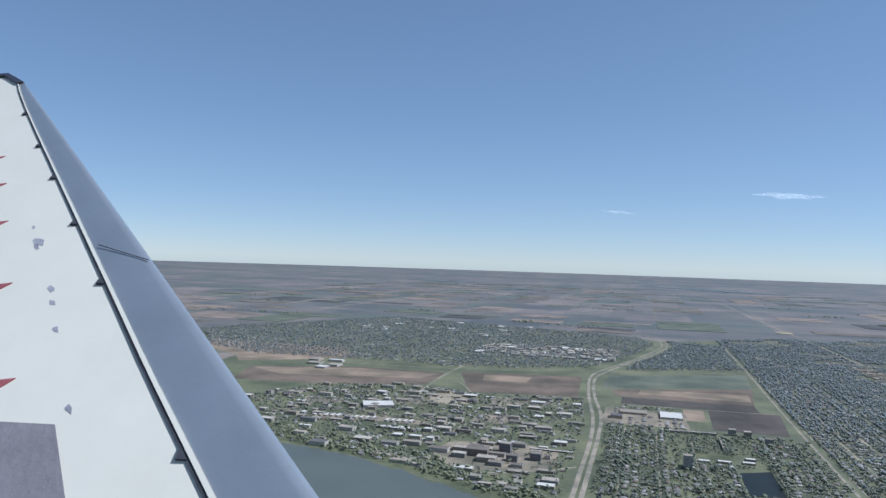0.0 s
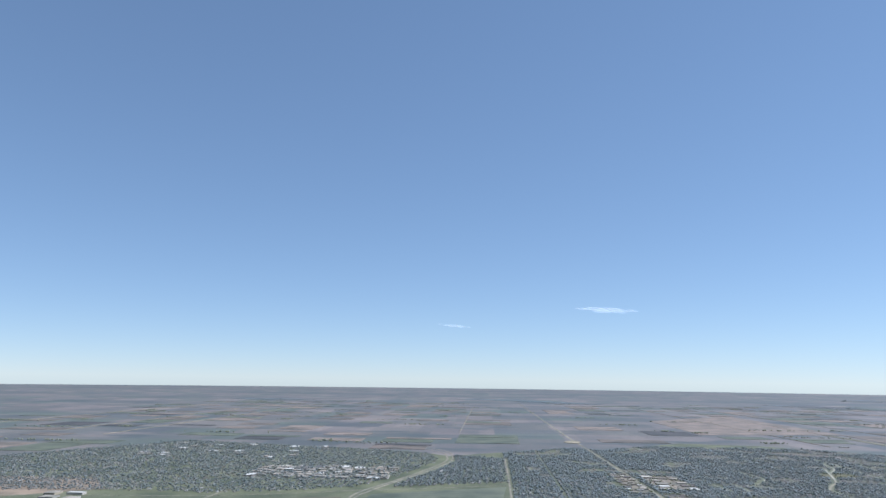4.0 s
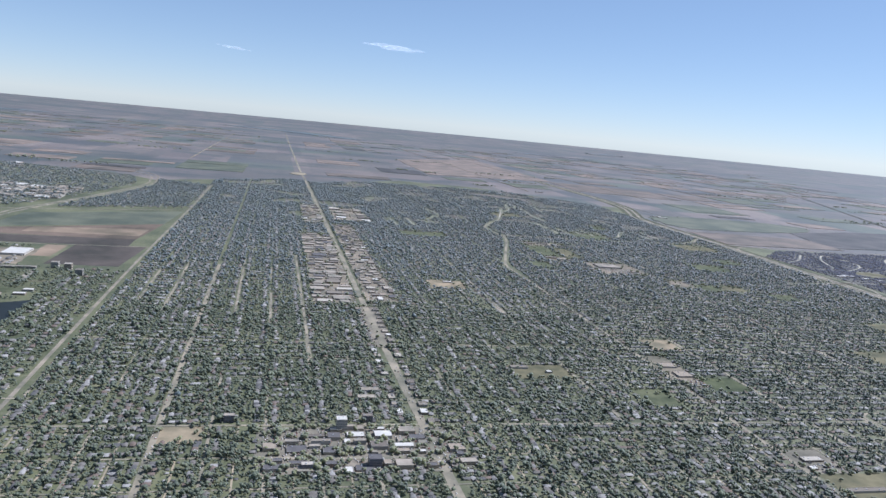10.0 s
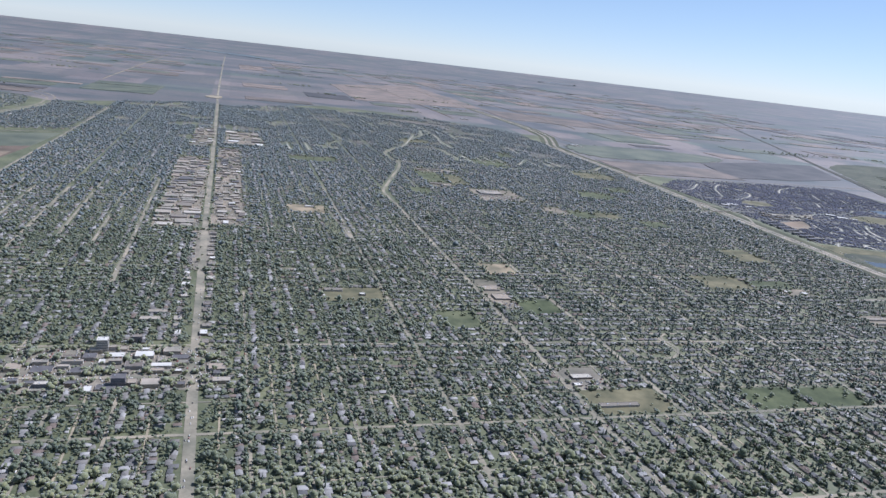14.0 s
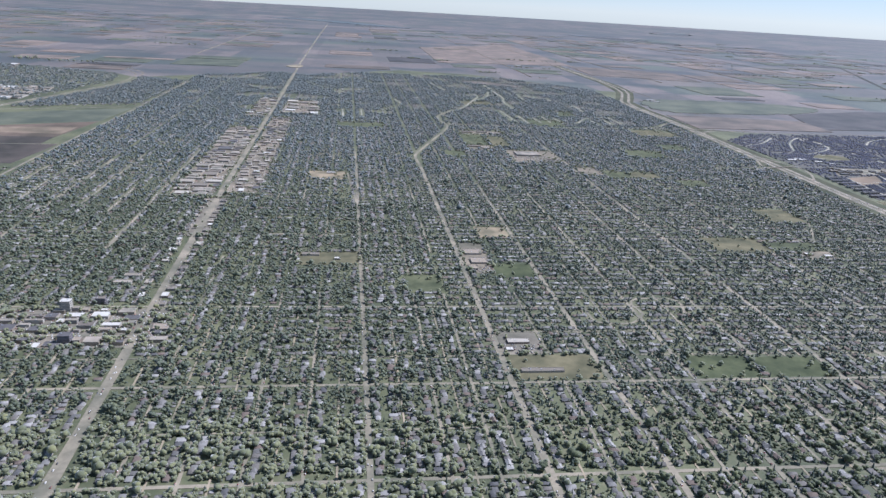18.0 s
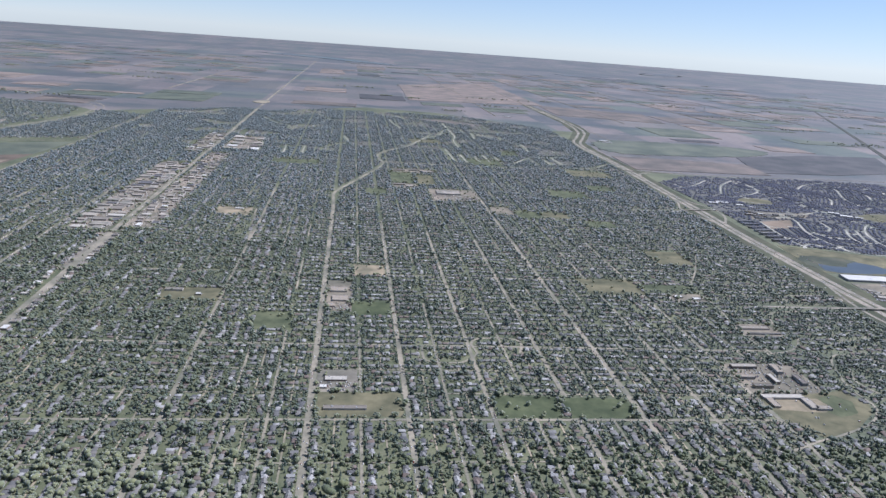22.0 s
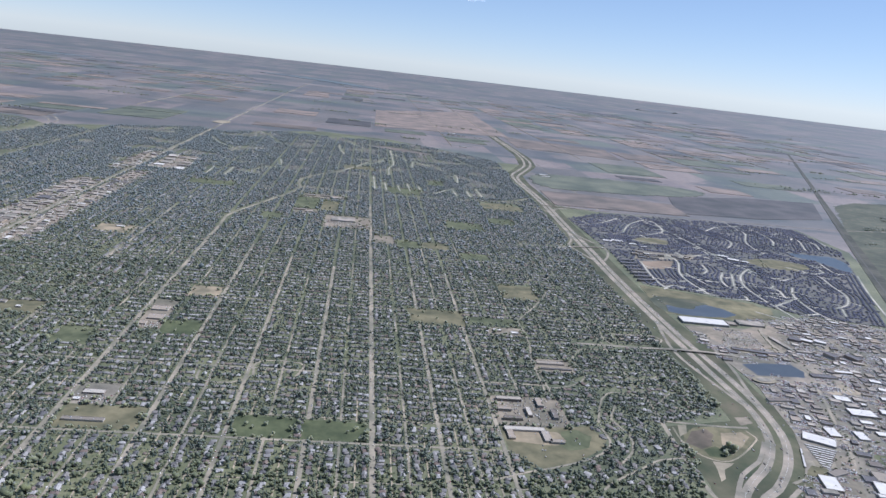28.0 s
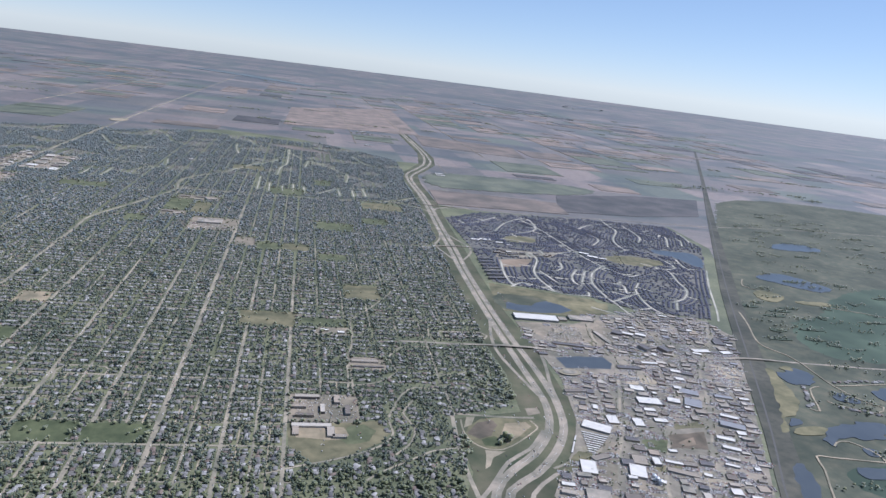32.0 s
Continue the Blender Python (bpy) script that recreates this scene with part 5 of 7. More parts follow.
for x, y, w, d in ((239.4, 91.8, 7.6, 1.3), (236.4, 89.6, 1.2, 3.0), (243.0, 89.4, 1.4, 3.6), (244.6, 87.8, 2.6, 1.1)):
    block(x, y, w, d, 0.36, 0, None, None, "school", "wing of a flat-roofed school round a sandy court", "school", 1, 0, "school wings")
block(200.8, 252.0, 9.0, 6.0, 0.5, 0, M_TANFLAT, None, "mall", "grey-roofed shopping mall", "mall", 8)
block(207.6, 243.4, 2.4, 1.6, 0.35, 0, None, None, "store", "small store in a mall car park", "store", 1)
for x, y in ((183.0, 264.8), (187.6, 262.0), (185.0, 296.0), (191.4, 297.0), (196.6, 294.0), (206.0, 291.5), (164.0, 300.0)):
    block(x, y, 4.6, 2.2, 0.4, 0, None, None, "school", "low pale-roofed school building", "school", 2)
for k in range(7):
    block(197.6 + 1.5 * k, 309.6 + 0.3 * (k % 2), 1.0, 1.2, 0.32, 0, M_WHITE, None, "hall", "small white-roofed hall in a row", "hall", 0, 0, "row of white halls")
block(172.0, 401.5, 3.4, 2.6, 0.5, 0, M_WHITE, None, "arena", "bright white-roofed arena", "arena", 0)
block(176.6, 402.6, 3.2, 1.6, 0.4, 0, M_WHITE, None, "arena", "small white-roofed hall", "arena", 0)
block(290.0, 664.0, 7.0, 4.0, 0.6, 0, M_WHITE, None, "barn", "white farm building on the prairie", "barn", 0)
block(287.0, 559.0, 6.0, 3.0, 0.5, 0, M_WHITE, None, "store", "white building at the edge of town", "building", 0)
for y in (430.0, 436.5):
    block(325.5, y, 6.0, 2.6, 0.5, 0, M_WHITE, None, "barn", "long white shed beside the highway", "barn", 0)
# shopping street
fill(rect(89.0, 186, 98.0, 288), 62, 41, (2.2, 4.6), (1.6, 4.4), (0.3, 0.5), 0.03, 0.1, "store on the shopping street", group="stores of the shopping street")
fill(rect(102.6, 190, 110, 316), 74, 42, (1.2, 2.6), (1.2, 3.6), (0.28, 0.5), 0.03, 0.12, "shop in a strip mall", group="stores of the shopping street")
fill(rect(105, 332, 119, 372), 12, 43, (3, 6.5), (3, 7.0), (0.4, 0.55), 0.15, 0.05, "big store in a shopping centre")
fill(rect(90.6, 319, 98, 379), 26, 44, (1.8, 3.6), (1.4, 3.4), (0.3, 0.5), 0.12, 0.1, "shop along the main street")
for side, x in ((-1, 98.8), (1, 102.7)):
    for k in range(20):
        block(x + 0.5 * side * rng.random(), 112 + k * 3.5 + rng.random(), rng.uniform(0.9, 1.5), rng.uniform(0.9, 2.2), rng.uniform(0.28, 0.45), 0, M_WHITE if rng.random() < 0.15 else None, None, "store", "roadside shop on the main street", "store", 1)
# business block with a tower
CROSS = [(72, 100.8), (88, 100.4), (101.4, 99.8)]
road("street", CROSS, 0.75, M_STREET, "busy cross street of the business district")
shops = fill([(77, 97.6), (83, 96.4), (106, 96.6), (105.6, 104), (97, 110.2), (86, 110), (84, 106), (77, 104)], 42, 45, (0.8, 2.9), (0.7, 2.1), (0.25, 0.65), 0.12, 0.2, "shop in a busy district", group="shops of the business district", clear=(MAIN, CROSS))
green = scatter(rect(76.2, 96.2, 106.4, 110.6), 330, 51)
open_ = ~(near_line(green, MAIN, 0.9) | near_line(green, CROSS, 0.6))
for x, y, w, d in shops + [(92.3, 98.2, 1.8, 1.5), (88.6, 109.6, 1.6, 1.5), (83.0, 97.0, 1.6, 1.0)]:
    open_ &= (np.abs(green[:, 0] - x) > w / 2 + 0.25) | (np.abs(green[:, 1] - y) > d / 2 + 0.25)
green = green[open_]
wood("street_tree", green, rng.gamma(6, 0.05, len(green)) + 0.08, 4, 52, "street trees between the shops of the business district")
block(92.3, 98.2, 1.8, 1.5, 1.3, 0, M_DARKFLAT, M_DARKCLAD, "office_tower", "dark brick office tower by a cross street", "tower", 1, 5)
block(88.6, 109.6, 1.6, 1.5, 2.0, 0, M_WHITE, M_CLAD, "office_tower", "white-roofed office tower above the shops", "tower", 2, 7)
for x, y in ((83.0, 97.0), (93.0, 112.8), (72.0, 113.0)):
    block(x, y, 1.6, 1.0, 1.1, 0, None, M_DARKCLAD, "apartment_block", "dark brick apartment building", "apartment block", 1, 4)
block(94.0, 122.0, 3.2, 1.4, 0.5, 0, None, None, "apartment_block", "grey apartment block near the main street", "apartment block", 1, 2)
block(95.0, 125.4, 3.2, 1.4, 0.5, 0, None, None, "apartment_block", "grey apartment block near the main street", "apartment block", 1, 2)

# campus, hospital and towers
for x, y, w, d, h, dark in ((-37, 167.5, 5.0, 3.0, 1.6, 0), (-34.0, 163.2, 4.2, 2.6, 1.1, 0), (-31.6, 172.6, 2.6, 2.0, 2.1, 1), (-28.8, 165.6, 2.4, 2.0, 1.4, 1), (-41.5, 170.0, 3.4, 2.4, 0.9, 0), (-24.0, 168.4, 2.4, 2.2, 1.6, 1), (-33.4, 178.6, 2.4, 1.6, 0.8, 0)):
    block(x, y, w, d, h, 0, M_WHITE if x == -33.4 else None, M_DARKCLAD if dark else None, "hospital_block", "tall block of the riverside hospital", "hospital", 2, 4, "hospital blocks")
block(-21.6, 177.0, 10.0, 0.8, 0.35, 0, M_WHITE, None, "long_hall", "long narrow white-roofed hall", "building", 0)
block(-76.4, 209.0, 9.0, 7.0, 0.8, 24, M_WHITE, None, "field_house", "large white-roofed field house on the campus", "sports hall", 0)
for gx, gy in ((-84.5, 190.6), (-74.6, 191.4), (-64.0, 191.6)):
    for k in range(5):
        block(gx - 3.2 + 1.6 * k, gy + 0.25 * k, 0.8, 2.8, 0.4, 0, M_WHITE, None, "residence_block", "narrow pale-roofed student residence row", "residence", 0, 0, "student residences")
for x, y, w, d, h in ((-40.5, 164.6, 3.0, 2.0, 1.0), (-38.4, 172.8, 3.6, 1.8, 0.8), (-31.6, 160.8, 3.0, 1.8, 0.9), (-27.0, 161.2, 2.6, 1.6, 0.7), (-29.2, 178.0, 3.0, 1.8, 0.9), (-24.6, 173.0, 2.6, 2.0, 0.8), (-36.6, 177.4, 3.0, 1.6, 0.6)):
    block(x, y, w, d, h, 0, None, None, "hospital_block", "pale concrete wing of the riverside hospital", "hospital", 1, 3, "hospital blocks")
block(8.1, 174.2, 1.9, 1.7, 3.0, 0, None, M_CONC, "apartment_tower", "tall grey apartment tower among trees", "tower", 1, 10)
for x, y in ((21.2, 212.0), (24.8, 210.6), (29.0, 204.2)):
    block(x, y, 1.8, 1.6, 1.6, 0, None, M_CLAD, "apartment_tower", "apartment tower by the fields", "tower", 1, 7)
block(6.6, 229.4, 6.2, 8.6, 0.6, 0, M_WHITE, None, "arena", "big white-roofed arena beside the fields", "arena", 0)
block(-4.0, 230.6, 7.6, 5.0, 0.6, 0, None, None, "arena", "wide grey exhibition hall", "arena", 3)
block(-8.6, 222.0, 3.4, 3.4, 0.9, 0, M_DARKFLAT, None, "store", "dark-roofed hall by the highway", "building", 1)
slab("pond", [(18.5, 174.6), (25.4, 178.4), (25.4, 160.5), (18.6, 158.4)], M_DARKPOND, "dark square pond among the houses", "pond", wobble=0.3)
slab("park", [(10.4, 183.4), (18.4, 184.6), (18.6, 188.6), (10.6, 187.6)], M_GRASS, "bright green school lawn", "park", wobble=0.3)
for x, y, w in ((12.0, 181.4, 2.6), (16.4, 182.2, 3.0), (21.6, 183.0, 2.6), (22.4, 186.6, 2.2)):
    block(x, y, w, 1.4, 0.45, 0, M_WHITE, None, "hall", "pale-roofed school hall by a green", "hall", 0)
block(11.2, 209.6, 12.0, 1.4, 0.6, 3, M_TANFLAT, None, "residence_block", "long low residence block by the fields", "residence", 2, 2)
block(17.8, 199.0, 1.2, 13.0, 0.6, 0, M_TANFLAT, None, "residence_block", "long low residence wing by the fields", "residence", 2, 2)
block(-65.2, 183.6, 3.8, 1.7, 0.5, 4, M_WHITE, None, "residence_block", "pale-roofed student residence above the river", "residence", 0, 2)
block(-60.6, 184.4, 3.8, 1.7, 0.5, 4, M_WHITE, None, "residence_block", "pale-roofed student residence above the river", "residence", 0, 2)
slab("parking_lot", [(-70.0, 233.7), (-58.6, 241.0), (-51.1, 223.2), (-61.4, 218.4)], M_GRAVEL, "bare building site on the campus", "parking lot", wobble=0.8)
fill(CAMPUS, 165, 47, (1.2, 4.4), (1.0, 2.8), (0.4, 1.0), 0.22, 0.08, "campus building among trees", "campus_building", group="campus buildings", clear=(H1, H2))
fill(rect(-80, 345, -14, 386), 74, 48, (2.2, 5.5), (2.5, 8.0), (0.5, 0.8), 0.2, 0.05, "warehouse in a northern business park", "warehouse", group="warehouses of the northern park", clear=(H1, H2))
fill(rect(-135, 262, -120, 288), 5, 49, (4, 8), (3, 6), (0.6, 0.9), 0.6, 0, "research farm barn", "barn")
fill(rect(-180, 420, -70, 500), 22, 50, (3, 7), (4, 9), (0.5, 0.8), 0.5, 0, "hall in a far suburb", "hall")

# ---- industrial district south of the freeway ----
RAILWAY = [(322, 58), (328.0, 70.7), (341.5, 94.9), (362.0, 134.2), (396.0, 200.2)]
INDUS = [(299, 139), (299, 157), (322, 157), (323, 165), (336, 168), (346, 173), (366, 167), (369, 152), (352, 120), (323, 66), (318, 56), (284, 56), (281, 69), (285.5, 77), (291, 85.5), (295.6, 97), (299.6, 118)]
slab("industrial_ground", INDUS, M_YARD, "dusty paved and gravelled industrial ground", "ground")
slab("parking_lot", [(299, 155.6), (306, 156.6), (316, 156), (322, 160), (329, 162), (328, 150), (324, 143.5), (305, 140.6)], M_LOT, "huge car park of a big-box store", "parking lot")
slab("pond", [(302.6, 130.6), (309, 132), (316.6, 132.4), (317.4, 128), (315.4, 124.6), (303, 124.2)], M_WATER, "rectangular dark blue stormwater pond", "pond", wobble=0.3)
slab("wetland", [(297.6, 184), (311.9, 181.5), (317.5, 177.6), (312, 170), (301, 165.4), (297.4, 167)], M_MARSH, "damp green edge of a pond", "wetland", z=0.0535, wobble=1.0)
slab("pond", [(299.4, 168.4), (302.4, 166.0), (308.8, 165.6), (316.2, 166.0), (321.3, 169.6), (319.6, 174.3), (315.3, 177.3), (311.0, 175.2), (308.9, 171.8), (304.2, 172.4), (301.4, 174.6)], M_WATER, "shallow grey-blue pond beside a big store", "pond", z=0.054, wobble=0.4)
slab("meadow", [(298, 180), (298, 166), (320, 164), (334, 168), (334, 182), (312, 190), (300, 194)], M_DRY, "dry meadow round a pond", "meadow", z=0.0531)
IROADS = [[(372, 176), (354.9, 143.5), (352.8, 141.2), (345.0, 131.2), (339.2, 121.2), (333.6, 108.1), (326.2, 94.2), (317.8, 78.3), (313.6, 66), (309, 56)], [(322, 157), (319.2, 145.7), (319.3, 135.5), (318.6, 129.8), (313.9, 115.9), (308, 102), (302.4, 88.6), (300.0, 84.1), (292.3, 68.5), (287, 56)],
          [(283.9, 77.7), (290.9, 81.4), (298.9, 86.2), (305.5, 89.8), (316.0, 95.0), (327.0, 97.0)], [(316.0, 95.0), (310.7, 84.4), (305.2, 74.2), (302.2, 66.5), (298, 56)], [(311.1, 109.6), (317.9, 104.3), (326.7, 99.4)], [(322.7, 131.6), (322.5, 116.6), (325.5, 110.6), (330, 103)],
          [(341.6, 167.5), (339.9, 148.2), (339.2, 134.9)], [(324.6, 144.3), (344.8, 143.4), (354.7, 143.6)], [(372, 252), (362, 215), (350, 182), (341.6, 167.5), (330, 166), (322, 157)]]
g = np.random.default_rng(56)
for k in range(46):
    c = scatter(INDUS, 46, 57)[k]
    w, d, ca, sa_ = g.uniform(1.5, 4.0), g.uniform(1.2, 3.2), math.cos(-0.25), math.sin(-0.25)
    q = [(c[0] + x * ca - y * sa_, c[1] + x * sa_ + y * ca) for x, y in ((-w, -d), (w, -d), (w, d), (-w, d))]
    mat, lab = ((M_LOT, "worn asphalt lot between workshops"), (M_GRAVEL, "pale gravel storage yard"), (M_DRY, "dry grass plot between yards"), (M_STREET, "grey paved yard"), (M_LOT, "worn asphalt lot between workshops"))[k % 5]
    if inside(np.array(q), INDUS).all() and not inside(np.array(q + [tuple(c)]), rect(300, 122, 320, 134)).any():
        slab("yard", q, mat, lab, "yard", wobble=0.15)
for line in IROADS:
    road("road", line, 0.62, M_STREET, "dusty industrial street")
block(306.4, 160.2, 13.4, 4.6, 0.6, -4, M_WHITE, None, "big_box_store", "very long bright white-roofed big-box store", "store", 6)
block(321.3, 161.6, 7.6, 4.0, 0.5, -6, M_TANFLAT, None, "store", "wide tan-roofed store beside a big-box store", "store", 4)
block(314.9, 160.2, 2.6, 2.6, 0.5, -4, None, None, "store", "grey annex of a big store", "store", 2)
for x, y, w, d, h, t, m, lab, n in (
        (298.9, 93.6, 6.0, 3.4, 0.45, -31, M_WHITE, "white-roofed warehouse beside storage rows", 4),
        (304.0, 97.0, 2.4, 3.6, 0.4, -8, M_WHITE, "white-roofed workshop", 2),
        (309.7, 96.0, 2.2, 3.4, 0.4, -8, M_WHITE, "narrow white-roofed workshop", 2),
        (315.6, 97.2, 3.0, 1.7, 0.4, -8, M_WHITE, "white-roofed store between yards", 2),
        (317.2, 106.4, 5.6, 3.2, 0.5, -8, M_WHITE, "wide pale-roofed furniture warehouse", 5),
        (324.0, 107.2, 3.0, 2.4, 0.45, -20, M_WHITE, "white-roofed store", 2),
        (328.4, 106.0, 4.0, 4.4, 0.5, -28, M_BLUEFLAT, "blue-grey metal-roofed works hall", 2),
        (330.6, 112.0, 4.6, 2.8, 0.45, -24, M_BLUEFLAT, "second blue-grey metal-roofed hall", 2),
        (317.4, 113.4, 3.4, 2.6, 0.4, -14, M_WHITE, "white-roofed showroom with cars round it", 3),
        (300.6, 110.8, 5.6, 1.3, 0.4, 4, None, "long grey car dealership", 2),
        (322.3, 146.0, 10.0, 1.5, 0.45, -82, M_TANFLAT, "long tan shopping row on a car park", 3),
        (310.9, 139.4, 12.0, 1.5, 0.4, -12, M_DARKFLAT, "long dark shopping row", 2)):
    block(x, y, w, d, h, t, m, None, "warehouse", lab, "warehouse", n)
for x, y, w, d, h, t, m, lab, n in (
        (325.4, 141.4, 4.8, 1.4, 0.45, -6, M_TANFLAT, "tan-roofed corner store row", 2),
        (332.0, 139.2, 3.4, 2.2, 0.9, -68, M_DARKFLAT, "dark-roofed apartment slab", 0),
        (337.8, 138.6, 3.8, 2.2, 0.9, -68, M_DARKFLAT, "second dark-roofed apartment slab", 0),
        (331.6, 150.0, 3.4, 1.9, 0.6, -30, M_WHITE, "striped white-roofed hall", 0),
        (335.6, 149.6, 3.0, 1.9, 0.6, -30, M_WHITE, "striped white-roofed hall", 0),
        (328.6, 150.6, 3.0, 2.4, 0.6, -30, M_DARKFLAT, "dark-roofed hall", 0),
        (349.6, 139.4, 5.6, 2.2, 0.45, 2, M_WHITE, "white-roofed depot near the overpass", 4),
        (357.4, 139.0, 3.6, 1.9, 0.4, 8, M_WHITE, "small white-roofed depot", 0),
        (359.4, 146.6, 3.0, 3.4, 0.5, -12, M_DARKFLAT, "dark-roofed hall by the railway", 1),
        (328.4, 129.0, 4.6, 1.4, 0.45, -4, M_WHITE, "white-roofed showroom", 3),
        (320.9, 125.6, 6.4, 1.8, 0.45, -4, M_DARKFLAT, "dark wide warehouse", 4),
        (333.6, 124.4, 2.6, 1.7, 0.4, -20, M_WHITE, "white-roofed store by the railway street", 1)):
    block(x, y, w, d, h, t, m, None, "warehouse", lab, "warehouse", n)
for x, y, w, d, h, t, m, lab, n in (
        (336.2, 123.0, 3.0, 1.6, 0.45, -20, M_DARKFLAT, "dark-roofed store by the railway street", 1),
        (332.3, 119.6, 2.2, 1.8, 0.4, -20, M_WHITE, "small white-roofed store", 1),
        (335.0, 118.2, 2.6, 1.5, 0.4, -20, None, "grey-roofed store", 1),
        (290.9, 77.9, 3.0, 4.6, 0.5, -14, M_WHITE, "square bright white-roofed warehouse", 0),
        (294.9, 81.6, 4.2, 1.5, 0.4, 20, None, "grey-roofed long depot", 0),
        (300.4, 76.6, 3.2, 4.4, 0.5, -20, M_WHITE, "large white-roofed plant", 0),
        (303.2, 73.6, 2.8, 1.2, 0.4, -30, M_WHITE, "low white wing of a plant", 0),
        (305.9, 80.0, 1.5, 2.6, 0.6, -10, M_WHITE, "white-roofed shed of a plant", 0),
        (302.6, 80.6, 2.8, 3.4, 0.5, -14, None, "grey-roofed plant building", 1),
        (310.2, 79.8, 4.6, 1.0, 0.35, -20, M_WHITE, "long white-roofed shed row", 0),
        (309.8, 76.4, 6.0, 1.6, 0.4, -26, None, "long pale-roofed shed", 0),
        (314.6, 75.6, 1.6, 1.2, 0.35, -26, M_WHITE, "white-roofed end of a shed row", 0)):
    block(x, y, w, d, h, t, m, None, "warehouse", lab, "warehouse", n)
for x, y, w, d, h, t, m, lab, n in (
        (311.7, 84.4, 1.8, 1.1, 0.35, -10, M_WHITE, "small white-roofed office", 1),
        (333.9, 99.7, 3.9, 1.4, 0.45, -26, M_WHITE, "long white-roofed warehouse by the railway", 0),
        (332.2, 95.4, 5.4, 2.6, 0.55, -28, M_BLUEFLAT, "big blue-grey hall by the railway", 0),
        (326.9, 89.6, 3.8, 1.5, 0.45, -26, M_WHITE, "white-roofed shed by the railway", 0),
        (326.0, 85.7, 3.8, 1.4, 0.4, -26, M_WHITE, "low white-roofed store shed", 0),
        (323.7, 81.5, 2.8, 1.1, 0.4, -26, None, "grey-roofed shed by the railway", 0),
        (322.0, 79.1, 2.8, 0.9, 0.35, -26, M_WHITE, "narrow white-roofed shed", 0),
        (326.7, 77.7, 1.2, 1.2, 0.4, -10, M_WHITE, "small square white shed", 0),
        (304.8, 88.7, 2.8, 1.5, 0.45, -14, M_DARKFLAT, "dark-roofed workshop by a grass triangle", 1),
        (338.8, 110.0, 4.4, 1.6, 0.4, -16, M_BLUEFLAT, "teal-roofed depot by the railway", 0),
        (289.2, 68.6, 4.4, 4.0, 0.45, -14, M_TANFLAT, "brown-roofed depot", 2),
        (295.6, 68.0, 3.0, 2.4, 0.45, -14, None, "grey-roofed depot", 2), (352.6, 149.0, 1.8, 2.2, 0.5, 30, M_DARKFLAT, "dark-roofed hall", 0)):
    block(x, y, w, d, h, t, m, None, "warehouse", lab, "warehouse", n)
# round car dealership with a pale roof and a dark ring of glass
ring = lambda r, z: [(r * math.cos(a * math.pi / 12), 0.62 * r * math.sin(a * math.pi / 12), z) for a in range(24)]
sides = lambda: [(a, (a + 1) % 24, 24 + (a + 1) % 24, 24 + a) for a in range(24)]
dealer = thing("car_dealership", 302.9, 121.0, 0.02, 5, "oval pale-roofed car dealership with a dark glass front", "building")
part("wall", mesh_of("wall", ring(2.9, 0) + ring(2.9, 0.34), sides(), M_GLASSY), dealer, "dark glass front")
part("roof", mesh_of("roof", ring(3.0, 0.34) + ring(2.95, 0.42), sides() + [tuple(range(24, 48))], M_GRAVEL), dealer)
part("roof_cap", mesh_of("roof_cap", ring(1.9, 0.42) + ring(1.85, 0.5), sides() + [tuple(range(24, 48))], M_TANFLAT), dealer)
E1, E2 = Vector((0.97, -0.242)), Vector((0.242, 0.97))
TAKEN = [(306.4, 160.2, 8), (314.6, 159, 3), (309.5, 128.4, 8), (302.9, 121, 4.4), (298, 93, 4.6), (296, 86, 6), (313, 88.4, 6), (321, 95.4, 4), (347.6, 123, 7.5), (320.6, 118.4, 4.4)] + [tuple(o.location[:2]) + (2.6,) for o in bpy.data.objects if o.name.startswith("warehouse") and not o.parent]
LOT = [(299, 155.6), (306, 156.6), (316, 156), (322, 160), (329, 162), (328, 150), (324, 143.5), (305, 140.6)]
yard_cars, yard_turn = [], []
g = np.random.default_rng(55)
BARE = [rect(300, 123.6, 319, 133.4), [(304.6, 84), (314.6, 91.6), (318, 97), (328, 98), (321, 84)], [(289, 84), (297, 96), (304, 91), (294, 81)]]
TURN = math.radians(76)


def rows_of_cars(c, along, across, lines, count, pitch=0.21, gap=0.78, turn=TURN, full=0.85):
    """Parked cars in straight lines, with some bays empty."""
    for r in range(lines):
        for s in range(count):
            if g.random() < full:
                p = c + along * pitch * (s - count / 2) + across * (gap * (r - lines / 2) + g.normal(0, 0.015))
                yard_cars.append((p.x, p.y))
                yard_turn.append(turn + g.normal(0, 0.03))


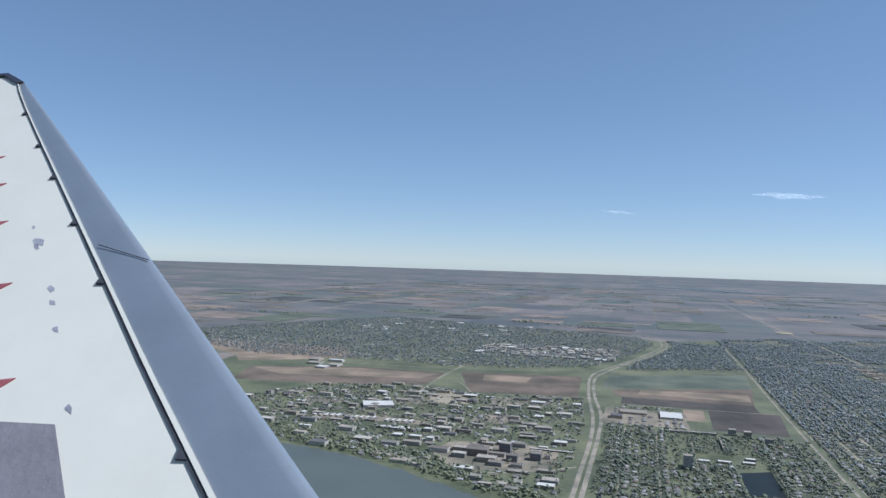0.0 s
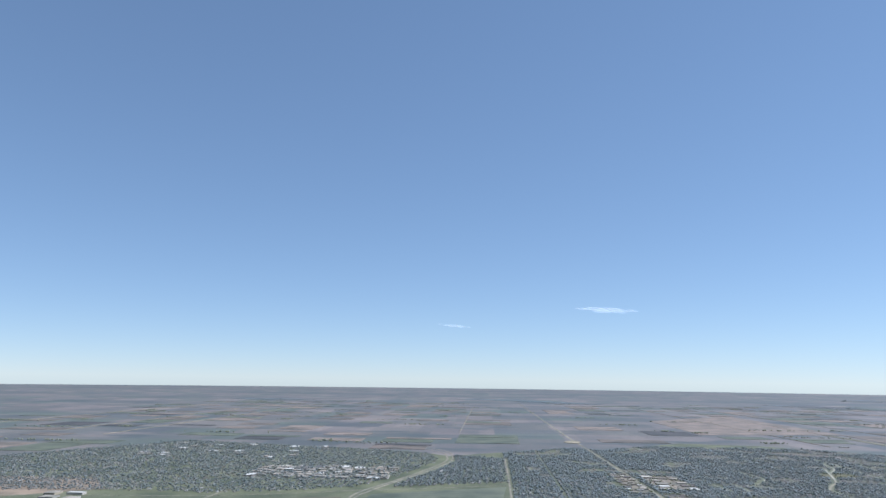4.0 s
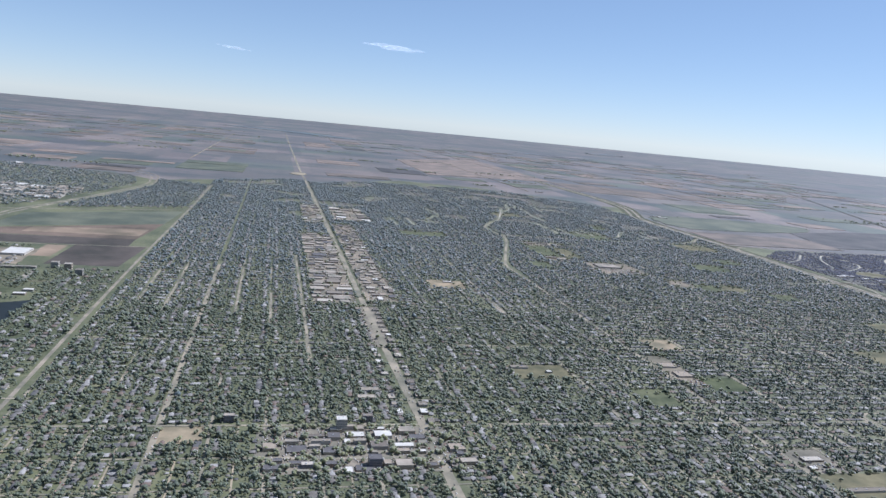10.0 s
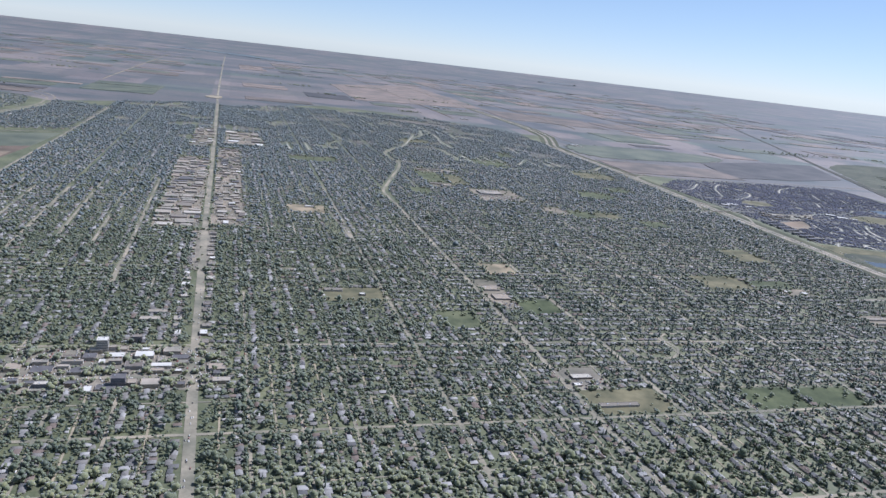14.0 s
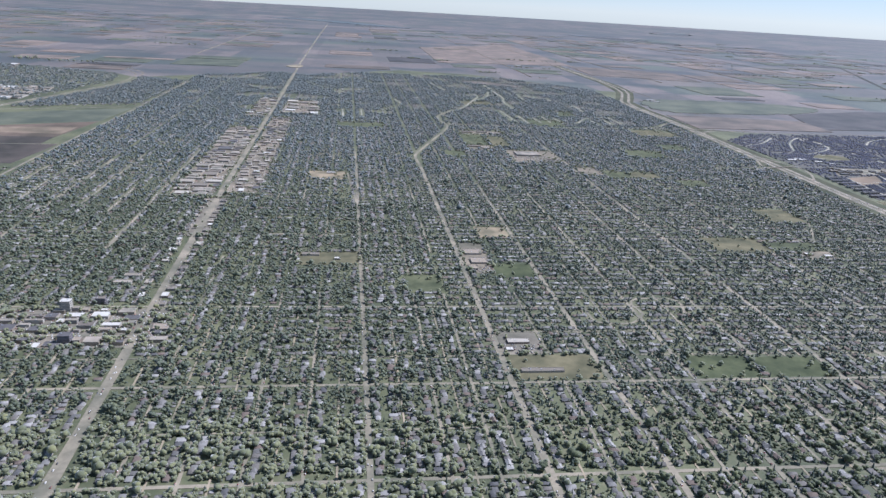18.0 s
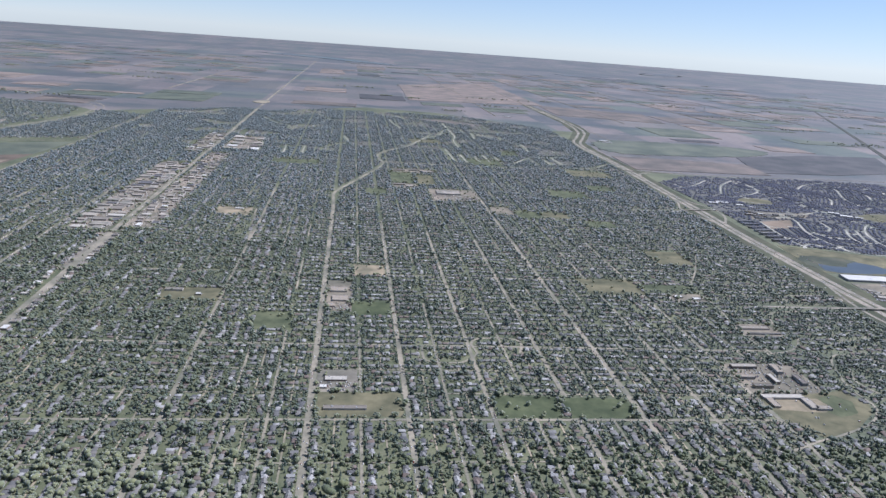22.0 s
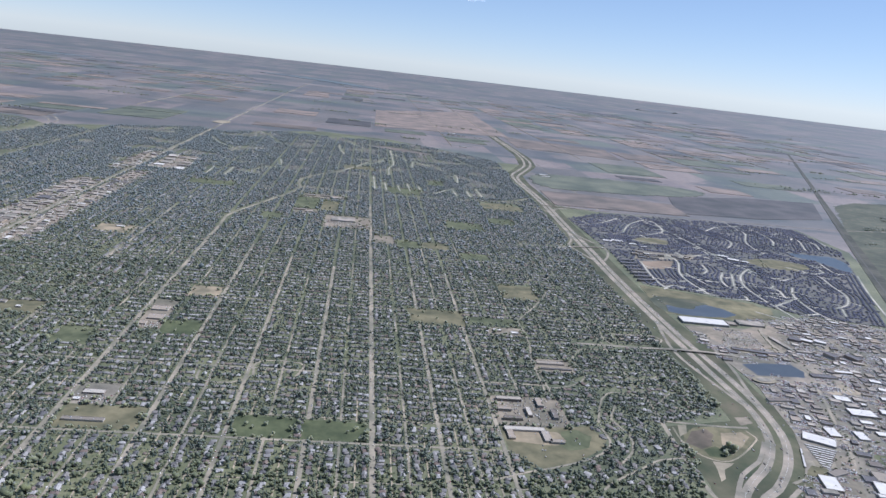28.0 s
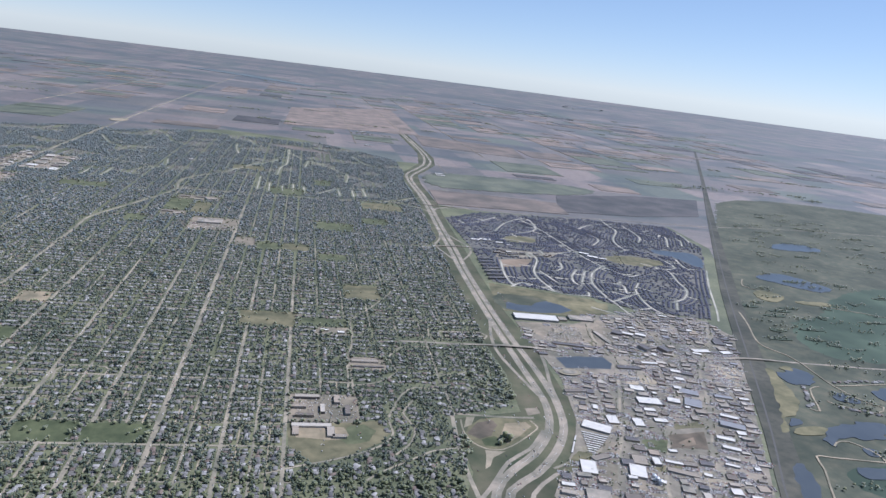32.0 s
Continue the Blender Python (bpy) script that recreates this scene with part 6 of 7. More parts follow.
for ia in range(-10, 22):
    for ib in range(-4, 48):
        a, b = ia * 3.2 + g.normal(0, 0.3), ib * 2.7 + (ia % 2) * 1.2
        c = Vector((296, 64)) + E1 * a + E2 * b
        at = np.array([(c.x, c.y)])
        if not inside(at, INDUS)[0] or inside(at, LOT)[0] or near_line(at, RAILWAY, 3.0)[0] or any(inside(at, q)[0] for q in BARE):
            continue
        if not any(near_line(at, line, 0.9)[0] for line in IROADS + [OVER]):
            for k in range(3):
                rows_of_cars(c + E1 * g.uniform(-1.4, 1.4) + E2 * g.choice((-1.5, 1.5)), E1, E2, int(g.integers(2, 5)), int(g.integers(6, 15)), gap=0.5, full=g.uniform(0.5, 0.95))
        if any(near_line(at, line, 1.7)[0] for line in IROADS + [OVER]) or any(math.hypot(c.x - t[0], c.y - t[1]) < t[2] for t in TAKEN) or g.random() < 0.1:
            continue
        k = g.random()
        m = M_WHITE if k < 0.08 else M_DARKFLAT if k < 0.26 else M_BLUEFLAT if k < 0.3 else M_TANFLAT if k < 0.6 else None
        lab = ("white-roofed" if k < 0.08 else "dark-roofed" if k < 0.26 else "blue-roofed" if k < 0.3 else "tan-roofed" if k < 0.6 else "grey-roofed") + " workshop on a dusty industrial yard"
        block(c.x, c.y, g.uniform(1.1, 2.7), g.uniform(0.8, 2.1), g.uniform(0.28, 0.48), -14 + float(g.choice((0, 0, -6, 5))), m, None, "workshop", lab, "workshop", int(g.integers(0, 2)), 0, "workshops of the industrial district")
        if g.random() < 0.3:
            d = c + E1 * g.uniform(-1.4, 1.4) + E2 * g.choice((-1.9, 1.9))
            block(d.x, d.y, g.uniform(0.5, 1.2), g.uniform(0.4, 0.8), 0.25, -14, M_WHITE if g.random() < 0.3 else None, None, "shed", "small shed on an industrial yard", "shed", 0, 0, "sheds of the industrial district")
# bays of the big store, the tan lot and the bus yard
for r in range(11):
    rows_of_cars(Vector((304.6 + 0.5 * r, 141.6 + 1.25 * r)) + Vector((4.5, 0.3)), Vector((0.99, -0.12)), Vector((0.12, 0.99)), 2, 54 - 2 * r, 0.23, 0.42, math.radians(83), 0.42)
    rows_of_cars(Vector((326.6, 142.4 + 0.9 * r)), Vector((0.99, -0.12)), Vector((0.12, 0.99)), 1, 18, 0.23, 0.42, math.radians(83), 0.4)
slab("parking_lot", [(316.4, 120.4), (325.0, 122.0), (324.9, 116.7), (316, 115.6)], M_GRAVEL, "pale gravel lot with lines of cars", "parking lot")
for r in range(7):
    rows_of_cars(Vector((317.6 + 1.1 * r, 118.6)), Vector((0.3, 0.95)), Vector((1, 0)), 1, 13, 0.24, 0.5, 0.2, 0.7)
slab("parking_lot", [(347.4, 130.6), (355.4, 131.2), (347.0, 115.2), (340.6, 115.0)], M_GRAVEL, "pale sandy yard with parked buses and trucks", "parking lot", wobble=0.2)
for r in range(4):
    rows_of_cars(Vector((343.6 + 1.3 * r, 119.0)), E2, E1, 1, 13, 0.3, 0.6, math.radians(-28), 0.8)
bus = np.array([(349.0 + 1.5 * (k % 4) + 0.25 * (k // 4), 124.8 + 1.6 * (k // 4)) for k in range(12)])
for k, p in enumerate(bus):
    ob = thing("truck", p[0], p[1], 0.05, 62, "long white truck trailer parked on a sandy yard", "truck", "trucks of the yard")
    for nm, cx, sx, sz, mat in (("trailer", 0.0, 0.9, 0.2, M_WHITE), ("cab", 0.56, 0.16, 0.16, M_BLUEFLAT)):
        v, f = boxes(np.array([(cx, 0)]), np.array([(sx, 0.2, sz)]), np.zeros(1), 0.05)
        part(nm, mesh_of(nm, v, f.tolist(), mat), ob)
    for wx in (-0.32, 0.3, 0.56):
        v, f = boxes(np.array([(wx, 0)]), np.array([(0.07, 0.19, 0.07)]), np.zeros(1), 0.0)
        part("wheels", mesh_of("wheels", v, f.tolist(), M_DARKFLAT), ob)
slab("meadow", [(305.9, 85.6), (310.1, 83.6), (313.8, 90.6), (311.2, 91.4), (307, 88.6)], M_GRASS, "green grass triangle between yards", "meadow", wobble=0.3)
slab("field", [(314.4, 91.3), (324.0, 92.9), (320.6, 85.4), (312.2, 85.8)], M_BASIN, "bare brown vacant lot with tyre tracks", "field", wobble=0.5)
slab("field", [(317.8, 95.9), (326.0, 97.4), (325.2, 95.1), (317.1, 93.6)], M_DRY, "dry grass strip along a vacant lot", "field", wobble=0.3)
slab("spoil_patch", [(315, 88), (320, 90.4), (319, 87.4), (316, 86.6)], M_STUBBLE, "pale sandy patch on a vacant lot", "sand", wobble=0.5)
slab("verge", [(284.6, 72), (287.2, 76.8), (293.6, 80.6), (295.2, 82.8), (291.2, 84.0), (286.4, 78.6)], M_DRY, "dry grass verge by storage rows", "verge", wobble=0.3)
# self-storage rows
for k in range(9):
    w = 5.6 - 0.52 * k
    block(297.3 - 0.42 * k, 90.6 - 0.86 * k, w, 0.46, 0.2, -24, M_WHITE, None, "storage_row", "narrow white-roofed row of storage units", "storage unit", 0, 0, "storage rows")
block(291.2, 86.6, 0.34, 7.4, 0.2, -26, M_WHITE, None, "storage_row", "long white-roofed row of storage units by the freeway", "storage unit", 0, 0, "storage rows")
slab("parking_lot", [(286.6, 64), (289, 70), (298.6, 88.8), (301.4, 87), (296, 76), (291, 64)], M_LOT, "paved yard round storage rows", "parking lot")
# silos of the plant
for k in range(3):
    bm = bmesh.new()
    bmesh.ops.create_cone(bm, cap_ends=True, segments=16, radius1=0.42, radius2=0.42, depth=0.9, matrix=Matrix.Translation((0, 0, 0.45)))
    bmesh.ops.create_cone(bm, cap_ends=False, segments=16, radius1=0.44, radius2=0.08, depth=0.25, matrix=Matrix.Translation((0, 0, 1.02)))
    me = bpy.data.meshes.new("silo")
    bm.to_mesh(me)
    bm.free()
    me.materials.append(M_METAL)
    ob = new("silo", me)
    ob.matrix_world = pose(302.6 + 0.2 * k, 74.6 - 0.95 * k, 0.02)
    tagged(ob, "round pale metal silo of an industrial plant", "silo", "plant silos")

# ---- new suburb with dark roofs ----
SUBURB = [(303.6, 297), (326, 317), (390, 322), (432, 320.6), (427, 274), (400, 222), (370, 168), (346, 174), (338, 180), (334.6, 184.6), (313, 191.6), (302, 195.6), (303.4, 223.5), (304.6, 238)]
slab("suburb_ground", SUBURB, M_NEWYARD, "thinly planted ground of a new suburb", "ground")
slab("lake", [(394, 264), (403.0, 262.7), (418.5, 261.9), (407, 234.4), (402.5, 239.3), (400.4, 252.4), (393.5, 254.2)], M_WATER, "blue-grey lake of a new suburb", "lake", wobble=1.2)
slab("meadow", [(362, 243), (376.4, 248.1), (389.3, 243.5), (388.9, 236.5), (378.1, 229.6), (364, 233)], M_DRY, "olive green belt meadow in the suburb", "meadow", wobble=1.5)
slab("meadow", [(322, 262), (330, 270), (340, 268), (338, 258), (326, 256)], M_DRY, "dry suburban park lawn", "meadow", wobble=1.0)
slab("parking_lot", [(311.6, 229), (316, 242.4), (334, 241), (345, 245), (337, 235), (326, 231.6)], M_LOT, "pale car parks of a suburban shopping strip", "parking lot", wobble=0.4)
slab("meadow", [(318, 172), (320, 178.6), (332.7, 179.4), (338, 178.4), (335, 172.4), (324, 169.6)], M_REED, "tan dry meadow with a footpath", "meadow", z=0.0533, wobble=0.6)
slab("field", [(311.4, 225.6), (327, 230.4), (321.6, 218.5), (311.6, 215)], M_STUBBLE, "bare tan building plot", "field", wobble=0.6)
SROADS = [[(307.4, 191.0), (313, 196.6), (319.0, 192.4), (325.1, 186.4), (337.4, 185.7), (340.4, 183.0), (341, 172.5), (341.6, 167.5)], [(312.6, 225.9), (308.7, 202.9), (308.9, 191.3)], [(329.0, 241.0), (329.0, 230.0), (322.5, 213.0), (321.2, 202.2), (322.3, 189.5)], [(324.9, 213.5), (326.0, 206.6), (327.0, 200.0)],
          [(338.0, 228.1), (336.2, 219.9), (332.3, 215.2)], [(341.7, 218.8), (336.1, 208.8), (334.2, 200.2), (336.0, 197.4)], [(344.9, 218.0), (337.6, 202.2)], [(357.4, 228), (353.2, 223.8), (346.6, 214.7), (341.9, 203.1), (340.5, 193.0), (340.4, 185.6)],
          [(320.1, 240.0), (334.0, 239.0), (349.5, 246.5), (356, 246)], [(345, 304), (348.9, 283.7), (351.2, 258.2), (353.2, 236.0), (357.4, 222.4), (361.0, 214.1), (367.0, 217.0)], [(396, 328), (393.7, 310.5), (392.9, 297.9), (382.6, 277.6), (379.7, 261.3), (384, 250.7)],
          [(361.7, 205.8), (356.0, 195.9), (353.1, 183.1), (353.1, 174.6), (356.7, 167)], [(377, 236), (384.4, 227.0), (381.0, 211.1), (378.7, 200.2), (371.5, 189.3), (364.1, 184.3)], [(404, 306), (410.0, 300.9), (417.5, 293.8), (408.0, 271.2)], [(403.1, 313.7), (401.1, 288.7), (395.0, 275.9)]]
SROADS += [[(344.9, 203.7), (353.1, 202.0), (350.7, 191.8)], [(405.3, 231.7), (391.6, 206.1), (378.2, 178.6), (372, 167)], [(390.9, 250.0), (391.9, 241.3), (391.3, 232.6), (385.4, 228.8)], [(399.2, 247.5), (396.4, 233.8), (399, 229)], [(323.0, 275.3), (334.1, 296.2), (348.4, 310.1), (347.2, 288.8), (338.8, 278.2), (326, 270)],
           [(355.5, 192.6), (345.4, 184.7), (340.5, 181)], [(402.7, 318), (389.4, 311.6), (380.9, 306.1), (372, 296)], [(427.1, 285.2), (430, 302.7), (422, 316)], [(306, 284), (318, 292), (332, 308)], [(312, 262), (324, 262), (338, 256), (350, 258)], [(366, 262), (374, 276), (370, 292), (360, 306)], [(360, 262), (371, 262), (380, 262)], [(416, 306), (423, 290), (418, 276)], [(362, 176), (366, 184)], [(330, 174), (336, 168)]]
spur = []
for n, line in enumerate(SROADS[:24]):
    L = smooth_line(line, 1.0)
    for i in range(6, len(L) - 3, 8):
        d = (L[i + 1] - L[i - 1]).normalized()
        s = 1 if (i // 8 + n) % 2 else -1
        a, b = L[i], L[i] + Vector((-d.y, d.x, 0)) * s * (4 + (3 * i + n) % 3) + d * 1.4
        spur.append([(a.x, a.y), ((a.x + b.x) / 2 + 0.4 * d.x, (a.y + b.y) / 2 + 0.4 * d.y), (b.x, b.y)])
spur = [q for q in spur if inside(np.array(q), SUBURB).all()]
SROADS += spur
for line in SROADS:
    road("road", line, 0.66, M_CONCST, "pale curving street of the new suburb")
sh, sa = [], []
for line in SROADS:
    L = smooth_line(line, 0.95)
    for i in range(1, len(L) - 1):
        d = (L[i + 1] - L[i - 1]).normalized()
        for off in (-1.25, 1.25, -2.9, 2.9, -4.6, 4.6):
            p = L[i] + Vector((-d.y, d.x, 0)) * off
            sh.append((p.x, p.y))
            sa.append(math.atan2(d.y, d.x))
sh, sa = np.array(sh), np.array(sa)
grid = scatter(SUBURB, 5200, 61)
grid = np.round(grid / (1.05, 1.9)) * (1.05, 1.9)
grid = np.unique(grid, axis=0)
sa = np.r_[sa, np.zeros(len(grid))]
sh = np.concatenate([sh, grid])
SKIP = [[(311.6, 229), (316, 242.4), (334, 241), (345, 245), (337, 235), (326, 231.6)], [(394, 264), (403.0, 263.7), (419.5, 262.9), (407, 233.4), (401.5, 238.3), (399.4, 251.4), (392.5, 253.2)], [(362, 243), (376.4, 248.1), (389.3, 243.5), (388.9, 236.5), (378.1, 229.6), (364, 233)], [(322, 262), (330, 270), (340, 268), (338, 258), (326, 256)], [(311.4, 225.6), (327, 230.4), (321.6, 218.5), (311.6, 215)]]
ok = inside(sh, SUBURB)
for q in SKIP:
    ok &= ~inside(sh, q)
for line in SROADS + [OVER2, CLOVER, F2]:
    ok &= ~near_line(sh, [tuple(p) for p in smooth_line(line, 4)], 1.05)
sh, sa = sh[ok], sa[ok]
cell, used = {}, []
for i, p in enumerate(sh):
    key = (int(p[0] / 0.9), int(p[1] / 0.9))
    if any((key[0] + a, key[1] + b) in cell and np.hypot(*(sh[cell[(key[0] + a, key[1] + b)]] - p)) < 0.85 for a in (-1, 0, 1) for b in (-1, 0, 1)):
        continue
    cell[key] = i
    used.append(i)
sh, sa = sh[used], sa[used]
v, f, idx = houses(sh, np.stack([rng.uniform(0.72, 0.95, len(sh)), rng.uniform(0.66, 0.85, len(sh)), rng.uniform(0.45, 0.66, len(sh))], 1), sa, rng.choice((0.0, 0.5, 1.0), len(sh)))
tagged(new("new_house", fast_mesh("new_house", v, f, [M_WALL, M_ROOF_DARK], idx)), "close rows of new houses with dark roofs", "house", kind="stuff")
for k in range(7):
    block(304.4 + 0.3 * k, 199 + 4.2 * k, 6.4, 1.2, 0.7, 8, M_DARKFLAT, None, "townhouse_row", "long dark-roofed townhouse row", "townhouse", 0, 2, "townhouse rows")
for x, y, w, d in ((309.4, 255.6, 3.8, 2.6), (314.0, 257.0, 5.0, 3.0), (319.4, 253.0, 3.0, 2.0), (323.0, 249.6, 2.6, 1.4)):
    block(x, y, w, d, 0.45, -8, M_WHITE, None, "store", "white-roofed store by the suburb road", "store", 2)
for x, y, w, d in ((354.6, 244.4, 4.0, 2.4), (356.6, 239.6, 4.4, 2.8), (360.4, 237.4, 3.0, 1.8)):
    block(x, y, w, d, 0.6, -30, M_WHITE, None, "school", "new white-roofed school of the suburb", "school", 2)
fill([(312, 230), (316, 241), (334, 240), (344, 244), (337, 236), (326, 232)], 16, 54, (2, 4.6), (1.0, 1.6), (0.5, 0.8), 0.1, 0.3, "store of the suburban strip", "store", group="suburban stores", clear=SROADS + [OVER2])

# ---- railway and marsh ----
RAIL = [(322, 58), (328.0, 70.7), (341.5, 94.9), (362.0, 134.2), (396.0, 200.2), (469, 336), (586, 550), (760, 870)]
slab("rail_corridor", [(321, 60), (339, 94), (359, 134), (393.4, 201), (467.6, 336.4), (585.6, 550.2), (759, 870.6), (761.6, 869.4), (588.2, 549), (471.8, 334.6), (399.6, 199), (366, 133), (345, 93), (327, 58)], M_RAILGRASS, "weedy dark grass strip along the railway", "rail corridor")
road("railway", RAIL, 0.4, M_BALLAST, "single railway track on dark ballast")
for s in (-0.06, 0.06):
    v, f = ribbon([Vector((p.x + s, p.y, 0)) for p in smooth_line(RAIL)], 0.012, 0.09)
    tagged(new("rail", mesh_of("rail", v, f, M_METAL)), "steel rail of the single track", "rail", kind="structure")
slab("marsh", [(316, 40), (322, 58), (341, 93), (362, 133), (396, 199), (470, 334), (560, 480), (760, 420), (700, 60), (420, 40)], M_MARSH, "green marshy grassland with scrub", "marsh", z=0.011, wobble=3)
for pts, lab in (([(365.5, 127.2), (363.6, 122.4), (365.0, 119.2), (369.6, 119.4), (373.8, 122.0), (376.6, 126.6), (375.0, 129.6), (370.6, 130.1), (368.8, 127.4)], "ragged blue marsh pond"), ([(349.3, 99.8), (347.6, 96.0), (351.3, 96.8), (353.9, 101.2)], "small blue marsh pond"),
                 ([(336.2, 80.4), (339.2, 80.8), (338.6, 77.3), (333.8, 67.6), (329.9, 66.5), (333.2, 74.7)], "long narrow reedy pond"), ([(352.6, 92.4), (357.0, 96.2), (362.0, 97.4), (369.2, 99.6), (376.0, 98.2), (371.4, 92.6), (365.2, 90.6), (360.6, 91.2), (356.0, 91.0), (350.4, 86.4)], "wide grey marsh lake"),
                 ([(348.6, 78.4), (354.6, 79.6), (359.0, 79.2), (356.6, 75.4), (350.2, 74.9)], "dark pond below a gravel road"), ([(371.6, 112.4), (374.8, 117.0), (377.6, 114.2), (378.8, 109.4), (374.4, 108.2)], "shallow pond inside an estate"), ([(384, 112), (388, 118.4), (400, 119.4), (404, 112), (394, 108)], "shallow marsh lake"),
                 ([(423.9, 225.7), (432, 232), (442.2, 237.0), (450.3, 228.4), (455.2, 214.8), (446, 210), (439.8, 211.3), (430.7, 220.4)], "pale lavender slough"), ([(470, 284), (490, 304), (510, 300), (506, 286)], "prairie slough"), ([(357.6, 84.8), (360.4, 87.6), (363.2, 86.0), (361.0, 83.0)], "small pond among houses")):
    slab("marsh_pond", pts, M_WATER, lab, "pond", wobble=1.4)
for pts in ([(363.9, 130.2), (366.2, 129.4), (363.4, 123.0), (362.9, 117.4), (358.2, 107.0), (353.4, 101.8), (347.6, 100.2), (346.4, 94.6), (342.4, 92.6), (349.0, 101.4), (354.6, 111.4), (359.4, 121.0)], [(346.8, 94.6), (352, 96.6), (357.9, 95.7), (351.7, 92.0), (346.0, 92.2)], [(412.7, 208.8), (421.8, 203.0), (417.0, 196.0), (409.1, 191.4), (406.2, 198.9)], [(420.5, 196.0), (438.1, 196.3), (433.8, 190.5), (420.8, 192.0)], [(368, 130.6), (373, 131.6), (372.4, 128.0), (369, 128.4)]):
    slab("reed_bed", pts, M_REED, "yellow-brown bed of dry reeds", "reeds", wobble=1.0)
for pts, lab in (([(446, 206), (491, 228), (520, 200), (470, 140), (409, 136), (388, 141), (398, 170), (420, 178)], "smooth dark green pasture beyond the marsh"), ([(344, 66), (347, 82), (392, 79), (420, 60)], "green pasture beside a gravel road")):
    slab("pasture", pts, M_PASTURE, lab, "pasture", z=0.0125, wobble=2.0)
for line in ([(386.7, 178.1), (381.9, 165.7), (375.4, 151.2), (374.9, 145.4), (377.8, 140.2), (378.5, 133.3), (377.4, 119.7), (379.7, 110.0), (382.7, 107.5), (377.4, 104.0), (370.4, 107.5), (368.1, 110.0)], [(378.5, 119.4), (387.2, 120.5), (396.0, 121.6), (412, 124)], [(372.4, 118.6), (368.4, 116.9), (364.4, 109.7), (361.7, 104.4), (359.8, 105.6)],
             [(352.3, 87.6), (354.4, 89.4), (357.3, 89.9), (359.4, 87.8), (360.7, 84.3), (360.0, 81.2)], [(330, 54), (337.0, 68.6), (342.5, 78.3), (344.5, 83.4), (348.0, 83.0), (359.8, 81.2), (390, 77)], [(432, 190), (446, 184), (470, 170)], [(414, 206), (410, 212), (416, 222)]):
    road("road", line, 0.42, M_GRAVEL, "gravel road through the marsh")
bush = np.concatenate([scatter([(340, 66), (368, 133), (402, 199), (470, 320), (560, 420), (620, 200), (430, 60)], 260, 71)])
SCRUBS = [(402.1, 190.6), (405.5, 181.8), (390.3, 161.4), (418.5, 176.8), (404.6, 163.6), (399.4, 154.4), (402.8, 150.4), (439.8, 175.0), (385.6, 153.4), (462.5, 221.7), (429.4, 187.5), (412, 186), (396, 186), (448, 196), (470, 206)]
bush[:15] = SCRUBS
for k, b in enumerate(bush[:30]):
    wx, wy = 1.5 + 4.5 * ((k * 37) % 10) / 10, 0.8 + 1.6 * ((k * 13) % 10) / 10
    slab("scrub_patch", [(b[0] + wx * math.cos(a * 0.63), b[1] + wy * math.sin(a * 0.63)) for a in range(10)], M_SCRUB, "dark low willow scrub on the marsh", "scrub", z=0.2 + 0.01 * (k % 5), wobble=0.7)
clump = np.concatenate([b + np.random.default_rng(i).normal(0, 1, (14, 2)) * (2.6, 1.1) for i, b in enumerate(bush)])
it = []
for line in IROADS:
    L = smooth_line(line, 0.9)
    for i in range(1, len(L)):
        d = (L[i] - L[i - 1]).normalized()
        for off in (-0.75, 0.75):
            if rng.random() < 0.45:
                it.append((L[i].x - d.y * off, L[i].y + d.x * off))
it = np.concatenate([np.array(it), scatter(INDUS, 260, 73)])
it = it[~inside(it, rect(301, 123.6, 318.6, 133.2))]
wood("yard_tree", it, rng.uniform(0.16, 0.32, len(it)), 2, 74, "few small trees along industrial streets")
wood("willow_scrub", clump, rng.uniform(0.25, 0.6, len(clump)), 1, 72, "dark willow scrub in clumps on the marsh")
mh = np.concatenate([np.stack([np.linspace(a[0], b[0], 12), np.linspace(a[1], b[1], 12)], 1) for a, b in (((360.6, 105.9), (367.4, 118.5)), ((369, 106.4), (379, 102.8)), ((380, 121.6), (397, 123.0)))]) + rng.normal(0, 0.3, (36, 2))
v, f, idx = houses(mh, np.tile((1.0, 0.8, 0.5), (36, 1)), rng.uniform(0, 3, 36), np.ones(36))
tagged(new("acreage_house", fast_mesh("acreage_house", v, f, [M_WALL, M_ROOF], idx)), "houses on an estate among marsh ponds", "house", kind="stuff")
# dark field and paler ones south of the interchange
DARKF = [(376, 338), (426.7, 344), (476, 362), (512, 428), (459, 420), (394, 394)]
slab("field", DARKF, M_PDARK, "wide dark ploughed field beyond the suburb", "field")
slab("field", [(306, 330), (380, 332), (384, 366), (330, 372), (308, 372)], M_PSOIL, "brown field by the interchange", "field")
slab("field", [(216, 664), (350, 690), (357, 1030), (219, 878)], M_PSTUB, "large pinkish stubble field", "field")
slab("field", [(340, 600), (430, 580), (440, 660), (345, 690)], M_PSOIL, "broad stubble field", "field")
slab("scrub", [(310, 388), (330, 382), (420, 400), (440, 440), (340, 450), (312, 430)], M_HAY, "green rough pasture by the highway", "pasture", wobble=4)
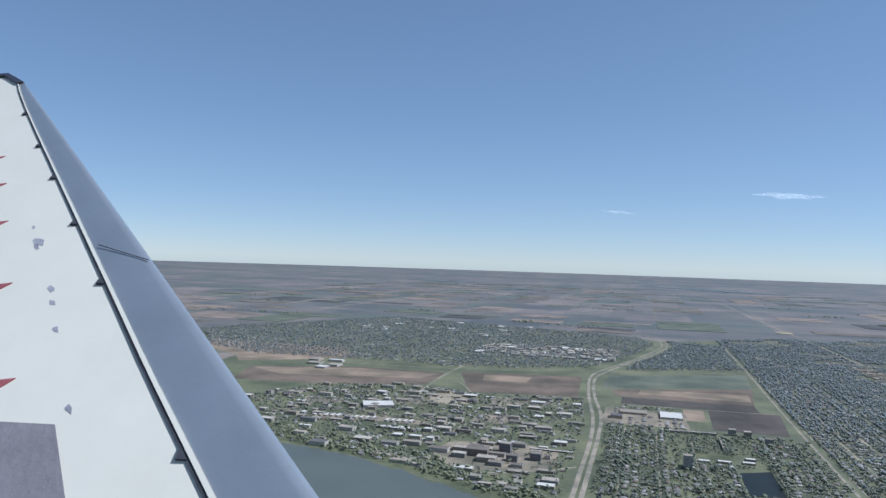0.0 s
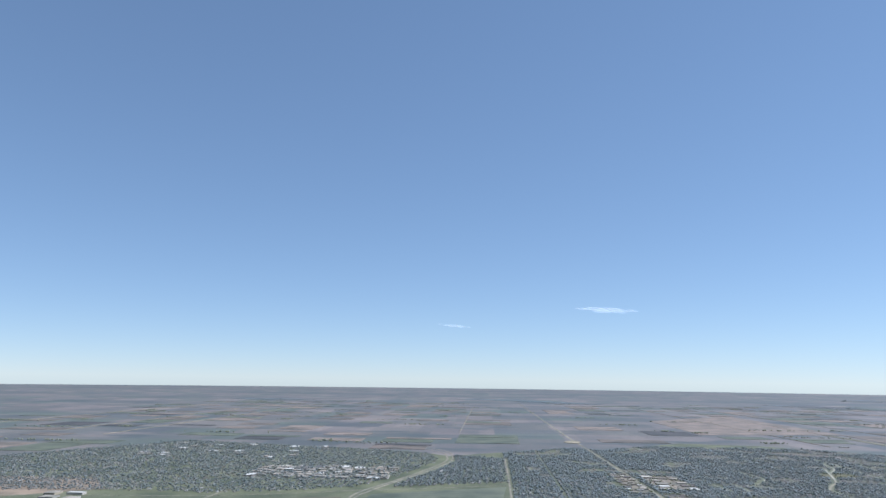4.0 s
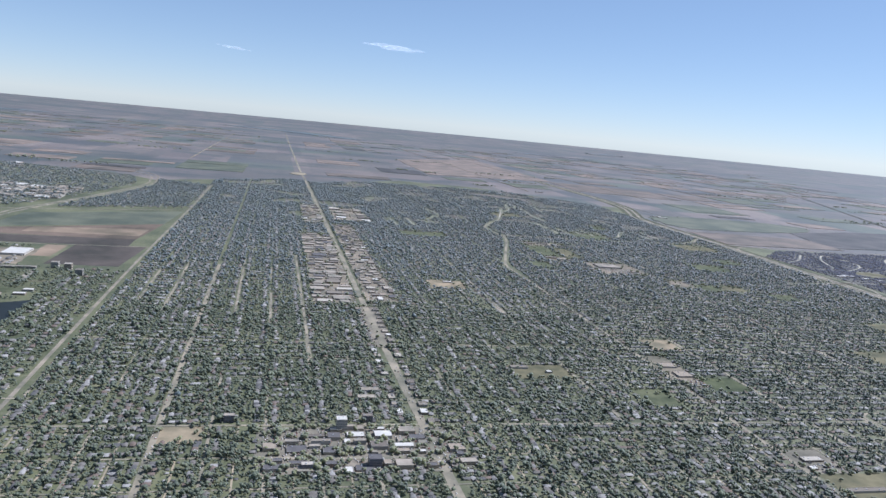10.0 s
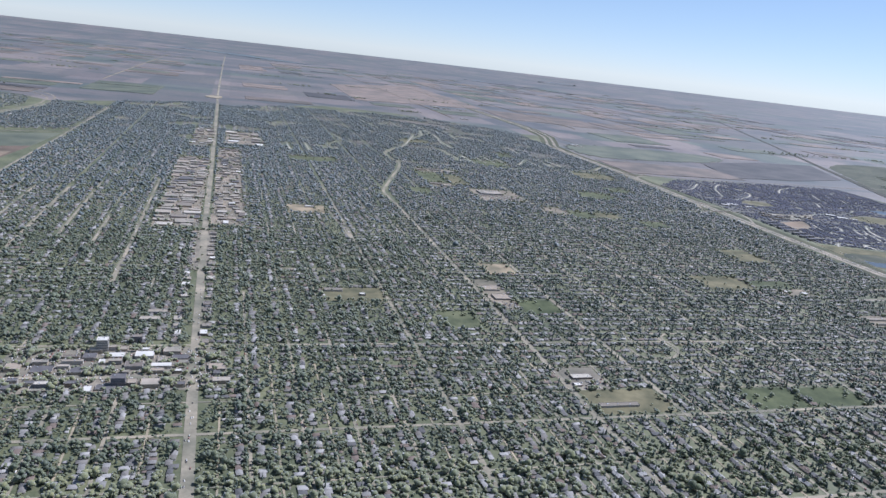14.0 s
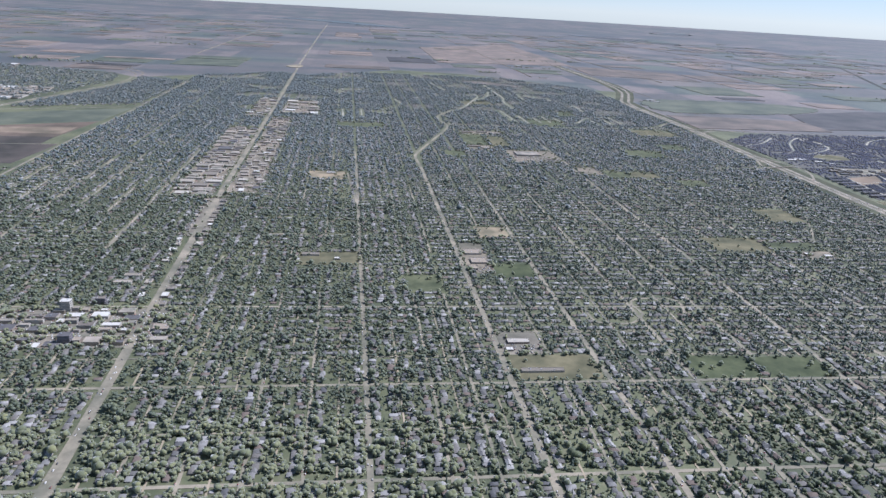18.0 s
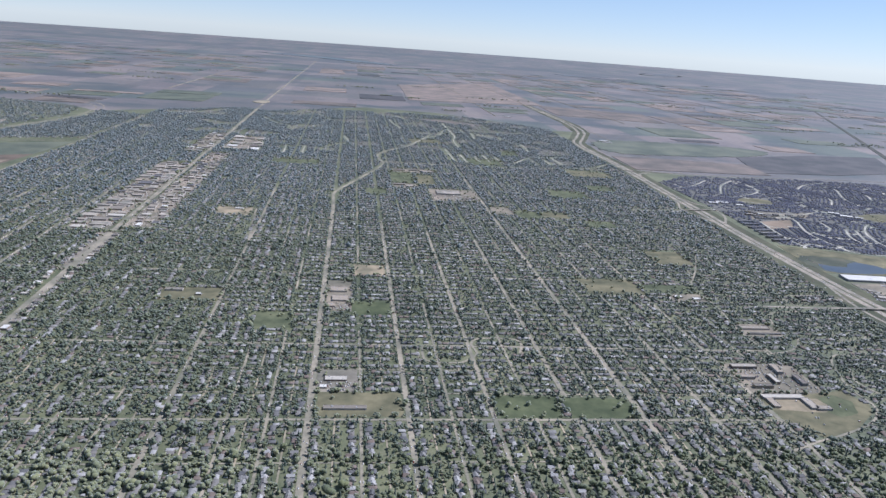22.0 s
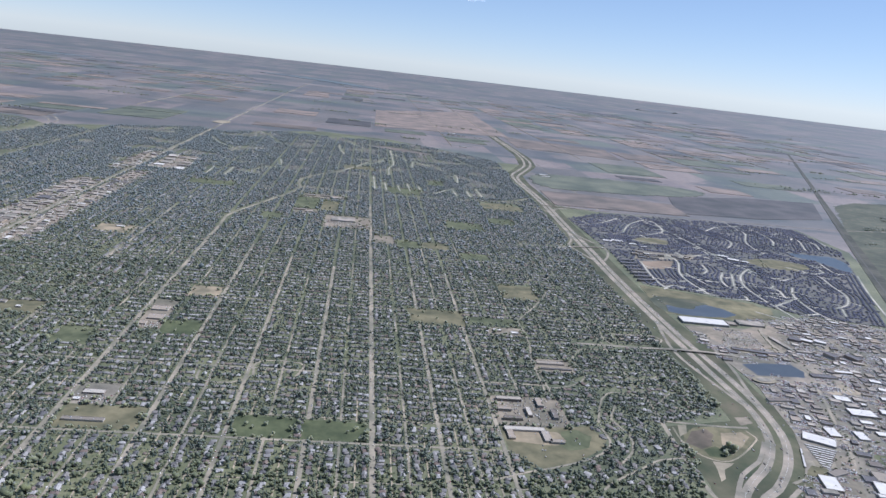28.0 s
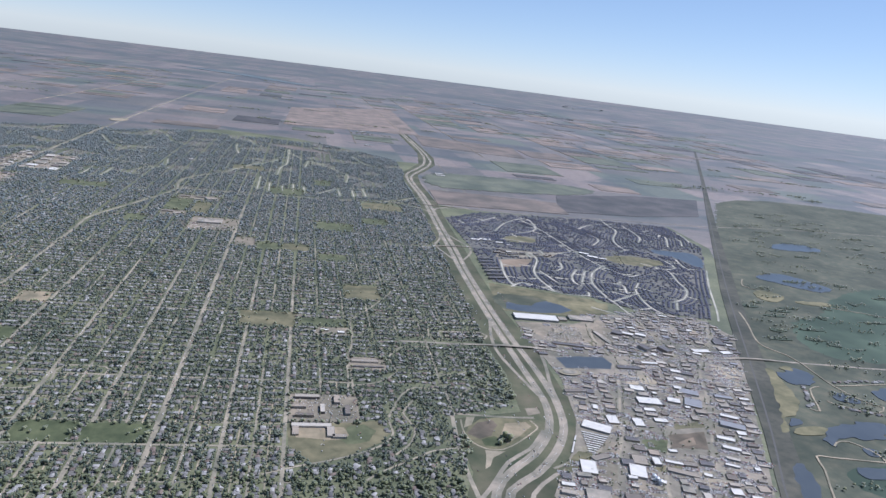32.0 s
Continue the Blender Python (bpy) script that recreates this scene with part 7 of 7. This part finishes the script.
# quarter sections of the nearer prairie
g = np.random.default_rng(83)
CROPS = ((M_PSOIL, "brown tilled prairie field"), (M_PSTUB, "pinkish tan stubble field on the prairie"), (M_PDARK, "dark summer-fallow field"), (M_PSTUB, "pinkish tan stubble field on the prairie"), (M_HAY, "olive hay field on the prairie"), (M_HAY, "rough green pasture on the prairie"), (M_PSOIL, "brown tilled prairie field"))
OWN = [DARKF, [(306, 330), (380, 332), (384, 366), (330, 372), (308, 372)], [(216, 664), (350, 690), (357, 1030), (219, 878)], [(340, 600), (430, 580), (440, 660), (345, 690)], [(310, 388), (330, 382), (420, 400), (440, 440), (340, 450), (312, 430)], [(328, 56), (346, 93), (401, 199), (474, 334), (560, 480), (760, 420), (700, 60)]]
for ix in range(-9, 17):
    for iy in range(6, 26):
        x0, y0 = ix * 54.0 + 8, iy * 54.0
        for part_ in range(int(g.integers(1, 3))):
            h = 25.5 if g.random() < 0.6 else 52.5
            q = rect(x0 + 0.8, y0 + part_ * 27 + 0.8, x0 + g.uniform(30, 53), y0 + part_ * 27 + h * (1 if part_ == 0 else 0.5))
            mid = np.array(list(q) + [((q[0][0] + q[2][0]) / 2, (q[0][1] + q[2][1]) / 2)])
            pick = CROPS[int(g.integers(len(CROPS)))]
            if g.random() < 0.55 or inside(mid, CITY).any() or any(inside(mid, o).any() for o in OWN) or near_line(mid[4:], RAIL, 24)[0] or near_line(mid[4:], F1, 30)[0] or near_line(mid[4:], MAIN, 20)[0]:
                continue
            slab("field", q, pick[0], pick[1], "field", wobble=0.8)
for k in range(14):
    x = 8 + 54.0 * int(g.integers(-8, 16))
    road("grid_road", [(x, 560 + 40 * (k % 5)), (x + 1, 1300)], 0.5, M_GRAVEL, "straight gravel grid road on the prairie", step=60)
slab("gravel_pit", [(88, 556), (96, 552), (101, 562), (99, 578), (90, 574)], M_GRAVEL, "pale gravel pit beside the main street", "gravel pit", wobble=1.5)
# shelter belts and bluffs on the farmland
far_b = np.random.default_rng(81).uniform((-500, 480), (1100, 1500), (120, 2))
far_b = far_b[~inside(far_b, CITY)]
belt = np.concatenate([b + np.random.default_rng(900 + i).normal(0, 1, (26, 2)) * ((14, 1.2) if i % 3 else (4, 3)) for i, b in enumerate(far_b)])
belt = belt[~inside(belt, CITY)]
wood("bluff", belt, rng.uniform(0.6, 1.1, len(belt)), 1, 82, "dark bluffs and shelter belts on the prairie")
# far lakes
for pts, lab in (([(-40, 1690), (60, 1640), (140, 1560), (235, 1455), (262, 1470), (190, 1590), (90, 1700), (-30, 1740)], "long pale lake near the horizon"), ([(590, 1560), (700, 1380), (730, 1300), (760, 1330), (720, 1440), (640, 1600)], "narrow pale lake near the horizon"), ([(960, 2000), (1080, 2220), (1180, 2180), (1060, 1960)], "pale slough on the plain"), ([(-520, 1500), (-400, 1560), (-300, 1540), (-420, 1470)], "pale lake beyond the northern fields")):
    slab("far_lake", pts, M_RIVER, lab, "lake", wobble=12)

# ---- cars ----
cc = np.concatenate([scatter(rect(88.4, 184, 99, 289), 1100, 91), scatter(rect(102, 187, 110, 317), 900, 92), scatter(rect(104.4, 331, 119, 373), 500, 93), scatter(rect(77, 96.4, 106, 110.4), 600, 95), scatter(rect(194, 239, 210.6, 249), 300, 97), scatter(rect(159.6, 128.8, 164.6, 133), 60, 98), scatter(rect(235.4, 93.8, 248.6, 105), 160, 99), scatter(rect(159.4, 93, 165.6, 96.4), 50, 100), np.array(yard_cars)])
cc[:-len(yard_cars), 1] = np.round(cc[:-len(yard_cars), 1] / 0.42) * 0.42
rv = []
for line in (F1, F2, MAIN, H1, H2):
    L = smooth_line(line, 1.0)
    for p in L:
        if p.y < 560 and rng.random() < 0.16:
            rv.append((p.x + rng.choice((-0.25, 0.25)), p.y))
for u in US:
    for k in range(70):
        rv.append((u + rng.choice((-0.22, 0.22)), rng.uniform(45, 200)))
rv = np.array(rv)
rv = rv[~np.any([inside(rv, q) for q in PARKS], axis=0)]
pts = np.concatenate([cc, rv])
ang = np.r_[np.zeros(len(cc)), np.full(len(rv), math.pi / 2)] + math.pi / 2 * np.r_[np.ones(len(cc)), np.zeros(len(rv))]
ang[len(cc) - len(yard_cars):len(cc)] = yard_turn
low, lf2 = boxes(pts, np.tile((0.36, 0.155, 0.06), (len(pts), 1)), ang, 0.06)
top, tf2 = boxes(pts, np.tile((0.19, 0.13, 0.05), (len(pts), 1)), ang, 0.12)
tagged(new("car", fast_mesh("car", np.concatenate([low, top]), [lf2, tf2 + len(low)], [M_CAR])), "parked and driving cars of many colours", "car", kind="stuff")

# ---- cloud ----
cv, cf = [], []
SV, SF = ico(2)
g = np.random.default_rng(4)
for i in range(11):
    s = -1 + 0.2 * i
    v = SV * (26 * (1.2 - abs(s)) + 6, 3, 8.5 * (1.15 - abs(s)) + 0.8) + (524 + 118 * s, 3000 + 12 * (i % 3), 336 + g.normal(0, 2) - 5 * s)
    cf += (SF + len(cv)).tolist()
    cv += v.tolist()
for i in range(5):
    s = -1 + 0.5 * i
    v = SV * (22 * (1.3 - abs(s)), 3, 3.2 * (1.2 - abs(s)) + 0.5) + (-105 + 60 * s, 3050 + 9 * (i % 2), 268 - 6 * s)
    cf += (SF + len(cv)).tolist()
    cv += v.tolist()
tagged(new("cloud", mesh_of("cloud", cv, cf, M_CLOUD, smooth=True)), "thin white wisps of cloud low in the sky", "cloud", kind="structure")

# ---- the airliner's wing, where it hangs at the start of the flight ----
M_SKIN = material("white_wing_paint", [(0.66, 0.61, 0.49), (0.7, 0.65, 0.53)], 18.0, 0.5, 0.01)
M_SKIN.node_tree.nodes["Principled BSDF"].inputs["Coat Weight"].default_value = 0.2
M_SLAT = material("polished_slat", [(0.52, 0.53, 0.52), (0.6, 0.61, 0.6)], 14.0, 0.3, 0.02, metal=0.75)
M_SEAL = material("dark_rubber_seal", [(0.035, 0.035, 0.04), (0.06, 0.06, 0.065)], 60.0, 0.7, 0.1)
M_WALKWAY = material("grey_walkway_paint", [(0.19, 0.175, 0.175), (0.23, 0.21, 0.21)], 40.0, 0.9, 0.1)
M_RED = material("red_marking", [(0.26, 0.07, 0.08), (0.33, 0.1, 0.1)], 40.0, 0.6)
M_STAIN = material("oily_stain", [(0.2, 0.19, 0.21), (0.42, 0.41, 0.42)], 70.0, 0.6)
M_FIN = material("dark_fin_paint", [(0.03, 0.03, 0.04), (0.05, 0.05, 0.06)], 14.0, 0.35)
wing = new("aircraft_wing")
AX1, AX2, AX3 = Vector((0.76481, -0.50749, -0.39689)), Vector((0.64344, 0.63262, 0.43101)), Vector((0.03235, -0.58501, 0.81038))
WM = Matrix.Identity(4)
for k, ax in enumerate((AX1, AX2, AX3)):
    WM[0][k], WM[1][k], WM[2][k] = ax
WM.translation = (-2.93975, 9.85220, 43.38118)
wing.matrix_world = WM
wing.empty_display_size = 0.1
tagged(wing, "white airliner wing with a bare metal slat and red step markings", "wing")


def plate(name, pts, mat, z=0.0, thick=0.001, label=""):
    n = len(pts)
    v = [(x, y, z) for x, y in pts] + [(x, y, z - thick) for x, y in pts]
    f = [tuple(range(n)), tuple(reversed(range(n, 2 * n)))] + [(i, i + n, (i + 1) % n + n, (i + 1) % n) for i in range(n)]
    bm = bmesh.new()
    bv = [bm.verts.new(p) for p in v]
    for q in f:
        bm.faces.new([bv[i] for i in q])
    bmesh.ops.recalc_face_normals(bm, faces=bm.faces)
    bmesh.ops.triangulate(bm, faces=[q for q in bm.faces if len(q.verts) > 4])
    me = bpy.data.meshes.new(name)
    bm.to_mesh(me)
    bm.free()
    me.materials.append(mat)
    return part(name, me, wing, label)


def gap_at(s):
    """The line between the skin and the slat, bowed a little."""
    a = min(1.0, max(0.0, (s + 0.008) / 0.69))
    return -0.0064 - 0.0312 * a ** 0.72 + 0.0018 * max(0.0, a - 0.85) / 0.15 - 0.02 * max(0.0, s - 0.2) ** 2


SS = [-0.008 + 0.86 * k / 30 for k in range(31)]
plate("wing_skin", [(s, gap_at(s)) for s in SS] + [(0.86, -0.46), (0.3, -0.30), (-0.06, -0.17), (-0.118, -0.1015), (-0.0509, -0.0131)], M_SKIN, 0.0, 0.012)
sv2, sf2 = [], []
for s in SS:
    w = -gap_at(s)
    for k in range(8):
        u = k / 7
        sv2.append((s + 0.008 * (1 - abs(s)) * 0, gap_at(s) + (w + 0.0012 - 0.0075 * max(0.0, s - 0.1) ** 2) * math.sin(u * math.pi / 2) if k else gap_at(s) + 0.0004, 0.0012 * math.sin(math.pi * u) - 0.010 * max(0.0, u - 0.72) ** 2 / 0.078))
for i in range(len(SS) - 1):
    for k in range(7):
        a = i * 8 + k
        sf2.append((a, a + 8, a + 9, a + 1))
part("slat", mesh_of("slat", sv2, sf2, M_SLAT, smooth=True), wing, "bare pale metal leading-edge slat")
plate("seal", [(s, gap_at(s) + 0.0001) for s in SS] + [(s, gap_at(s) - 0.0008 - 0.0016 * max(0.0, s)) for s in reversed(SS)], M_SEAL, 0.0009, 0.0008, "dark seal along the slat gap")
plate("edge_strip", [(s, gap_at(s) + 0.0012 + 0.0024 * max(0.0, s)) for s in SS] + [(s, gap_at(s) + 0.0002) for s in reversed(SS)], M_SKIN, 0.0016, 0.001, "white painted lip beside the slat")
plate("slat_joint", [(0.4254, -0.0238), (0.4714, -0.0028), (0.4717, -0.0029), (0.4257, -0.0240)], M_SEAL, 0.0022, 0.0006)
for s in (0.10, 0.2, 0.2821, 0.3767, 0.4706, 0.6459):
    y = gap_at(s)
    plate("bracket", [(s - 0.004, y - 0.0006), (s + 0.006, y - 0.0012), (s + 0.002, y - 0.0055)], M_SEAL, 0.0018, 0.0014, "small dark slat track fairing")
plate("walkway", [(0.5843, -0.0847), (0.76, -0.105), (0.72, -0.26), (0.50, -0.17)], M_WALKWAY, 0.0007, 0.0006, "matt grey walkway patch")
for s, y in ((0.5322, -0.0917), (0.4287, -0.0772), (0.3342, -0.0653), (0.262, -0.0555), (0.20, -0.047)):
    plate("arrow", [(s, y - 0.003), (s - 0.006, y - 0.012), (s + 0.003, y - 0.0145)], M_RED, 0.0007, 0.0006, "red warning triangle")
    txt = bpy.data.curves.new("lettering", "FONT")
    txt.body, txt.size, txt.extrude = "NO STEP", 0.0085, 0.0001
    txt.materials.append(M_RED)
    lt = new("lettering", txt)
    lt.parent = wing
    lt.matrix_basis = pose(s - 0.012, y - 0.021, 0.0009, 0, 0, -15)
    tagged(lt, "red NO STEP lettering")
for s, y, r in ((0.3845, -0.0564, 0.0068), (0.392, -0.0585, 0.004), (0.4547, -0.0612, 0.0036), (0.4720, -0.0640, 0.0030), (0.5018, -0.068, 0.0034), (0.5765, -0.0767, 0.0032), (0.36, -0.0550, 0.0022)):
    g = np.random.default_rng(int(s * 10000))
    plate("stain", [(s + 1.7 * r * g.uniform(0.4, 1.1) * math.cos(a * 0.7), y + 0.6 * r * g.uniform(0.4, 1.1) * math.sin(a * 0.7)) for a in range(9)], M_STAIN, 0.0002, 0.0001, "dark oily stain")
# winglet
wl = [(-0.062, -0.030, 0.002), (-0.125, -0.125, 0.002), (-0.215, -0.150, 0.105), (-0.20, -0.128, 0.108)]
nrm = (Vector(wl[1]) - Vector(wl[0])).cross(Vector(wl[3]) - Vector(wl[0])).normalized() * 0.004
part("winglet", mesh_of("winglet", wl + [tuple(Vector(p) + nrm) for p in wl], [(0, 1, 2, 3), (7, 6, 5, 4), (0, 4, 5, 1), (1, 5, 6, 2), (2, 6, 7, 3), (3, 7, 4, 0)], M_FIN), wing, "dark upswept winglet")
plate("tip_cap", [(-0.008, -0.0064), (-0.0509, -0.0131), (-0.118, -0.1015), (-0.125, -0.101), (-0.056, -0.008), (-0.004, 0.0)], M_FIN, 0.003, 0.006, "dark wing tip fairing")
